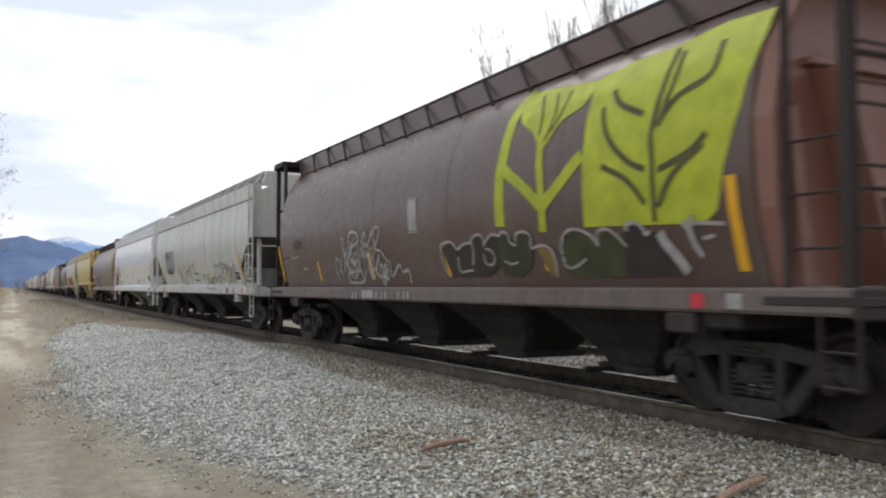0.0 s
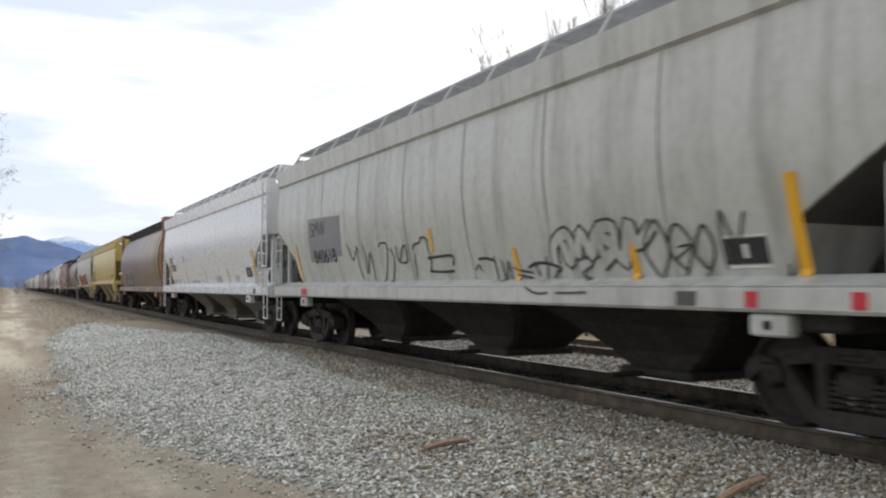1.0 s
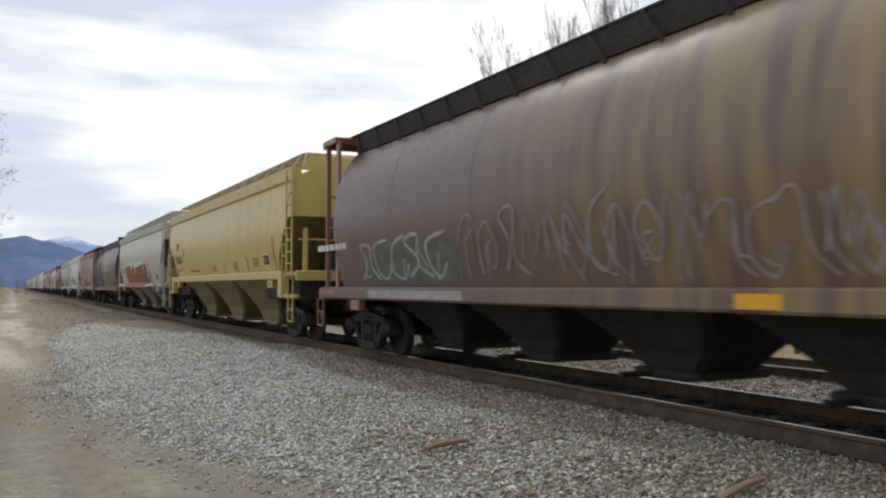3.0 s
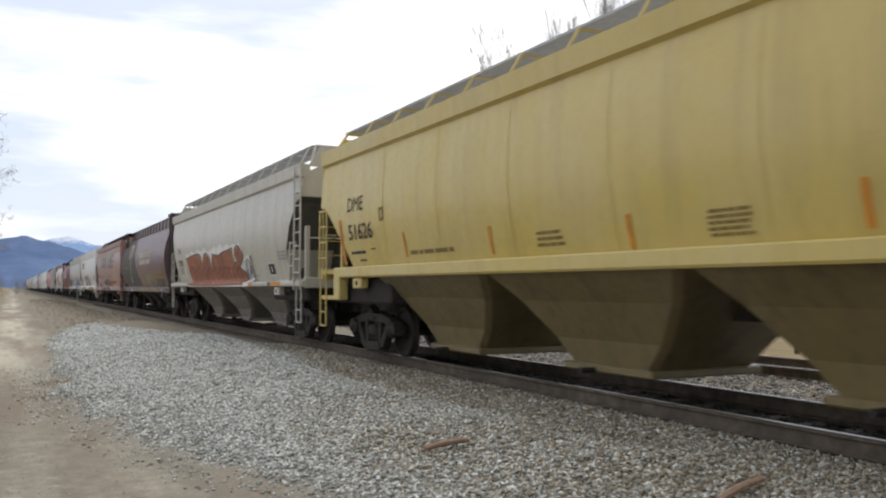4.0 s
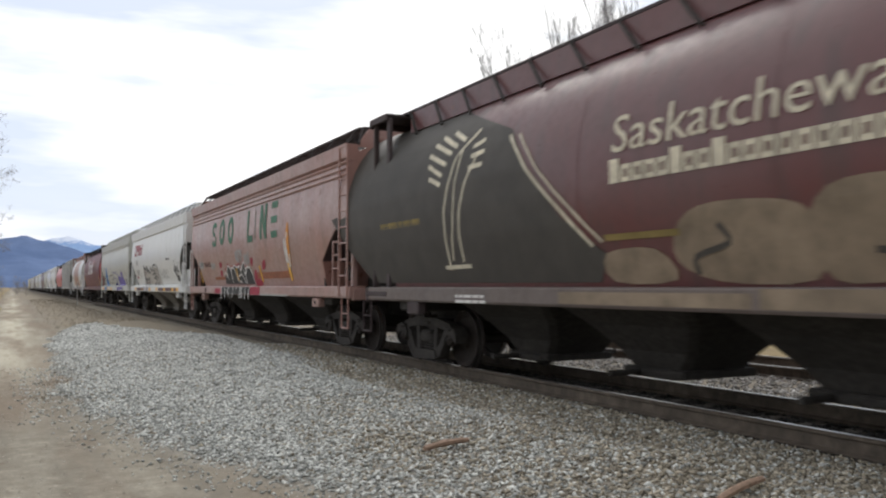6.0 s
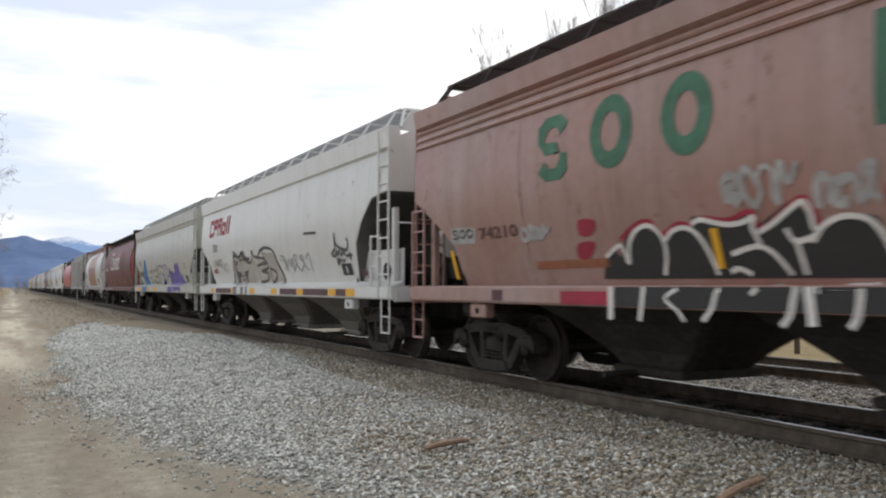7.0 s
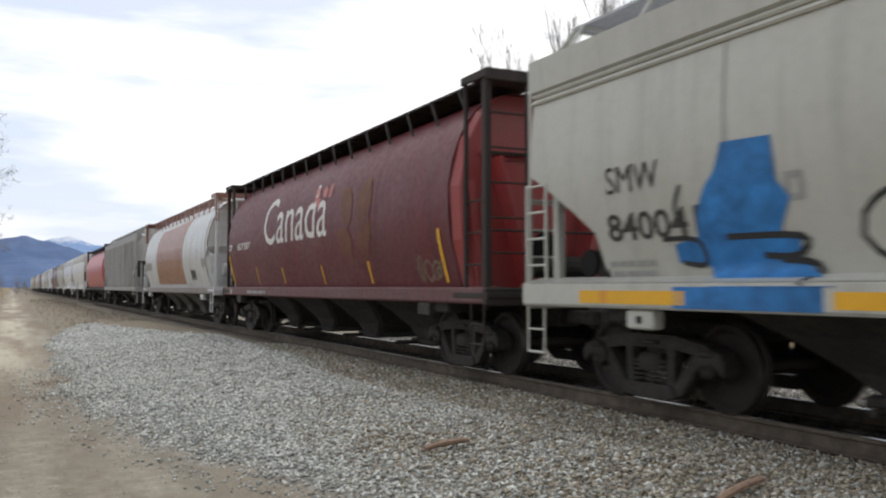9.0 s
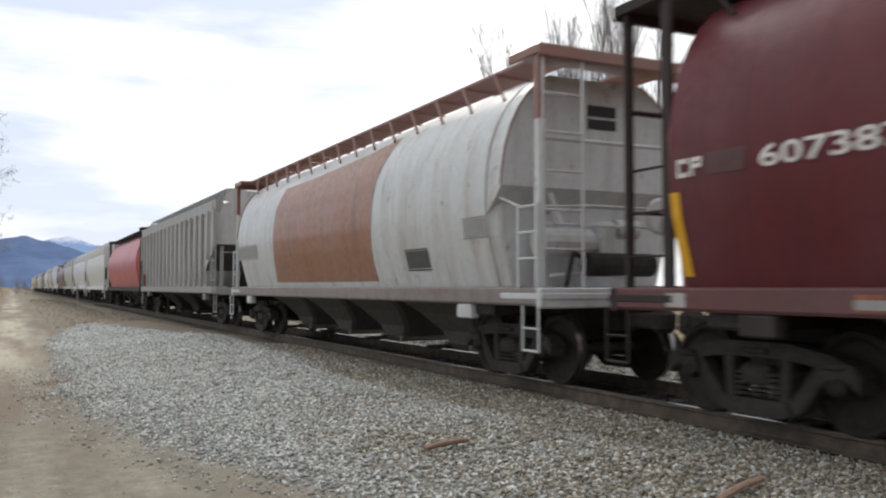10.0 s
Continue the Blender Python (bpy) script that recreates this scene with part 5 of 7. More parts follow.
stroke(0, "graffiti", P_LIME, 0.16, [(-3.15, 2.83), (-3.67, 2.53), (-4, 2.27)], 2)
stroke(0, "graffiti", P_LIME, 0.16, [(-4.84, 2.8), (-4.41, 2.52), (-4.04, 2.29)], 2)
stroke(0, "graffiti", P_OLIVE, 0.07, [(-6.02, 2.87), (-6.05, 2.49), (-6.02, 1.96)], 3)
stroke(0, "graffiti", P_OLIVE, 0.07, [(-6.16, 3.74), (-6.12, 3.41), (-6.03, 2.87)], 3)
stroke(0, "graffiti", P_OLIVE, 0.07, [(-5.28, 3.47), (-5.45, 3.28), (-5.87, 3.09)], 3)
stroke(0, "graffiti", P_OLIVE, 0.07, [(-6.82, 3.65), (-6.77, 3.32), (-6.36, 3.18), (-6.11, 2.94)], 3)
stroke(0, "graffiti", P_OLIVE, 0.07, [(-5.15, 3.3), (-5.29, 2.96), (-5.65, 2.63), (-5.94, 2.5)], 3)
stroke(0, "graffiti", P_OLIVE, 0.07, [(-6.8, 2.74), (-6.57, 2.59), (-6.13, 2.47)], 3)
stroke(0, "graffiti", P_OLIVE, 0.07, [(-5.22, 2.62), (-5.65, 2.42), (-5.9, 2.15)], 3)
stroke(0, "graffiti", P_OLIVE, 0.07, [(-6.76, 2.64), (-6.34, 2.4), (-6.09, 2.1)], 3)
stroke(0, "graffiti", P_OLIVE, 0.07, [(-6.27, 3.68), (-6.26, 3.35), (-6.12, 2.91)], 3)
stroke(0, "graffiti", P_OLIVE, 0.04, [(-4.02, 3.71), (-4.15, 3.43), (-4.04, 3.09)], 3)
stroke(0, "graffiti", P_OLIVE, 0.04, [(-4.34, 3.68), (-4.31, 3.47), (-4.14, 3.18)], 3)
stroke(0, "graffiti", P_OLIVE, 0.04, [(-3.68, 3.75), (-3.85, 3.45), (-3.89, 3.18)], 3)
bubbles(0, P_PALE, 1.37, 1.01, 1.11, 1.77, 2, 8, 0.035, None, 3)
daub(0, "graffiti", P_DKOLIVE, [(-4.28, 1.56), (-4.33, 1.81), (-4.57, 1.96), (-4.86, 1.92), (-5.02, 1.83), (-5.22, 1.92), (-5.41, 1.81), (-5.54, 1.92), (-5.38, 1.4), (-4.34, 1.41)], 4, False)
daub(0, "graffiti", P_UMBER, [(-5.54, 1.92), (-5.71, 1.97), (-5.9, 1.88), (-6.02, 1.85), (-6.18, 1.68), (-6.37, 1.41), (-5.38, 1.4)], 4, False)
daub(0, "graffiti", P_DKOLIVE, [(-2.86, 1.97), (-3.17, 1.99), (-3.28, 1.86), (-3.45, 2.0), (-3.67, 1.96), (-3.67, 1.78), (-3.61, 1.57), (-3.27, 1.42), (-2.86, 1.45), (-2.83, 1.7)], 4, False)
daub(0, "graffiti", P_OCHRE, [(-3.82, 1.78), (-3.99, 1.79), (-4.1, 1.7), (-4.1, 1.48), (-3.98, 1.45), (-3.89, 1.6)], 4, True)
daub(0, "graffiti", P_UMBER, [(-1.21, 1.88), (-1.5, 1.96), (-1.64, 1.87), (-2.13, 1.91), (-2.34, 2.03), (-2.5, 1.91), (-2.8, 2.0), (-2.94, 1.96), (-2.82, 1.59), (-2.47, 1.44), (-1.37, 1.44), (-1.29, 1.62)], 4, False)
stroke(0, "graffiti", P_PALE, 0.035, [(-1.14, 1.83), (-1.22, 1.94), (-1.51, 1.97), (-1.62, 1.9), (-1.7, 1.85), (-1.88, 1.91), (-2.13, 1.92), (-2.16, 1.81), (-2.07, 1.61)], 5)
stroke(0, "graffiti", P_PALE, 0.03, [(-1.13, 1.8), (-1.17, 1.58), (-1.27, 1.45)], 5)
stroke(0, "graffiti", P_PALE, 0.035, [(-2.14, 1.93), (-2.22, 2.0), (-2.39, 2.03), (-2.5, 1.97), (-2.48, 1.87), (-2.58, 1.94), (-2.76, 2.01), (-2.94, 1.98), (-3.03, 2.03), (-3.17, 1.99), (-3.19, 1.88), (-3.31, 1.84)], 5)
stroke(0, "graffiti", P_PALE, 0.03, [(-2.5, 1.83), (-2.66, 1.79), (-2.71, 1.69), (-2.6, 1.6), (-2.44, 1.64), (-2.43, 1.76)], 5)
stroke(0, "graffiti", P_PALE, 0.03, [(-1.67, 1.74), (-1.64, 1.53), (-1.87, 1.53), (-2.04, 1.54)], 5)
stroke(0, "graffiti", P_PALE, 0.035, [(-3.33, 1.87), (-3.37, 1.98), (-3.56, 2.0), (-3.69, 1.94), (-3.66, 1.79), (-3.76, 1.8), (-3.96, 1.81), (-4.11, 1.73), (-4.14, 1.56), (-4.11, 1.42)], 5)
stroke(0, "graffiti", P_PALE, 0.025, [(-2.95, 1.65), (-3.12, 1.6), (-3.29, 1.62)], 5)
stroke(0, "graffiti", P_PALE, 0.035, [(-4.33, 1.69), (-4.31, 1.77), (-4.42, 1.92), (-4.61, 1.97), (-4.81, 1.93), (-4.95, 1.86), (-5.02, 1.76), (-5.04, 1.89), (-5.18, 1.94), (-5.31, 1.9), (-5.43, 1.81), (-5.51, 1.73)], 5)
stroke(0, "graffiti", P_PALE, 0.03, [(-4.32, 1.66), (-4.32, 1.56), (-4.44, 1.52), (-4.6, 1.56), (-4.76, 1.62)], 5)
stroke(0, "graffiti", P_PALE, 0.04, [(-5.55, 1.89), (-5.59, 1.96), (-5.71, 1.97), (-5.81, 1.92), (-5.85, 1.84), (-5.92, 1.88)], 5)
stroke(0, "graffiti", P_PALE, 0.13, [(-6.06, 1.85), (-6.12, 1.74), (-6.24, 1.61), (-6.36, 1.44)], 5)
stroke(0, "graffiti", P_PALE, 0.07, [(-6.41, 1.93), (-6.48, 1.86), (-6.52, 1.72), (-6.6, 1.59)], 5)
stroke(0, "graffiti", P_PALE, 0.04, [(-6.56, 1.91), (-6.74, 1.9), (-6.95, 1.88)], 5)
stroke(0, "graffiti", P_PALE, 0.05, [(-6.55, 1.99), (-6.52, 1.88)], 5)
stroke(0, "graffiti", P_PALE, 0.04, [(-6.65, 1.76), (-6.8, 1.78)], 5)
stroke(0, "graffiti", P_PALE, 0.05, [(2.74, 2.13), (2.58, 2.34), (2.23, 2.29), (2.28, 2.13), (2.61, 2.04), (2.68, 1.77), (2.35, 1.81)], 3)
stroke(0, "graffiti", P_PALE, 0.05, [(2.61, 2.04), (3.06, 1.67)], 3)
stroke(0, "graffiti", P_PALE, 0.05, [(2.06, 2.1), (1.86, 2.3), (1.83, 2.11), (2.11, 1.96), (1.85, 1.84)], 3)
stroke(0, "graffiti", P_PALE, 0.05, [(1.81, 2.01), (1.38, 2.34), (1.13, 2.3), (1.41, 1.99), (1.18, 1.93), (0.97, 1.73)], 3)
stroke(0, "graffiti", P_PALE, 0.05, [(1.39, 2.31), (1.49, 1.89)], 3)
stroke(0, "graffiti", P_PALE, 0.05, [(1.76, 1.85), (1.85, 1.49)], 3)
stroke(0, "graffiti", P_PALE, 0.05, [(0.89, 1.77), (0.9, 1.48), (0.51, 1.68), (0.42, 1.55), (0.17, 1.58), (0.2, 1.35)], 3)
stroke(0, "graffiti", P_PALE, 0.05, [(1.28, 1.88), (1.6, 1.54), (1.19, 1.48)], 3)
stroke(0, "graffiti", P_PALE, 0.05, [(3.04, 1.56), (2.34, 1.6), (2.35, 1.39), (3.1, 1.39)], 3)
stroke(0, "graffiti", P_PALE, 0.06, [(2.57, 1.21), (2.57, 1.06)], 3)
stroke(0, "graffiti", P_PALE, 0.06, [(2.39, 1.21), (2.39, 1.06)], 3)
stroke(0, "graffiti", P_PALE, 0.06, [(1.96, 1.22), (1.96, 1.07)], 3)
stroke(0, "graffiti", P_PALE, 0.06, [(1.66, 1.22), (1.65, 1.07)], 3)
stroke(0, "graffiti", P_PALE, 0.06, [(1.39, 1.22), (1.39, 1.08)], 3)
stroke(0, "graffiti", P_PALE, 0.06, [(1.15, 1.22), (1.15, 1.08)], 3)
stroke(0, "graffiti", P_PALE, 0.06, [(0.98, 1.22), (0.97, 1.08)], 3)
stroke(0, "graffiti", P_PALE, 0.06, [(0.42, 1.22), (0.42, 1.09)], 3)
stroke(0, "graffiti", P_PALE, 0.06, [(0.19, 1.22), (0.19, 1.09)], 3)
stroke(0, "graffiti", P_PALE, 0.06, [(0.03, 1.23), (0.03, 1.1)], 3)
bubbles(0, P_PALE, 3.6, 1.5, 1.42, 1.95, 8, 7, 0.03, None, 3)
bubbles(0, P_PALE, 3.2, 1.7, 1.5, 2.2, 5, 6, 0.025, None, 3)
data_plate(0, P_PALE, -0.09, 2.21, 0.33, 0.5)
reflector(0, M_YELLOW, 1.79, 1.44, 1.93, 0.14)
reflector(0, M_YELLOW, 4.74, 1.43, 1.84, 0.09)
reflector(0, M_YELLOW, 7.45, 1.43, 2.27, 0.1)
fine_print(0, P_PALE, 6.67, 1.95, 0.64, 0.08, 1)
fine_print(0, P_PALE, 5.94, 1.68, 0.44, 0.08, 1)
reflector(0, M_YELLOW, -7.08, 1.44, 2.31, 0.13)
reflector(0, M_YELLOW, -1.27, 1.45, 1.88, 0.09)
reflector(0, M_YELLOW, -3.94, 1.5, 1.81, 0.12)
sill_patch(0, M_REDREF, -6.49, -6.67, 1.1, 1.24, 1)
sill_patch(0, P_PALE, -6.95, -7.13, 1.1, 1.24, 1)
sill_patch(0, P_PALE, 2.13, 1.57, 1.1, 1.24, 1)
word(0, "600", P_OLIVE, 6.24, 2.15, 0.56, 0.21, 1)
fine_print(0, P_OLIVE, 7.29, 1.96, 1.16, 0.07, 1)
fine_print(0, P_OLIVE, 6.0, 1.69, 0.43, 0.07, 1)

# grey car: number patch and black outline graffiti
daub(1, "repaint_patch", P_PATCH, [(6.08, 2.77), (4.11, 2.72), (4.2, 1.93), (6.16, 1.83)], 1, False, label="darker grey repaint patch")
word(1, "SMW", M_BLACK, 5.91, 2.37, 0.92, 0.31, 2)
word(1, "840618", M_BLACK, 5.9, 1.81, 1.38, 0.28, 2)
stroke(1, "graffiti", P_SMOKE, 0.03, [(3.87, 2.15), (3.74, 1.99), (3.63, 1.81), (3.32, 2.05), (3.39, 1.71), (3.34, 1.45)], 2)
stroke(1, "graffiti", P_SMOKE, 0.035, [(3.03, 2.08), (2.97, 1.87), (3.02, 1.54), (2.7, 1.94), (2.76, 1.39)], 2)
stroke(1, "graffiti", P_SMOKE, 0.03, [(2.29, 2.0), (2.18, 2.07), (1.89, 2.02), (2.1, 1.6), (2.31, 1.39)], 2)
stroke(1, "graffiti", P_SMOKE, 0.03, [(1.75, 1.97), (1.7, 1.74), (1.95, 1.39)], 2)
stroke(1, "graffiti", P_SMOKE, 0.035, [(1.52, 2.0), (1.49, 1.73), (1.24, 1.98), (1.12, 1.94), (1.17, 1.72), (1.49, 1.72)], 2)
stroke(1, "graffiti", M_CHAR, 0.035, [(0.86, 1.91), (0.78, 1.99), (0.58, 2.01), (0.5, 2.08), (0.32, 2.07), (0.29, 1.96)], 2)
stroke(1, "graffiti", P_SMOKE, 0.03, [(0.82, 1.85), (0.87, 1.68), (0.92, 1.46)], 2)
stroke(1, "graffiti", M_CHAR, 0.04, [(0.37, 1.75), (-0.09, 1.77), (-0.47, 1.76), (-0.44, 1.62)], 2)
stroke(1, "graffiti", M_CHAR, 0.04, [(0.4, 1.55), (-0.05, 1.53), (-0.43, 1.54)], 2)
stroke(1, "graffiti", M_CHAR, 0.03, [(0.3, 1.95), (0.26, 1.73), (0.37, 1.56)], 2)
stroke(1, "graffiti", M_CHAR, 0.04, [(-1.24, 1.69), (-1.46, 1.7), (-1.65, 1.66)], 2)
stroke(1, "graffiti", P_SMOKE, 0.03, [(-1.1, 1.54), (-1.21, 1.61), (-1.28, 1.51)], 2)
stroke(1, "graffiti", P_SMOKE, 0.035, [(-1.67, 1.73), (-1.68, 1.54), (-1.67, 1.36)], 2)
stroke(1, "graffiti", P_SMOKE, 0.035, [(-1.85, 1.67), (-1.87, 1.37), (-2.03, 1.64), (-2.04, 1.4)], 2)
stroke(1, "graffiti", M_CHAR, 0.03, [(-2.15, 1.56), (-2.25, 1.52), (-2.58, 1.48)], 2)
stroke(1, "graffiti", M_CHAR, 0.03, [(-2.19, 1.46), (-2.55, 1.41)], 2)
stroke(1, "graffiti", M_CHAR, 0.04, [(-2.49, 1.54), (-2.64, 1.59), (-2.83, 1.6), (-3.01, 1.58), (-3.22, 1.52), (-3.1, 1.48)], 2)
stroke(1, "graffiti", P_SMOKE, 0.035, [(-2.94, 1.68), (-2.92, 1.53), (-2.86, 1.36)], 2)
stroke(1, "graffiti", P_SMOKE, 0.035, [(-2.67, 1.58), (-2.72, 1.44)], 2)
stroke(1, "graffiti", P_SMOKE, 0.035, [(-3.02, 1.41), (-3.13, 1.48)], 2)
stroke(1, "graffiti", P_SMOKE, 0.04, [(-3.57, 1.61), (-3.77, 1.64), (-3.85, 1.55), (-3.63, 1.45), (-3.81, 1.38)], 2)
stroke(1, "graffiti", P_SMOKE, 0.03, [(-2.72, 1.3), (-2.84, 1.25), (-3.0, 1.22), (-3.23, 1.23)], 2)
stroke(1, "graffiti", P_SMOKE, 0.03, [(-3.39, 1.23), (-3.7, 1.23), (-3.99, 1.24)], 2)
bubbles(1, M_CHAR, -3.2, -4.9, 1.42, 1.98, 4, 23, 0.035, P_B, 2)
bubbles(1, M_CHAR, -4.85, -6.2, 1.42, 1.95, 4, 24, 0.03, None, 3)
reflector(1, M_YELLOW, -6.77, 1.39, 2.26, 0.13)
reflector(1, M_YELLOW, -4.6, 1.38, 1.83, 0.11)
reflector(1, M_YELLOW, -2.23, 1.38, 1.81, 0.1)
reflector(1, M_YELLOW, 0.14, 1.85, 2.21, 0.1)
reflector(1, M_YELLOW, 7.06, 1.42, 2.25, 0.11)
data_plate(1, M_BLACK, -5.92, 1.51, 0.48, 0.23)
sill_patch(1, M_REDREF, -6.3, -6.44, 1.12, 1.26, 1)
sill_patch(1, M_REDREF, -7.36, -7.5, 1.12, 1.26, 1)
sill_patch(1, M_REDREF, 6.53, 6.14, 1.12, 1.26, 1)
sill_patch(1, P_SMOKE, -5.43, -5.7, 1.12, 1.26, 1)

# white car: number, box mark, reflectors, print
mark(2, "SOO", M_BLACK, 6.81, 2.24, 0.76, 0.24, 1)
word(2, "117530", M_BLACK, 6.79, 1.93, 1.18, 0.26, 1)
mark(2, "H", M_FAINT, 3.92, 2.21, 0.27, 0.26, 1)
reflector(2, M_YELLOW, 6.88, 1.42, 2.3, 0.1)
reflector(2, M_YELLOW, 3.57, 1.41, 1.85, 0.13)
reflector(2, M_YELLOW, -6.64, 1.43, 2.3, 0.15)
reflector(2, M_YELLOW, -3.27, 1.43, 1.85, 0.1)
reflector(2, M_YELLOW, 0.14, 1.4, 1.85, 0.08)
data_plate(2, M_BLACK, -5.57, 1.58, 0.59, 0.26)
fine_print(2, M_FAINT, -1.39, 1.45, 0.9, 0.22, 3)
fine_print(2, M_FAINT, -4.07, 1.48, 0.55, 0.18, 3)
fine_print(2, M_FAINT, 6.78, 1.47, 0.91, 0.16, 2)
fine_print(2, M_FAINT, 5.6, 1.47, 0.54, 0.14, 2)
fine_print(2, M_FAINT, 2.91, 1.46, 1.64, 0.11, 1)
sill_patch(2, P_SMOKE, -6.94, -7.17, 1.12, 1.26, 1)
mark(2, "H", M_FAINT, -6.35, 2.13, 0.13, 0.14, 1)

# faded ochre streaks and scribbles on the purple-brown car
daub(3, "graffiti", P_OCHRE, [(-6.35, 3.84), (-6.36, 3.23), (-6.3, 2.56), (-6.19, 2.03), (-6.11, 1.49), (-6.32, 1.42), (-6.45, 2.01), (-6.53, 2.53), (-6.56, 3.13), (-6.65, 3.66)], 1, True)
bubbles(3, P_LILAC, 1.84, -1.02, 1.38, 2.41, 5, 40, 0.035, None, 2)
bubbles(3, P_LILAC, -0.78, -2.96, 1.37, 2.32, 5, 41, 0.035, None, 2)
bubbles(3, P_LILAC, -2.77, -4.8, 1.36, 2.16, 5, 42, 0.035, None, 2)
bubbles(3, P_LILAC, -4.67, -5.94, 1.39, 1.93, 5, 43, 0.035, None, 2)
bubbles(3, P_PALE, 5.9, 2.32, 1.39, 2.12, 5, 47, 0.05, None, 2)
daub(3, "graffiti", P_SAGE, [(5.64, 1.75), (4.99, 2.02), (4.09, 2.1), (2.94, 2.11), (2.05, 2.0), (2.01, 1.69), (2.36, 1.37), (5.92, 1.37)], 1, True)
sill_patch(3, M_YELLOW, -3.43, -3.96, 1.1, 1.24, 1)
fine_print(3, M_WHITE, 8.23, 2.04, 1.73, 0.22, 1)
data_plate(3, P_PALE, -6.0, 1.39, 0.33, 0.16)
sill_patch(3, P_PALE, 5.43, 1.79, 1.1, 1.24, 1)

# yellow car: marks, number, orange strips, print
word(4, "DME", M_CHAR, 6.96, 2.73, 0.79, 0.28, 1)
word(4, "51626", M_CHAR, 6.97, 2.2, 1.19, 0.29, 1)
mark(4, "H", P_OCHRE, 5.43, 2.46, 0.24, 0.24, 1)
reflector(4, P_ORANGE, 7.39, 1.74, 2.62, 0.12)
fine_print(4, M_CHAR, 7.0, 1.92, 0.75, 0.1, 1)
fine_print(4, M_CHAR, 6.6, 1.78, 0.32, 0.07, 1)
fine_print(4, M_CHAR, 5.99, 1.98, 0.24, 0.04, 1)
reflector(4, P_ORANGE, -6.9, 1.7, 2.59, 0.13)
reflector(4, P_ORANGE, -4.11, 1.75, 2.14, 0.07)
reflector(4, P_ORANGE, -1.29, 1.7, 2.07, 0.07)
reflector(4, P_ORANGE, 1.64, 1.75, 2.13, 0.07)
reflector(4, P_ORANGE, 4.46, 1.8, 2.21, 0.07)
data_plate(4, M_BLACK, -5.9, 1.87, 0.44, 0.24)
fine_print(4, P_OCHRE, -4.72, 1.85, 0.59, 0.25, 4)
fine_print(4, P_OCHRE, -2.41, 1.77, 0.56, 0.28, 5)
fine_print(4, P_OCHRE, 0.52, 1.8, 0.59, 0.22, 3)
fine_print(4, P_OCHRE, 4.32, 1.83, 1.56, 0.12, 1)
data_plate(4, P_PALE, -6.67, 2.05, 0.1, 0.09)

# orange graffiti with a white fringe on the beige car
daub(5, "graffiti", M_WHITE, [(5.62, 2.31), (5.34, 2.56), (4.87, 2.41), (4.49, 2.59), (3.8, 2.46), (3.36, 2.63), (2.67, 2.5), (2.24, 2.63), (1.64, 2.46), (0.93, 2.51), (0.58, 2.62), (0.24, 2.51), (-0.24, 2.64), (-0.68, 2.51), (-1.21, 2.6), (-1.65, 2.51), (-2, 2.58), (-2.34, 2.49), (-2.74, 2.58), (-2.99, 2.41), (-3.15, 2.19), (-2.99, 2.05), (-3.6, 2.2), (-3.81, 2.09), (-3.8, 1.74), (-3.88, 1.31), (4.97, 1.31)], 1, False)
daub(5, "graffiti", P_BRICK, [(5.54, 2.33), (4.19, 2.42), (2.97, 2.41), (2.68, 2.08), (2.21, 2.4), (1.43, 2.31), (1.34, 1.87), (0.92, 2.32), (0.12, 2.28), (-0.65, 2.37), (-1.51, 2.41), (-1.87, 2.44), (-1.93, 2.03), (-2.23, 2.04), (-2.14, 2.39), (-2.68, 2.46), (-3.08, 2.2), (-2.97, 2.08), (-2.62, 1.87), (-2.87, 1.74), (-3.14, 1.62), (-3.26, 1.5), (-3.34, 1.35), (1.35, 1.32), (5.08, 1.34)], 2, False)
stroke(5, "graffiti", P_DKBRICK, 0.05, [(4.69, 2.45), (4.73, 1.97), (4.12, 1.39)], 3)
stroke(5, "graffiti", P_DKBRICK, 0.05, [(3.59, 2.43), (3.64, 1.95), (3.08, 1.38)], 3)
stroke(5, "graffiti", P_DKBRICK, 0.05, [(2.61, 2.41), (2.67, 1.94), (2.15, 1.38)], 3)
stroke(5, "graffiti", P_DKBRICK, 0.05, [(1.73, 2.39), (1.79, 1.93), (1.31, 1.38)], 3)
stroke(5, "graffiti", P_DKBRICK, 0.05, [(0.93, 2.38), (1, 1.92), (0.55, 1.37)], 3)
stroke(5, "graffiti", P_DKBRICK, 0.05, [(0.21, 2.36), (0.28, 1.91), (-0.14, 1.37)], 3)
stroke(5, "graffiti", P_DKBRICK, 0.05, [(-0.45, 2.35), (-0.38, 1.9), (-0.77, 1.37)], 3)
stroke(5, "graffiti", P_DKBRICK, 0.05, [(-1.05, 2.34), (-0.98, 1.89), (-1.35, 1.36)], 3)
stroke(5, "graffiti", P_DKBRICK, 0.05, [(-1.61, 2.33), (-1.53, 1.88), (-1.88, 1.36)], 3)
stroke(5, "graffiti", P_DKBRICK, 0.05, [(-2.12, 2.32), (-2.04, 1.87), (-2.37, 1.36)], 3)
stroke(5, "graffiti", P_DKBRICK, 0.05, [(-2.59, 2.31), (-2.51, 1.87), (-2.83, 1.36)], 3)
stroke(5, "graffiti", P_DKBRICK, 0.05, [(-3.03, 2.3), (-2.95, 1.86), (-3.25, 1.35)], 3)
stroke(5, "graffiti", P_DKBRICK, 0.06, [(5.16, 1.84), (4.51, 2.01), (4.17, 1.73)], 3)
stroke(5, "graffiti", P_DKBRICK, 0.06, [(3.97, 1.83), (3.38, 1.99), (3.09, 1.71)], 3)
stroke(5, "graffiti", P_DKBRICK, 0.06, [(2.9, 1.82), (2.38, 1.97), (2.13, 1.7)], 3)
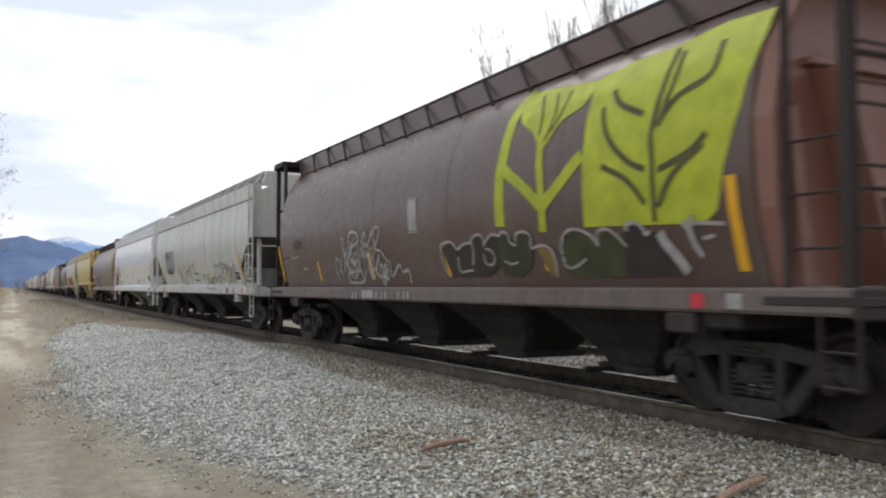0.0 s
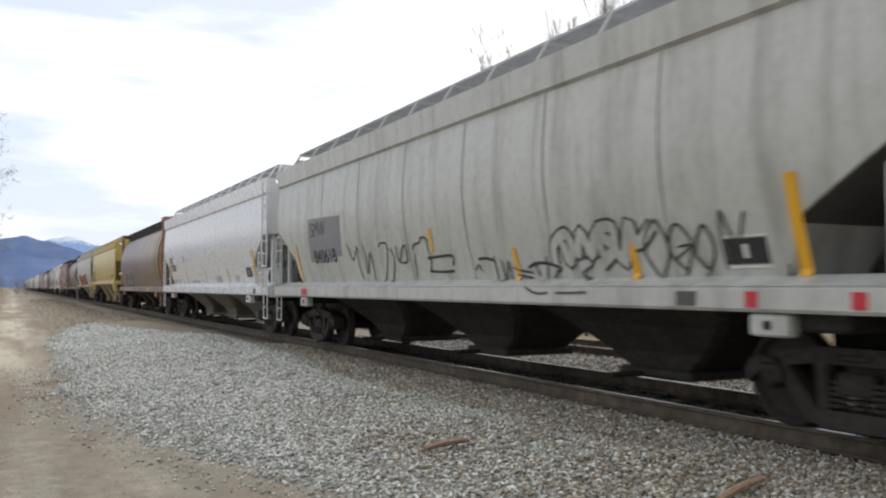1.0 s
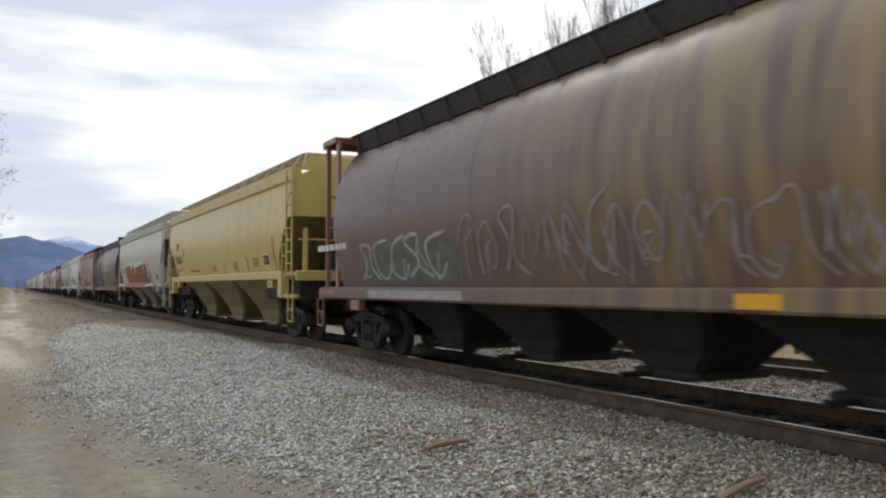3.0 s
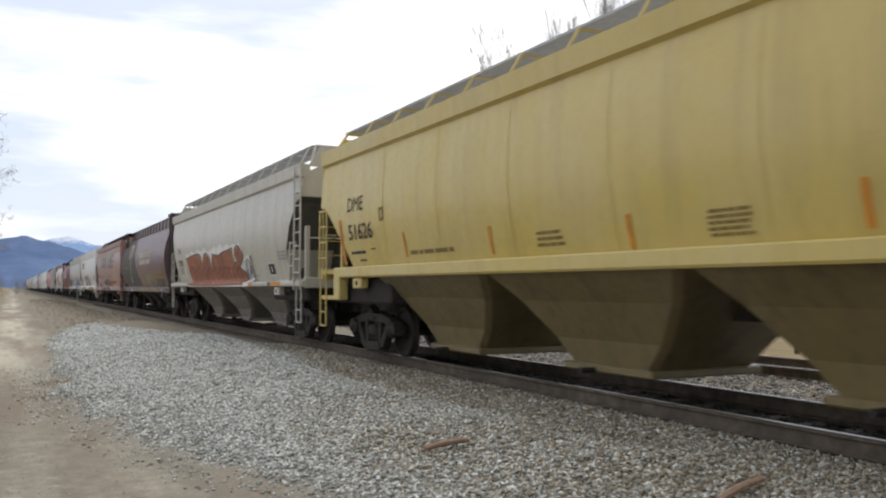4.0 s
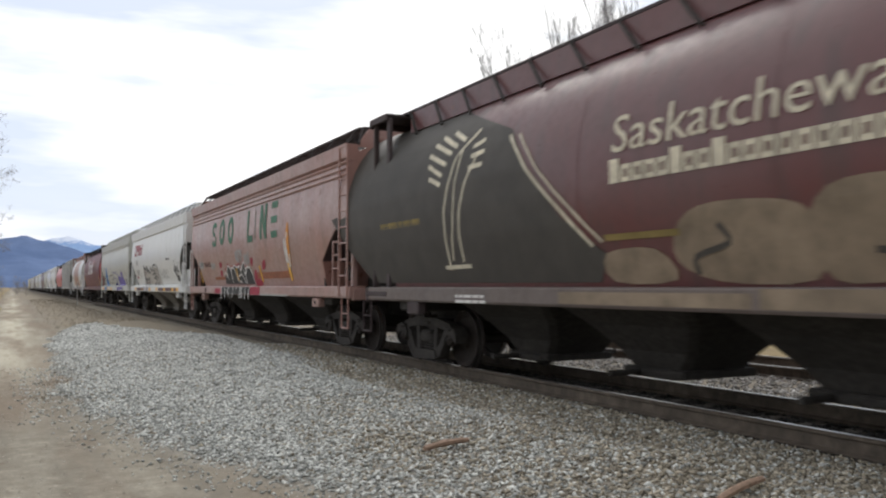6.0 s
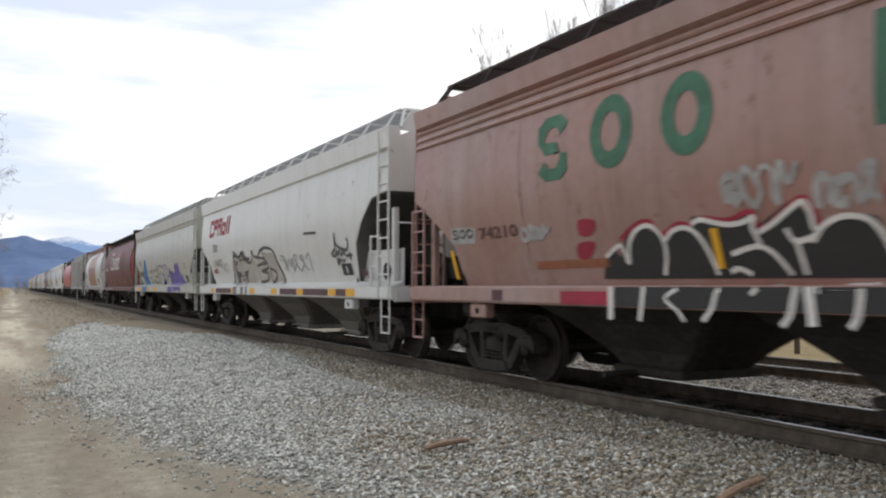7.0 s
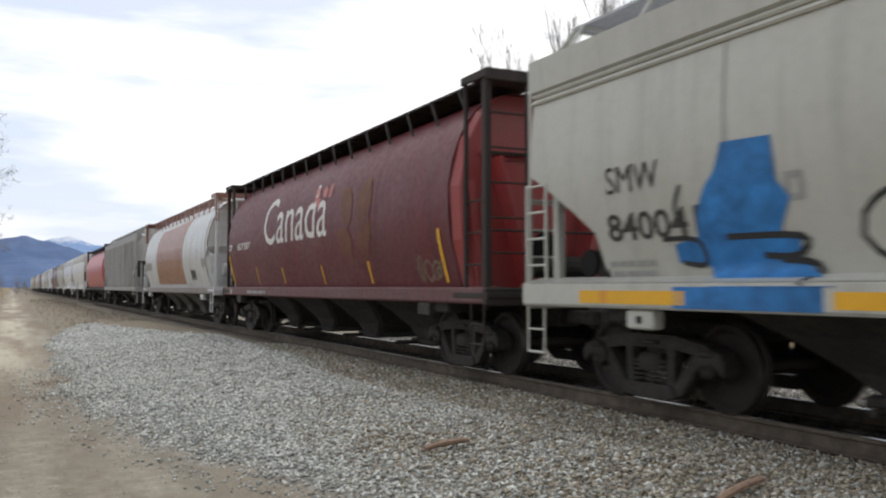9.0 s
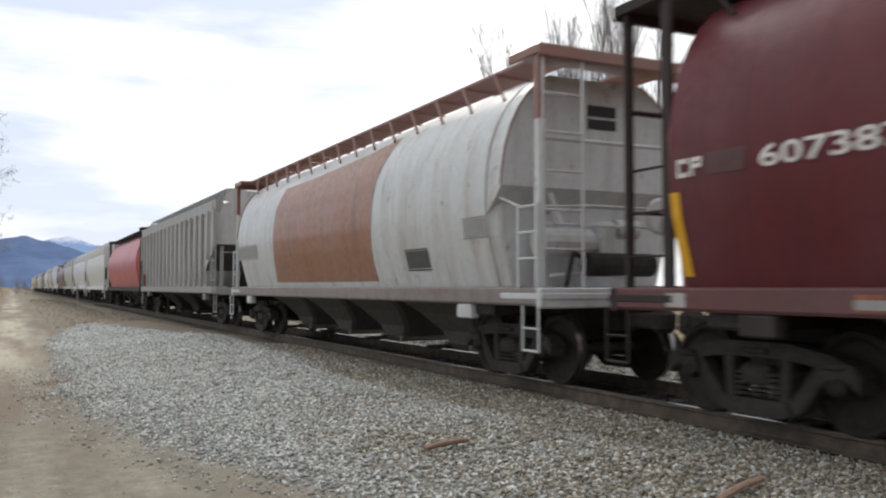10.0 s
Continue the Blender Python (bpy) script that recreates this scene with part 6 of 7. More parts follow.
stroke(5, "graffiti", P_DKBRICK, 0.06, [(1.96, 1.81), (1.49, 1.95), (1.27, 1.69)], 3)
stroke(5, "graffiti", P_DKBRICK, 0.06, [(1.11, 1.81), (0.68, 1.94), (0.49, 1.68)], 3)
stroke(5, "graffiti", P_DKBRICK, 0.06, [(0.34, 1.8), (-0.05, 1.93), (-0.22, 1.67)], 3)
stroke(5, "graffiti", P_DKBRICK, 0.06, [(-0.36, 1.79), (-0.71, 1.91), (-0.86, 1.66)], 3)
stroke(5, "graffiti", P_DKBRICK, 0.06, [(-1, 1.79), (-1.32, 1.9), (-1.45, 1.65)], 3)
stroke(5, "graffiti", P_DKBRICK, 0.06, [(-1.58, 1.78), (-1.87, 1.89), (-1.99, 1.65)], 3)
stroke(5, "graffiti", P_DKBRICK, 0.06, [(-2.11, 1.78), (-2.38, 1.89), (-2.49, 1.64)], 3)
stroke(5, "graffiti", P_SMOKE, 0.05, [(5.54, 2.33), (4.19, 2.42), (2.97, 2.41), (2.68, 2.08), (2.21, 2.4), (1.43, 2.31), (1.34, 1.87), (0.92, 2.32), (0.12, 2.28), (-0.65, 2.37), (-1.51, 2.41), (-1.87, 2.44), (-1.93, 2.03), (-2.23, 2.04), (-2.14, 2.39), (-2.68, 2.46), (-3.08, 2.2), (-2.97, 2.08), (-2.62, 1.87), (-2.87, 1.74), (-3.14, 1.62), (-3.26, 1.5)], 3)
bubbles(5, P_SMOKE, -3.14, -3.99, 1.41, 2.12, 4, 51, 0.04, None, 3)
data_plate(5, M_BLACK, -5.53, 1.62, 0.51, 0.26)
sill_patch(5, P_ORANGE, -3.93, -4.29, 1.325, 1.42, 1)
sill_patch(5, P_ORANGE, -6.1, -7.0, 1.325, 1.42, 1)
sill_patch(5, P_SMOKE, -5.84, -6.08, 1.325, 1.42, 1)
fine_print(5, M_FAINT, -6.51, 1.96, 0.74, 0.25, 3)
fine_print(5, M_FAINT, -4.04, 1.59, 0.44, 0.05, 1)
sill_patch(5, P_BRICK, 4.97, -3.26, 1.318, 1.425, 1)
word(5, "DME", M_CHAR, 7.19, 2.55, 0.65, 0.23, 1)
word(5, "52193", M_CHAR, 7.21, 2.09, 0.86, 0.23, 1)
fine_print(5, M_FAINT, 7.26, 1.8, 0.84, 0.24, 3)
daub(5, "graffiti", M_WHITE, [(6.9, 1.78), (6.73, 1.76), (6.76, 1.6), (6.93, 1.6)], 1, True)
daub(5, "graffiti", M_WHITE, [(6.54, 1.81), (6.39, 1.79), (6.41, 1.63), (6.57, 1.63)], 1, True)
daub(5, "graffiti", M_WHITE, [(6.23, 1.94), (6.09, 1.92), (6.12, 1.78), (6.26, 1.78)], 1, True)
daub(5, "graffiti", M_WHITE, [(6.04, 2.04), (5.91, 2.02), (5.92, 1.87), (6.06, 1.87)], 1, True)
daub(5, "graffiti", M_WHITE, [(6.23, 1.74), (6.09, 1.73), (6.11, 1.58), (6.26, 1.57)], 1, True)
daub(5, "graffiti", M_WHITE, [(6.03, 1.82), (5.9, 1.8), (5.92, 1.66), (6.06, 1.65)], 1, True)

# wine red car: place name, sheaf emblem, stripes, tan graffiti
daub(6, "painted_field", P_SOOT, [(12.83, 4.84), (8.11, 4.73), (6.99, 4.68), (3.01, 3.4), (2.42, 2.75), (1.8, 2.14), (1.03, 1.67), (1.23, 1.35), (8, 1.37)], 1, False, label="dark grey painted field")
daub(6, "painted_field", P_SOOT, [(-3.13, 1.66), (-6.55, 1.65), (-6.46, 1.34), (-2.99, 1.34)], 1, False, label="dark grey painted band")
word(6, "Saskatchewan", P_CREAM, 0.76, 2.74, 3.65, 0.42, 3)
mark(6, "BhhhhBhhBhhhhhhhhhh", P_CREAM, 0.81, 2.41, 3.6, 0.26, 3)
stroke(6, "emblem", P_CREAM, 0.05, [(3.99, 3.5), (4.46, 3.23), (4.63, 2.82), (4.76, 2.4), (4.79, 1.98), (4.8, 1.55)], 3)
stroke(6, "emblem", P_CREAM, 0.05, [(3.85, 3.15), (4.11, 2.78), (4.32, 2.24), (4.35, 1.66)], 3)
stroke(6, "emblem", P_CREAM, 0.04, [(4.31, 3.36), (4.41, 2.87), (4.49, 2.32), (4.67, 1.69)], 3)
stroke(6, "emblem", P_CREAM, 0.06, [(4.97, 1.59), (4.16, 1.6)], 3)
stroke(6, "emblem", P_CREAM, 0.05, [(3.0, 3.31), (2.43, 2.74), (1.85, 2.27), (1.24, 1.76)], 3)
stroke(6, "emblem", P_CREAM, 0.035, [(2.76, 3.29), (2.22, 2.75), (1.65, 2.28), (1.06, 1.8)], 3)
stroke(6, "emblem", P_CREAM, 0.07, [(4.9, 2.84), (5.32, 2.98)], 3)
stroke(6, "emblem", P_CREAM, 0.07, [(4.89, 2.98), (5.41, 3.19)], 3)
stroke(6, "emblem", P_CREAM, 0.07, [(4.79, 3.14), (5.47, 3.37)], 3)
stroke(6, "emblem", P_CREAM, 0.07, [(4.68, 3.29), (5.36, 3.53)], 3)
stroke(6, "emblem", P_CREAM, 0.07, [(4.54, 3.38), (5.18, 3.63)], 3)
stroke(6, "emblem", P_CREAM, 0.07, [(4.32, 3.45), (4.81, 3.65)], 3)
stroke(6, "emblem", P_CREAM, 0.07, [(4.08, 3.45), (3.94, 3.55)], 3)
stroke(6, "emblem", P_CREAM, 0.07, [(4.01, 3.3), (3.69, 3.36)], 3)
stroke(6, "emblem", P_CREAM, 0.07, [(4.01, 3.16), (3.64, 3.19)], 3)
stroke(6, "emblem", P_CREAM, 0.07, [(4.05, 3.0), (3.67, 3.01)], 3)
fine_print(6, P_OCHRE, 7.25, 2.29, 1.61, 0.18, 1)
stroke(6, "stripe", P_OCHRE, 0.09, [(-3.2, 1.84), (-4.99, 1.84), (-6.52, 1.82)], 3)
stroke(6, "stripe", P_OCHRE, 0.07, [(-3.16, 1.72), (-4.55, 1.7), (-5.49, 1.71)], 3)
stroke(6, "stripe", P_OCHRE, 0.07, [(1.01, 1.84), (-0.17, 1.84)], 3)
daub(6, "graffiti", P_TANPAINT, [(-0.47, 2.07), (-1.14, 2.08), (-1.64, 1.99), (-1.78, 1.76), (-1.67, 1.36), (-0.6, 1.35), (-0.08, 1.55), (-0.12, 1.87)], 2, True)
daub(6, "graffiti", P_TANPAINT, [(-1.91, 2.11), (-2.47, 2.16), (-2.88, 2.05), (-3.18, 1.79), (-3.1, 1.43), (-2.44, 1.35), (-1.83, 1.36), (-1.67, 1.77)], 2, True)
daub(6, "graffiti", P_TANPAINT, [(1.03, 1.67), (0.22, 1.69), (-0.01, 1.37), (0.99, 1.36)], 2, True)
daub(6, "graffiti", P_TANPAINT, [(-3.35, 1.71), (-3.9, 1.72), (-4.04, 1.49), (-3.86, 1.34), (-3.2, 1.36)], 2, True)
daub(6, "graffiti", P_TANPAINT, [(-6.34, 1.66), (-6.52, 1.66), (-6.58, 1.52), (-6.4, 1.49)], 2, True)
bubbles(6, P_OCHRE, -4.11, -5.38, 1.38, 1.66, 5, 61, 0.04, None, 2)
stroke(6, "graffiti", P_SOOT, 0.06, [(-0.69, 1.89), (-0.79, 1.71), (-0.35, 1.59), (-0.34, 1.42)], 4)
stroke(6, "graffiti", P_SOOT, 0.06, [(-2.26, 1.59), (-2.6, 1.55), (-2.97, 1.45)], 4)
sill_patch(6, P_TANPAINT, 1.89, -1.08, 1.1, 1.24, 1)
sill_patch(6, P_TANPAINT, -1.17, -3.97, 1.1, 1.28, 1)
sill_patch(6, P_TANPAINT, -3.97, -5.01, 1.1, 1.24, 1)
reflector(6, P_OCHRE, -6.21, 1.34, 2.23, 0.12)
sill_patch(6, P_PALE, -5.87, -6.1, 1.1, 1.24, 1)
fine_print(6, M_WHITE, 4.56, 1.07, 0.92, 0.15, 2)

# faded red car: large green letter shapes, black and red graffiti
mark(7, "S", P_GREEN, 4.41, 2.57, 0.73, 0.78, 1)
mark(7, "O", P_GREEN, 3.37, 2.58, 0.86, 0.81, 1)
mark(7, "O", P_GREEN, 2.2, 2.56, 0.84, 0.82, 1)
mark(7, "L", P_GREEN, -0.16, 2.51, 0.69, 0.88, 1)
mark(7, "I", P_GREEN, -0.99, 2.54, 0.19, 0.82, 1)
mark(7, "N", P_GREEN, -1.48, 2.53, 0.78, 0.9, 1)
mark(7, "E", P_GREEN, -2.55, 2.52, 0.66, 0.9, 1)
daub(7, "graffiti", M_BLACK, [(3.4, 1.39), (3.24, 1.66), (3.09, 1.71), (3.01, 1.62), (2.87, 1.82), (2.6, 1.95), (2.39, 1.85), (2.26, 1.84), (2.04, 1.91), (1.85, 1.9), (1.83, 1.98), (1.36, 1.92), (1.14, 1.96), (1.02, 1.85), (0.66, 2.03), (0.51, 1.91), (0.48, 1.74), (0.36, 1.83), (0.1, 1.89), (-0.11, 1.84), (-0.22, 1.58), (-0.24, 1.37)], 1, False)
stroke(7, "graffiti", M_WHITE, 0.05, [(3.26, 1.63), (2.97, 1.75), (2.91, 1.56)], 3)
stroke(7, "graffiti", M_WHITE, 0.05, [(2.89, 1.54), (2.83, 1.74), (2.72, 1.86), (2.59, 1.92), (2.45, 1.93), (2.34, 1.86), (2.28, 1.75), (2.29, 1.6), (2.37, 1.42)], 3)
stroke(7, "graffiti", M_WHITE, 0.05, [(2.25, 1.77), (2.14, 1.85), (1.97, 1.88), (1.83, 1.83), (1.73, 1.71), (1.66, 1.53), (1.63, 1.41)], 3)
stroke(7, "graffiti", M_WHITE, 0.05, [(1.85, 1.9), (1.73, 1.94), (1.55, 1.9), (1.38, 1.87), (1.21, 1.88), (1.07, 1.92), (1.11, 1.84), (1.08, 1.74), (1.05, 1.65)], 3)
stroke(7, "graffiti", M_WHITE, 0.05, [(1.41, 1.6), (1.25, 1.64), (1.08, 1.66), (0.94, 1.6), (0.84, 1.49), (0.78, 1.4)], 3)
stroke(7, "graffiti", M_WHITE, 0.05, [(1.05, 1.78), (0.87, 1.85), (0.7, 1.94), (0.54, 2.01), (0.48, 1.92), (0.47, 1.8), (0.44, 1.74), (0.59, 1.69), (0.7, 1.7), (0.75, 1.8)], 3)
stroke(7, "graffiti", M_WHITE, 0.05, [(0.67, 1.7), (0.65, 1.58), (0.63, 1.4)], 3)
stroke(7, "graffiti", M_WHITE, 0.05, [(1.47, 1.43), (1.37, 1.47), (1.22, 1.41)], 3)
stroke(7, "graffiti", M_WHITE, 0.05, [(0.51, 1.67), (0.37, 1.8), (0.17, 1.86), (-0.04, 1.82), (-0.15, 1.68), (-0.21, 1.48), (-0.22, 1.38)], 3)
stroke(7, "graffiti", P_CRIMSON, 0.05, [(2.95, 1.81), (2.67, 1.95), (2.44, 1.97), (2.29, 1.83), (2.04, 1.92), (1.87, 1.9), (1.69, 1.95), (1.38, 1.91), (1.1, 1.97), (1.01, 1.81), (0.69, 1.97), (0.54, 2.04), (0.45, 1.94), (0.4, 1.8)], 2)
stroke(7, "graffiti", M_WHITE, 0.09, [(2.95, 1.3), (2.96, 1.23), (2.96, 0.95)], 2)
stroke(7, "graffiti", M_WHITE, 0.06, [(2.43, 1.3), (2.45, 1.17), (2.49, 0.95)], 2)
stroke(7, "graffiti", M_WHITE, 0.04, [(2.05, 1.3), (1.93, 1.3), (1.89, 1.3), (2.11, 1.19), (1.94, 1.07), (1.84, 0.97)], 2)
stroke(7, "graffiti", M_WHITE, 0.05, [(1.28, 1.3), (1.42, 1.26), (1.48, 1.11), (1.6, 0.98)], 2)
stroke(7, "graffiti", M_WHITE, 0.05, [(0.91, 1.3), (0.94, 1.3), (1.02, 1.23)], 2)
stroke(7, "graffiti", M_WHITE, 0.06, [(0.54, 1.3), (0.57, 1.2), (0.61, 1.06), (0.69, 0.97)], 2)
stroke(7, "graffiti", M_WHITE, 0.09, [(0.42, 1.3), (0.41, 1.2), (0.38, 0.98)], 2)
stroke(7, "graffiti", M_WHITE, 0.06, [(0.35, 1.27), (0.22, 1.3), (0.07, 1.3), (-0.04, 1.3), (-0.05, 1.21), (-0.02, 1.06), (0.04, 0.98)], 2)
stroke(7, "graffiti", M_WHITE, 0.06, [(-0.51, 1.3), (-0.45, 1.16), (-0.39, 0.97)], 2)
sill_patch(7, M_BLACK, 2.9, -0.54, 1.09, 1.3, 1)
daub(7, "graffiti", P_CRIMSON, [(-0.41, 1.7), (-0.65, 1.76), (-0.72, 1.54), (-0.98, 1.47), (-0.96, 1.35), (-0.25, 1.35)], 1, True)
sill_patch(7, P_CRIMSON, -0.56, -1.56, 1.09, 1.3, 1)
sill_patch(7, P_CRIMSON, 3.91, 2.99, 1.1, 1.25, 1)
daub(7, "graffiti", P_CRIMSON, [(-1.31, 1.76), (-1.45, 1.95), (-1.71, 2), (-1.65, 1.83), (-1.43, 1.75)], 1, True)
daub(7, "graffiti", P_CRIMSON, [(-0.24, 2.08), (-0.53, 2.08), (-0.38, 1.9), (-0.24, 1.87)], 1, True)
daub(7, "graffiti", P_CRIMSON, [(3.64, 2.07), (3.34, 2.04), (3.44, 1.89), (3.67, 1.9)], 1, True)
daub(7, "graffiti", P_CRIMSON, [(3.73, 1.8), (3.41, 1.8), (3.58, 1.63), (3.78, 1.64)], 1, True)
stroke(7, "stripe", P_BRICK, 0.17, [(-0.54, 1.6), (-2.42, 1.6), (-3.66, 1.6)], 1)
stroke(7, "stripe", P_BRICK, 0.1, [(4.7, 1.57), (3.24, 1.57)], 1)
daub(7, "repaint_patch", P_PALE, [(6.8, 2.17), (6.06, 2.13), (6.12, 1.91), (6.84, 1.93)], 1, False)
mark(7, "SOO", M_CHAR, 6.78, 1.99, 0.64, 0.14, 2)
word(7, "74210", P_MAROON, 5.99, 1.96, 1.01, 0.16, 2)
bubbles(7, P_PALE, 4.89, 4.27, 1.87, 2.08, 4, 72, 0.05, None, 2)
reflector(7, M_YELLOW, 1.58, 1.47, 1.85, 0.09)
reflector(7, M_YELLOW, -1.08, 1.44, 1.86, 0.11)
reflector(7, M_YELLOW, -3.73, 1.45, 1.87, 0.16)
reflector(7, M_YELLOW, 6.9, 1.41, 1.84, 0.1)
daub(7, "graffiti", P_ORANGE, [(-3.88, 2.63), (-4.1, 2.8), (-3.99, 1.85), (-3.83, 1.9), (-3.76, 2.21)], 1, True)
bubbles(7, M_WHITE, -3.65, -3.97, 1.76, 2.55, 2, 73, 0.06, None, 2)
bubbles(7, P_PALE, 1.34, 0.55, 1.99, 2.36, 4, 74, 0.06, None, 2)
bubbles(7, P_PALE, 0.38, -0.16, 1.93, 2.21, 4, 75, 0.06, None, 2)
sill_patch(7, P_MAROON, 5.5, 5.23, 1.12, 1.26, 1)
sill_patch(7, P_PALE, -1.56, -4.03, 1.08, 1.12, 1)

# off-white car: red name blocks, outline graffiti, reflector bars
mark(8, "CPRhii", P_WINE, 6.77, 2.89, 2.89, 0.55, 1, 0.2)
mark(8, "SOO", M_FAINT, 6.26, 2.39, 0.71, 0.26, 1)
word(8, "116637", M_FAINT, 6.35, 1.93, 1.2, 0.24, 1)
bubbles(8, P_WINE, 6.49, 5.84, 1.72, 1.87, 3, 83, 0.03, None, 2)
daub(8, "graffiti", P_TANWASH, [(3.95, 1.43), (3.45, 2.28), (2.69, 2.02), (2.36, 2.25), (1.55, 1.98), (1.39, 2.22), (0.34, 1.98), (0.3, 2.2), (-0.6, 2.15), (-1.15, 1.6), (-1.18, 1.43)], 1, False)
stroke(8, "graffiti", P_SMOKE, 0.07, [(4.05, 1.39), (3.85, 1.73), (3.45, 2.34)], 2)
stroke(8, "graffiti", P_SMOKE, 0.07, [(3.45, 2.34), (3.03, 2.15), (2.69, 2.05), (2.36, 2.31)], 2)
stroke(8, "graffiti", P_SMOKE, 0.07, [(2.36, 2.31), (2.08, 2), (1.55, 2), (1.39, 2.29)], 2)
stroke(8, "graffiti", P_SMOKE, 0.07, [(1.39, 2.29), (1.12, 2.11), (0.12, 2.02), (0.32, 1.84)], 2)
stroke(8, "graffiti", P_SMOKE, 0.07, [(0.27, 1.93), (0.31, 2.26), (-0.11, 2.3), (-0.67, 2.2), (-1, 1.84), (-1.23, 1.58), (-1.2, 1.37)], 2)
stroke(8, "graffiti", P_SMOKE, 0.07, [(0.9, 2.05), (0.46, 2.27), (-0.11, 2.3)], 2)
stroke(8, "graffiti", P_SMOKE, 0.07, [(1, 1.86), (0.05, 1.92), (0.02, 1.78), (0.73, 1.71), (0.1, 1.65), (0.32, 1.47), (1.03, 1.43)], 2)
stroke(8, "graffiti", P_SMOKE, 0.07, [(-0.18, 1.78), (-0.7, 1.63), (-0.18, 1.42), (-0.18, 1.78)], 2)
stroke(8, "graffiti", P_SMOKE, 0.06, [(-4.96, 1.97), (-5.23, 2.1), (-5.28, 2.39), (-5.32, 2.15), (-5.74, 2.03), (-5.91, 2.04), (-6, 2.18), (-5.94, 2.25)], 2)
stroke(8, "graffiti", P_SMOKE, 0.06, [(-4.96, 1.97), (-5.18, 1.92), (-5.3, 2.06)], 2)
stroke(8, "graffiti", P_SMOKE, 0.06, [(-5.29, 2.03), (-5.33, 1.94), (-5.45, 2.05)], 2)
stroke(8, "graffiti", P_SMOKE, 0.06, [(-5.48, 2.02), (-5.54, 1.92), (-5.65, 2.01)], 2)
stroke(8, "graffiti", P_SMOKE, 0.06, [(-5.69, 2), (-5.76, 1.91)], 2)
stroke(8, "graffiti", P_SMOKE, 0.06, [(-5.25, 1.89), (-5.26, 1.74), (-5.4, 1.88), (-5.4, 1.76)], 2)
stroke(8, "graffiti", P_SMOKE, 0.06, [(-5.53, 1.87), (-5.53, 1.75), (-5.69, 1.85)], 2)
stroke(8, "graffiti", P_SMOKE, 0.06, [(-5.79, 1.88), (-5.88, 1.91), (-6.13, 1.92)], 2)
stroke(8, "graffiti", P_SMOKE, 0.06, [(-6.02, 1.98), (-6.01, 1.82)], 2)
daub(8, "graffiti", P_SLATE, [(3.56, 2.14), (3.42, 2.21), (3.47, 2.12), (3.41, 1.76), (2.92, 1.71), (3.07, 1.57), (3.24, 1.55), (3.33, 1.35), (3.49, 1.35), (3.54, 1.66)], 2, False)
daub(8, "graffiti", P_SLATE, [(2.61, 1.72), (2.35, 1.74), (2.03, 1.77), (2.21, 1.68), (2.34, 1.57), (2.42, 1.35), (2.5, 1.39), (2.57, 1.55)], 2, False)
stroke(8, "graffiti", P_SLATE, 0.09, [(3.52, 2.16), (3.4, 2.21), (3.16, 2.18), (2.88, 2.15), (2.65, 2.22), (2.44, 2.27), (2.41, 2.13), (2.45, 2.06), (2.28, 2.08), (2.12, 2.11), (2.02, 2.06), (1.73, 2.09)], 2)
daub(8, "graffiti", P_MAROON, [(3.36, 2.07), (3.09, 2.04), (3.14, 1.93), (3.34, 1.92)], 2, False)
daub(8, "graffiti", P_MAROON, [(2.9, 1.61), (2.68, 1.67), (2.7, 1.57), (2.89, 1.56)], 2, False)
daub(8, "graffiti", P_MAROON, [(2.92, 1.53), (2.66, 1.53), (2.68, 1.47), (2.94, 1.46)], 2, False)
sill_patch(8, P_LILACWASH, 3.35, 2.97, 1.09, 1.3, 2)
sill_patch(8, P_LILACWASH, 2.43, 2.15, 1.09, 1.3, 2)
sill_patch(8, P_LILACWASH, 1.89, 1.7, 1.09, 1.3, 2)
bubbles(8, M_FAINT, -1.29, -3.69, 1.63, 2.07, 5, 81, 0.035, None, 2)
bubbles(8, M_FAINT, 5.3, 4.3, 1.72, 2.02, 5, 82, 0.018, None, 2)
data_plate(8, M_BLACK, -5.4, 1.53, 0.56, 0.23)
data_plate(8, P_MAROON, -6.44, 1.5, 0.29, 0.12)
stroke(8, "graffiti", P_SMOKE, 0.06, [(-3.32, 2.48), (-3.7, 2.47), (-4.17, 2.45)], 2)
sill_patch(8, M_YELLOW, 6.41, 5.94, 1.12, 1.26, 1)
sill_patch(8, M_YELLOW, 3.55, 3.1, 1.12, 1.26, 1)
sill_patch(8, M_YELLOW, 1.43, 0.88, 1.12, 1.26, 1)
sill_patch(8, M_YELLOW, -0.74, -1.23, 1.12, 1.26, 1)
sill_patch(8, M_YELLOW, -2.88, -3.32, 1.12, 1.26, 1)
sill_patch(8, M_YELLOW, -5.01, -5.47, 1.12, 1.26, 1)
sill_patch(8, M_YELLOW, -6.04, -6.51, 1.12, 1.26, 1)
sill_patch(8, P_MAROON, 5.65, 3.61, 1.12, 1.26, 1)
sill_patch(8, P_MAROON, -1.51, -2.85, 1.12, 1.26, 1)
sill_patch(8, P_MAROON, -3.34, -4.99, 1.12, 1.26, 1)
sill_patch(8, P_MAROON, -5.48, -6.03, 1.12, 1.26, 1)

# pale grey car: blue, black and purple graffiti
word(9, "SMW", M_CHAR, 6.78, 2.30, 0.84, 0.30, 1)
word(9, "840041", M_CHAR, 6.85, 1.80, 1.4, 0.29, 1)
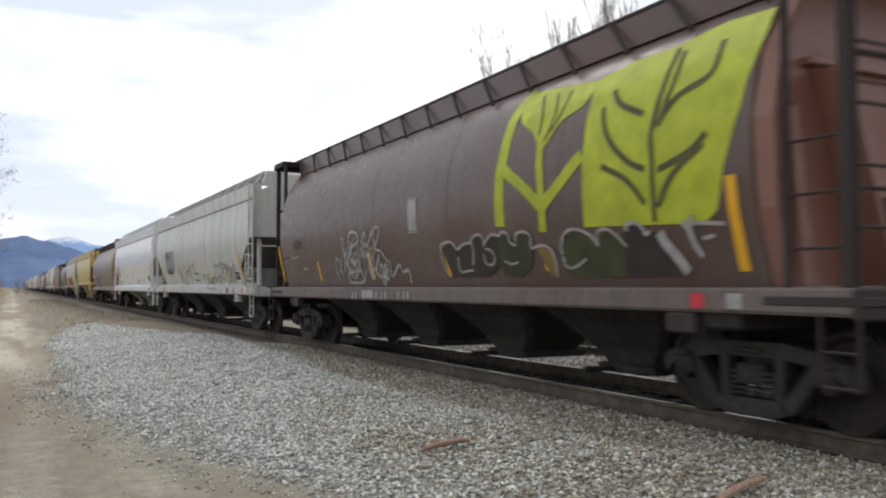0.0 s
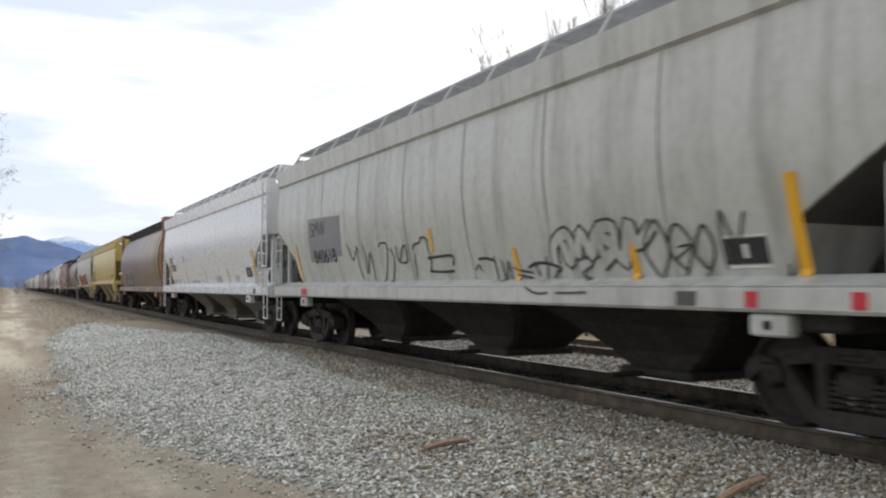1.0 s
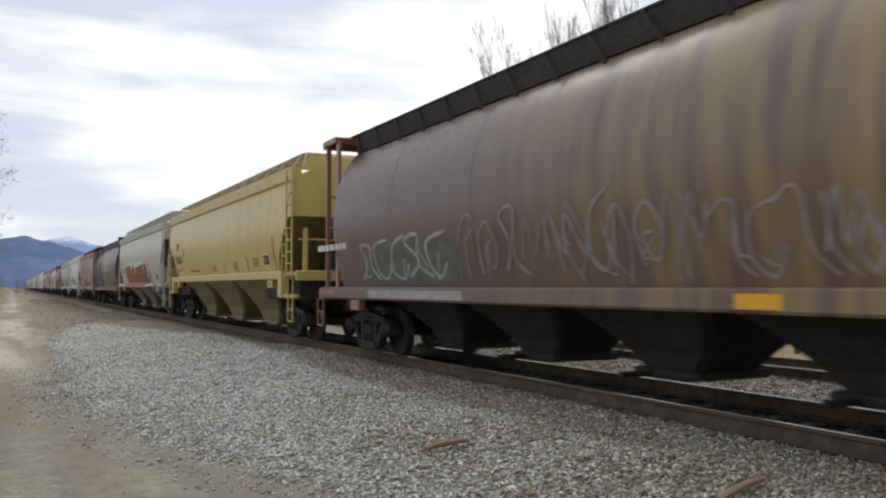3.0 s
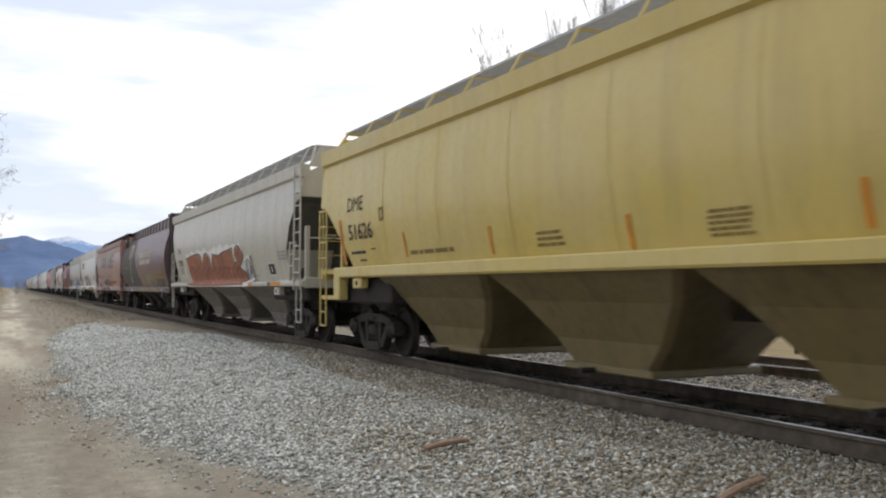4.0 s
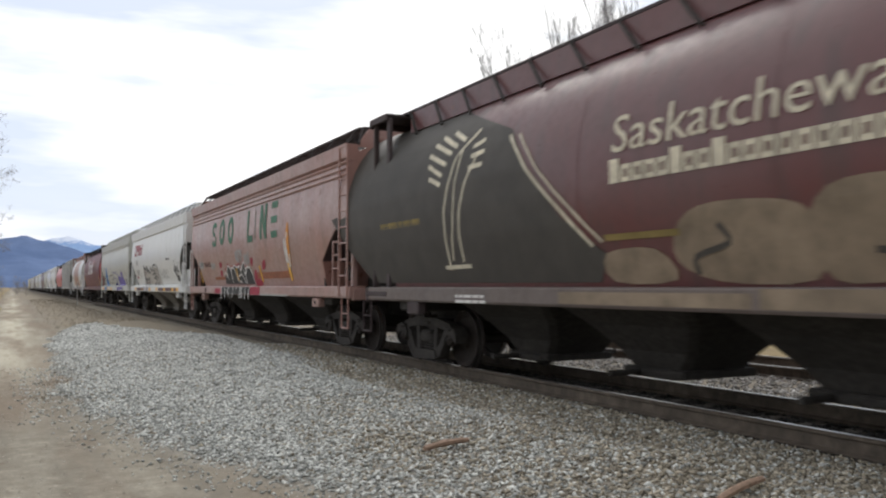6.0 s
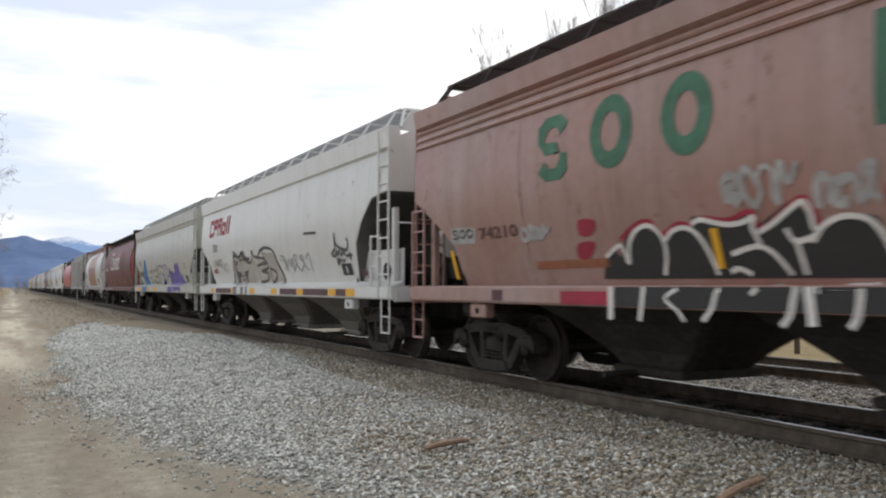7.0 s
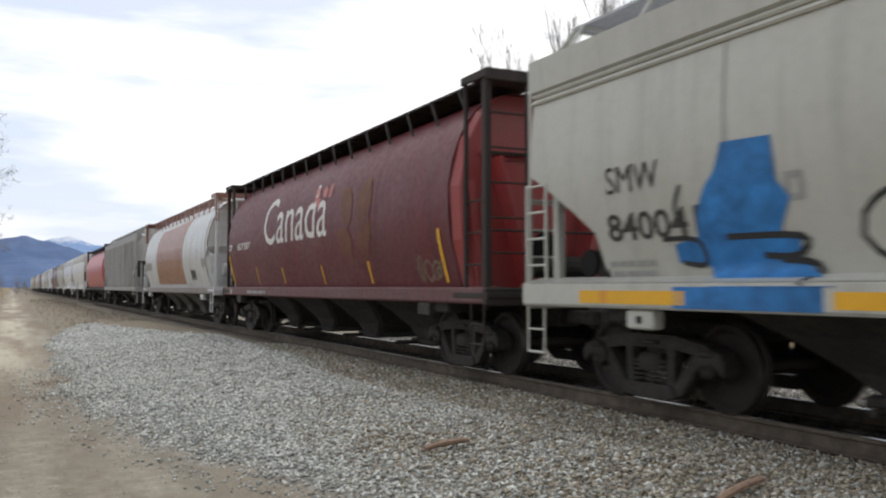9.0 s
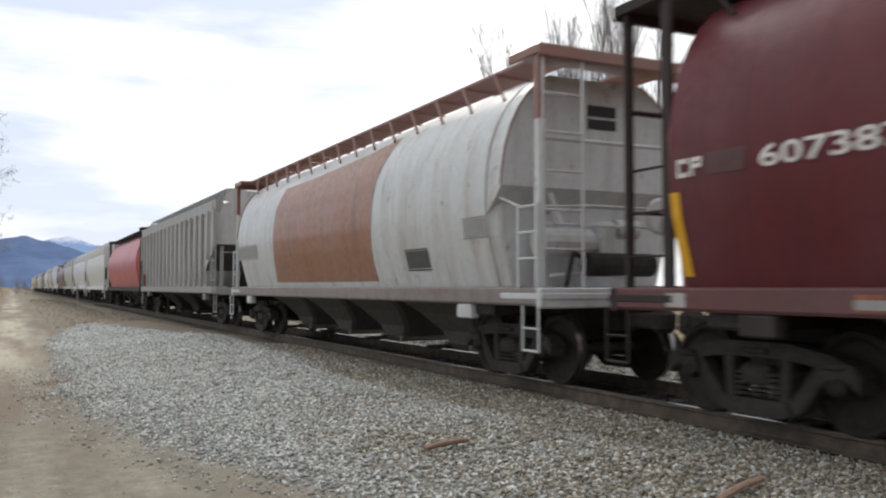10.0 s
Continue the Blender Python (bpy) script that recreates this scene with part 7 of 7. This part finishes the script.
daub(9, "graffiti", P_BLUE, [(5.08, 2.62), (4.51, 2.6), (4.49, 2.21), (4.37, 2.06), (4.55, 1.75), (4.34, 1.71), (4.37, 1.57), (4.25, 1.43), (3.89, 1.3), (5.24, 1.3), (5.45, 1.51), (5.84, 1.54), (5.85, 1.72), (5.51, 1.78), (5.46, 2.05), (5.34, 2.23), (5.19, 2.37)], 2, False)
sill_patch(9, P_BLUE, 5.73, 4.01, 1.09, 1.3, 1)
stroke(9, "graffiti", M_BLACK, 0.05, [(6.01, 1.78), (5.53, 1.75), (5.48, 1.52), (5.78, 1.54)], 3)
stroke(9, "graffiti", M_BLACK, 0.06, [(5.15, 1.76), (4.32, 1.73), (4.39, 1.57), (4.75, 1.58)], 3)
stroke(9, "graffiti", M_BLACK, 0.06, [(4.57, 1.54), (4.21, 1.49), (4.24, 1.32)], 3)
stroke(9, "graffiti", M_BLACK, 0.04, [(5.65, 2.29), (5.77, 2.07), (5.67, 1.83)], 3)
bubbles(9, M_BLACK, 3.6, 0.79, 1.31, 2.0, 4, 91, 0.06, P_J, 2)
bubbles(9, M_BLACK, 1.27, 0.82, 1.68, 2.13, 2, 94, 0.06, None, 2)
bubbles(9, P_INDIGO, 1.47, -1.72, 1.33, 2.14, 4, 92, 0.06, P_J, 2)
daub(9, "graffiti", P_PURPLE, [(-1.9, 1.89), (-2.01, 2.05), (-2.24, 2.08), (-2.29, 1.9), (-2.68, 1.98), (-2.8, 1.9), (-3.25, 1.85), (-3.36, 2.21), (-3.68, 2.19), (-3.8, 2.3), (-3.89, 2.06), (-4.13, 2.29), (-4.29, 2.18), (-4.34, 1.92), (-4.47, 1.78), (-4.78, 1.71), (-4.94, 1.49), (-5.14, 1.31), (-2.17, 1.3), (-1.82, 1.49)], 2, False)
sill_patch(9, P_PURPLE, -2.16, -3.3, 1.09, 1.3, 1)
sill_patch(9, P_PURPLE, -3.47, -4.18, 1.12, 1.3, 1)
sill_patch(9, P_PURPLE, -4.18, -4.92, 1.16, 1.3, 1)
data_plate(9, M_BLACK, -5.48, 1.48, 0.31, 0.27)
data_plate(9, M_BLACK, -5.75, 1.48, 0.21, 0.26)
fine_print(9, M_FAINT, -5.4, 1.99, 0.6, 0.26, 3)
sill_patch(9, M_YELLOW, 7.25, 6.17, 1.12, 1.26, 1)
sill_patch(9, M_YELLOW, 3.91, 3.44, 1.12, 1.26, 1)
sill_patch(9, M_YELLOW, 1.77, 1.22, 1.12, 1.26, 1)
sill_patch(9, M_YELLOW, 6.71, 5.57, 1.12, 1.26, 1)
sill_patch(9, M_YELLOW, 3.55, 3.08, 1.12, 1.26, 1)
sill_patch(9, M_YELLOW, 1.29, 0.83, 1.12, 1.26, 1)
fine_print(9, M_FAINT, 6.96, 1.41, 0.77, 0.22, 2)
sill_patch(9, M_REDREF, 6.89, 6.74, 1.12, 1.26, 1)
mark(9, "H", M_FAINT, 4.43, 2.03, 0.23, 0.24, 1)
data_plate(9, M_BLACK, -4.88, 1.44, 0.27, 0.07)
sill_patch(9, P_SMOKE, -4.89, -5.16, 1.12, 1.26, 1)

# deep red car: country name, flag shape, leaf shapes, numbers
word(10, "Canada", M_WHITE, 3.17, 2.36, 4.87, 1.2, 2)
daub(10, "flag", P_PINKFLAG, [(-0.68, 3.43), (-0.98, 3.44), (-1.04, 3.18), (-1.19, 3.17), (-1.09, 2.94), (-0.77, 3.16)], 2, False, label="pale pink flag shape")
daub(10, "flag", P_PINKFLAG, [(-1.6, 3.39), (-1.8, 3.46), (-1.82, 3.16), (-1.61, 3.14)], 2, False)
daub(10, "flag", P_PINKFLAG, [(-1.18, 3.35), (-1.34, 3.43), (-1.54, 3.31), (-1.51, 3.16), (-1.29, 3.2)], 2, False)
daub(10, "graffiti", P_LEAF, [(-2.48, 3.23), (-2.94, 3.19), (-3.15, 2.88), (-3.1, 2.52), (-2.82, 2.51), (-2.52, 2.77)], 1, True)
daub(10, "graffiti", P_LEAF, [(-3.52, 3.17), (-3.96, 3.31), (-4.12, 2.79), (-3.86, 2.56), (-3.5, 2.47), (-3.41, 2.73)], 1, True)
daub(10, "graffiti", P_LEAF, [(-2.47, 2.45), (-3.02, 2.33), (-3.09, 1.96), (-2.97, 1.71), (-2.6, 1.83), (-2.43, 2.12)], 1, True)
daub(10, "graffiti", P_LEAF, [(-3.49, 2.37), (-4.03, 2.53), (-4.03, 2.12), (-3.77, 1.86), (-3.41, 1.74), (-3.32, 1.99)], 1, True)
stroke(10, "leaf_vein", P_K, 0.07, [(-2.69, 1.67), (-2.79, 2.25), (-2.75, 3.18)], 2)
stroke(10, "leaf_vein", P_K, 0.07, [(-2.82, 2.4), (-2.63, 2.65), (-2.54, 2.91)], 2)
stroke(10, "leaf_vein", P_K, 0.07, [(-2.85, 2.4), (-3.04, 2.61), (-3.11, 2.86)], 2)
stroke(10, "leaf_vein", P_K, 0.07, [(-2.72, 1.75), (-2.56, 1.97), (-2.51, 2.25)], 2)
stroke(10, "leaf_vein", P_K, 0.07, [(-2.76, 1.74), (-2.99, 1.92), (-3.09, 2.14)], 2)
stroke(10, "leaf_vein", P_K, 0.07, [(-3.33, 1.69), (-3.68, 2.15), (-4, 3.2)], 2)
stroke(10, "leaf_vein", P_K, 0.07, [(-3.61, 2.31), (-3.53, 2.56), (-3.58, 2.8)], 2)
stroke(10, "leaf_vein", P_K, 0.07, [(-3.7, 2.34), (-3.94, 2.54), (-4.09, 2.8)], 2)
stroke(10, "leaf_vein", P_K, 0.07, [(-3.41, 1.76), (-3.41, 1.98), (-3.5, 2.22)], 2)
stroke(10, "leaf_vein", P_K, 0.07, [(-3.49, 1.81), (-3.8, 1.98), (-4.01, 2.17)], 2)
word(10, "607387", M_WHITE, 6.01, 2.34, 1.41, 0.19, 2)
mark(10, "CP", M_WHITE, 7.04, 2.35, 0.36, 0.18, 2)
daub(10, "repaint_patch", P_MAROON, [(6.64, 2.55), (6.17, 2.55), (6.19, 2.34), (6.65, 2.35)], 1, False)
reflector(10, M_YELLOW, 4.27, 1.38, 1.81, 0.07)
reflector(10, M_YELLOW, 1.88, 1.38, 1.77, 0.07)
reflector(10, M_YELLOW, -1.07, 1.35, 1.75, 0.07)
reflector(10, M_YELLOW, -3.74, 1.36, 1.77, 0.08)
reflector(10, M_YELLOW, -6.78, 1.37, 2.19, 0.09)
reflector(10, M_YELLOW, 7.09, 1.4, 2.22, 0.13)
fine_print(10, M_FAINT, 5.26, 1.12, 2.01, 0.14, 1)
bubbles(10, P_TANPAINT, -5.84, -6.69, 1.37, 1.77, 3, 95, 0.04, None, 2)
sill_patch(10, P_BRICK, 5.15, 4.9, 1.1, 1.24, 1)
sill_patch(10, P_PALE, 7.29, 7.02, 1.1, 1.24, 1)

# whitish car: rust orange panel and plates
daub(11, "panel", P_L_RED, [(3.39, 3.73), (1.15, 3.75), (-2, 3.86), (-3.18, 4), (-3.12, 3.67), (-2.94, 3.27), (-2.88, 2.71), (-2.79, 2.1), (-2.74, 1.69), (-2.79, 1.4), (3.83, 1.41), (3.62, 2.11), (3.56, 2.67), (3.57, 3.24)], 1, False, label="rust orange painted panel")
data_plate(11, P_SMOKE, -4.19, 1.6, 0.86, 0.28)
data_plate(11, M_FAINT, -6.33, 2.02, 0.64, 0.23)
data_plate(11, M_FAINT, 7.36, 2.08, 2.23, 0.31)


# ---- mountains ----
def ridge(name, label, dist, x_from, x_to, heights, mat, seed, depth=500):
    g = Geo()
    cols = 120
    rows = 9
    grid = []
    for j in range(rows):
        for i in range(cols + 1):
            x = x_from + (x_to - x_from) * i / cols
            top = knots(heights, x)
            u = j / (rows - 1)
            z = top * (1 - u) ** 0.9
            rough = 0.10 * top * noise.fractal(Vector((x * 0.004 + seed, j * 0.33, seed)), 0.8, 2.1, 5) * (1 - 0.4 * u)
            grid.append((x, dist - depth * u + 60 * noise.noise(Vector((x * 0.006, j * 0.7, seed))), max(-3, z + rough) if j < rows - 1 else -6))
    f = [(j * (cols + 1) + i, j * (cols + 1) + i + 1, (j + 1) * (cols + 1) + i + 1, (j + 1) * (cols + 1) + i) for j in range(rows - 1) for i in range(cols)]
    g.add(grid, f)
    # the slope behind closes the hill
    back = [(x, dist + depth, -6) for x, _, _ in grid[:cols + 1]]
    g.add(grid[:cols + 1] + back, [(i, cols + 1 + i, cols + 2 + i, i + 1) for i in range(cols)])
    ob = new(name, g.mesh(name, 60))
    ob.data.materials.append(mat)
    return tagged(ob, label, "mountain", kind="structure")


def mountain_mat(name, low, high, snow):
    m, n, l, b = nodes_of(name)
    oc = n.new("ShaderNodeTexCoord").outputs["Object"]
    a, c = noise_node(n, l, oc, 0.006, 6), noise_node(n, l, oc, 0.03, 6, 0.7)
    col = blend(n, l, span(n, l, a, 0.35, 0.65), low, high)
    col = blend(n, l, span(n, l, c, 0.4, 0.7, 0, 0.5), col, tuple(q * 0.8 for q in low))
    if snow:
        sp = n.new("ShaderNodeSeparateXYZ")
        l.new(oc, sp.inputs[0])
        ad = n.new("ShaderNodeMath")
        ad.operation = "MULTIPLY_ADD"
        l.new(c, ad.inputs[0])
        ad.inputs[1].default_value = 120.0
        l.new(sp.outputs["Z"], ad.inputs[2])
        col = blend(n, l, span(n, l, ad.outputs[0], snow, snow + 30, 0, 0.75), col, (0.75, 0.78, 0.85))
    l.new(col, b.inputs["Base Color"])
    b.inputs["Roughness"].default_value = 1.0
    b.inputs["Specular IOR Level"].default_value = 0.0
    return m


# the blue of distance haze is put into both ridges' base colours
ridge("backdrop_mountain", "forested mountain ridge, coloured blue for haze", 2600, -900, 700,
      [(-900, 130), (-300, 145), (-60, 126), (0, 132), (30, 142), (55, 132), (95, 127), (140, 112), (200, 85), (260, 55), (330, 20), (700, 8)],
      mountain_mat("haze_blue_forest_slope", (0.115, 0.165, 0.29), (0.165, 0.225, 0.37), 0), 3.1)
ridge("backdrop_far_mountain", "distant mountain with patches of snow, coloured pale blue for haze", 4300, -400, 2200,
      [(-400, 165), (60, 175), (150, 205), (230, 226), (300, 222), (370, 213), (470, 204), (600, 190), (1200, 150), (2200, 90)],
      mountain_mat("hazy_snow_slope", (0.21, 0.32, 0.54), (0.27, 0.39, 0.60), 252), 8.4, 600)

# ---- bare trees ----
M_BARK = plain("grey_bark", (0.13, 0.115, 0.11), 0.9, 0.0, 0.3)


def bare_tree(height, spread, seed, upright, start=0.22):
    """Trunk and limbs as tapered tubes; returns trunk and crown meshes."""
    rng = random.Random(seed)
    trunk, crown = Geo(), Geo()

    def limb(g, a, d, length, r, depth):
        segs = 4 if depth < 3 else 3
        pts, rad = [Vector(a)], [r]
        dirn = Vector(d).normalized()
        for i in range(segs):
            dirn = (dirn + Vector((rng.uniform(-1, 1), rng.uniform(-1, 1), rng.uniform(-0.4, 0.9) * upright)) * 0.16).normalized()
            pts.append(pts[-1] + dirn * length / segs)
            rad.append(r * (1 - 0.8 * (i + 1) / segs))
        n = 7 if depth == 0 else (5 if depth == 1 else 3)
        rings = []
        for i, p in enumerate(pts):
            t = (pts[min(i + 1, segs)] - pts[max(i - 1, 0)]).normalized()
            q = t.to_track_quat("Z", "Y")
            rings.append([p + q @ Vector((rad[i] * math.cos(6.283 * k / n), rad[i] * math.sin(6.283 * k / n), 0)) for k in range(n)])
        g.loft(rings)
        if depth >= 4:
            return
        count = (15, 7, 5, 3)[depth]
        for i in range(count):
            u = rng.uniform(start if depth == 0 else 0.25, 0.98)
            k = min(segs - 1, int(u * segs))
            p = pts[k].lerp(pts[k + 1], u * segs - k)
            t = (pts[k + 1] - pts[k]).normalized()
            side = t.orthogonal().normalized()
            side.rotate(Matrix.Rotation(rng.uniform(0, 6.283), 3, t))
            d2 = (t * (0.9 if upright > 0.7 else 0.55) + side * spread + Vector((0, 0, 0.35 * upright))).normalized()
            limb(crown, p, d2, length * (0.42 if depth == 0 else 0.55) * (1.15 - 0.6 * u) * rng.uniform(0.7, 1.2), max(0.006, rad[k] * 0.5), depth + 1)

    limb(trunk, (0, 0, 0), (0, 0, 1), height, height * 0.009, 0)
    return trunk, crown


def plant_tree(label, x, y, z, height, spread, seed, upright, group="", start=0.22):
    tree = tagged(new("tree"), label, "tree", group)
    a, b = bare_tree(height, spread, seed, upright, start)
    part("trunk", a, M_BARK, tree)
    part("crown", b, M_TWIG, tree, "bare leafless twigs")
    tree.matrix_basis = pose(x, y, z)
    return tree


M_TWIG = plain("bare_twigs", (0.30, 0.29, 0.30), 0.9, 0.0, 0.3)
for i in range(15):
    u = i / 14
    plant_tree("tall bare poplar with upright grey twigs behind the train", 28.6 + 5.0 * u + 0.5 * (i % 3), 46.2 - 6.0 * u + 0.8 * (i % 2), -0.5, 14.0 + 2.0 * u + 0.45 * ((i * 7) % 3), 0.24, 20 + i, 1.0, "bare poplars", 0.45)
plant_tree("bare spreading tree beside the dirt path", -2.0, 33, -0.3, 6.8, 1.0, 41, 0.35)

# ---- low winter shrubs at the far end of the path ----
for i, (x, y, h) in enumerate([(-3.2, 62, 1.5), (-2.6, 74, 1.9), (-4.2, 88, 2.4), (-1.9, 96, 1.6), (0.4, 150, 2.6), (-1.5, 158, 3.0), (2.2, 165, 2.2), (-3.5, 140, 3.2), (-6, 175, 3.4), (-2.8, 190, 3.0), (0.8, 205, 3.6), (-8, 160, 3.0), (3.0, 225, 3.4), (-5.0, 215, 4.0)]):
    shrub = tagged(new("shrub"), "low leafless brown shrub beside the path", "shrub", "path shrubs")
    shrub_a, shrub_b = bare_tree(h, 0.9, 60 + i, 0.4, 0.05)
    part("stem", shrub_a, M_BARK, shrub)
    part("twigs", shrub_b, M_TWIG, shrub)
    shrub.matrix_basis = pose(x, y, -0.45)

# ---- fence across the far field ----
M_BOARD = plain("weathered_white_board", (0.62, 0.60, 0.55), 0.8, 0.0, 0.2)
M_POST = plain("brown_fence_post", (0.10, 0.08, 0.06), 0.9, 0.0, 0.4)
fence = tagged(new("fence"), "pale board fence on dark posts in the field", "fence")
fence.matrix_basis = pose(19.0, 0, -0.52)
for i in range(24):
    part("post", shared("fence_post", lambda: Geo().box((0, 0, 0.6), (0.12, 0.12, 1.3), 0.015)), M_POST, fence, at=pose(0.08, 3 + i * 1.9, 0, 0, random.uniform(-1.5, 1.5), 0))
    for z in (0.62, 0.92, 1.14):
        part("board", shared("fence_board", lambda: Geo().box((0, 0, 0), (0.03, 1.89, 0.09), 0.006)), M_BOARD, fence, at=pose(0, 3.95 + i * 1.9, z, random.uniform(-0.4, 0.4), 0, 0))

# ---- trackside marker, sticks, weeds ----
marker = tagged(new("marker_post"), "thin pale trackside marker post", "post")
part("pole", Geo().bar((0, 0, -0.1), (0, 0, 1.9), 0.04, 8), M_FAINT, marker)
part("cap", Geo().bar((0, 0, 1.9), (0, 0, 1.94), 0.055, 8), M_WHITE, marker)
marker.matrix_basis = pose(5.1, 81.0, -0.22)

M_STICK = plain("weathered_wood", (0.30, 0.20, 0.14), 0.85, 0.0, 0.35, 25)


def stick(name, label, a, b, r, bend):
    rng = random.Random(len(name) + int(r * 1000))
    a, b = Vector(a), Vector(b)
    n = 9
    rings = []
    q = (b - a).to_track_quat("Z", "Y")
    for i in range(n + 1):
        u = i / n
        p = a.lerp(b, u) + Vector((0, 0, bend * math.sin(u * 3.14)))
        rr = r * (0.75 + 0.35 * math.sin(u * 2.6 + 0.4)) * rng.uniform(0.85, 1.12)
        rings.append([p + q @ Vector((rr * math.cos(6.283 * k / 7), rr * math.sin(6.283 * k / 7) * 0.8, 0)) for k in range(7)])
    ob = new(name, Geo().loft(rings).mesh(name, 50))
    ob.data.materials.append(M_STICK)
    return tagged(ob, label, "stick")


STICKS = [((3.38, 7.03), (3.84, 7.05), 0.035, "pale broken wooden stick lying on ballast"), ((4.31, 4.35), (4.81, 4.43), 0.03, "short brown stick half buried in ballast")]
for (ax, ay), (bx, by), r, lab in STICKS:
    stick("stick", lab, (ax, ay, ground_z(ax, ay) + r + 0.02), (bx, by, ground_z(bx, by) + r + 0.03), r, 0.015)

M_STRAW = islands("dry_straw", (0.30, 0.24, 0.13), (0.46, 0.38, 0.22), (0.58, 0.50, 0.32), scale=5)


def weeds(name, label, count, region, hmin, hmax, seed, mat):
    rng = random.Random(seed)
    g = Geo()
    for _ in range(count):
        x, y = region(rng)
        z = ground_z(x, y) - 0.01
        h, w = rng.uniform(hmin, hmax), rng.uniform(0.003, 0.006) * (1 + y * 0.02)
        a = rng.uniform(0, 6.283)
        dx, dy = math.cos(a), math.sin(a)
        lean = rng.uniform(0.1, 0.8) * h
        p = [(x - dy * w, y + dx * w, z), (x + dy * w, y - dx * w, z), (x + dx * lean * 0.4 + dy * w * 0.7, y + dy * lean * 0.4 - dx * w * 0.7, z + h * 0.6),
             (x + dx * lean * 0.4 - dy * w * 0.7, y + dy * lean * 0.4 + dx * w * 0.7, z + h * 0.6), (x + dx * lean, y + dy * lean, z + h)]
        g.add(p, [(0, 1, 2, 3), (3, 2, 4)])
    me = bpy.data.meshes.new(name)
    me.from_pydata(g.v, [], g.f)
    me.materials.append(mat)
    return tagged(new(name, me), label, "grass", kind="stuff")


weeds("dry_grass", "pale dry grass along the dirt path", 9000, lambda r: (-0.75 - r.expovariate(1.3) + 0.0 , 12 + r.random() ** 1.4 * 60), 0.08, 0.38, 5, M_STRAW)
M_DEAD = islands("brown_tuft", (0.14, 0.105, 0.07), (0.22, 0.17, 0.115), (0.31, 0.25, 0.17), scale=5)
weeds("trackside_weeds", "short brown dead weeds beyond the ballast", 4500, lambda r: (1.6 + 4.2 * r.random() ** 0.8 + r.gauss(0, 0.3), 38 + 90 * r.random() ** 1.3), 0.03, 0.16, 6,
      islands("dead_weed", (0.14, 0.115, 0.08), (0.22, 0.18, 0.125), (0.33, 0.28, 0.20), scale=5))
weeds("dead_tufts", "small brown tufts at the edge of the ballast", 1800, lambda r: r.choice([(0.75 + r.gauss(0, 0.22), 16.6 + r.gauss(0, 0.35)), (0.55 + r.gauss(0, 0.2), 14.6 + r.gauss(0, 0.3)), (2.9 + r.gauss(0, 0.3), 42.5 + r.gauss(0, 1.2)), (-0.35 + r.gauss(0, 0.25), 19 + r.gauss(0, 1.5))]), 0.01, 0.04, 9, M_DEAD)


# ---- movement ----
RUN = [(0, 0), (0.5, 0), (1, 0.019), (1.5, -0.006), (2, 0.006), (2.5, -0.006), (4, 0), (4.5, -0.006), (5, 0), (6, 0), (7, 0), (7.5, -0.02), (8, 0), (9, 0), (10, 0)]


def motions():
    for car, wheels, mid, prof, spec in TRAIN:
        walk(car, [(t, pose(TRACK_X, mid - SPEED * (t + d), 0)) for t, d in RUN])
        if spec.get("far"):
            continue
        turn = math.degrees(SPEED / FPS / WHEEL_R)
        for w, y in wheels:
            walk(w, [(i / FPS, pose(0, y, WHEEL_R, turn * i)) for i in range(301)])


motions()
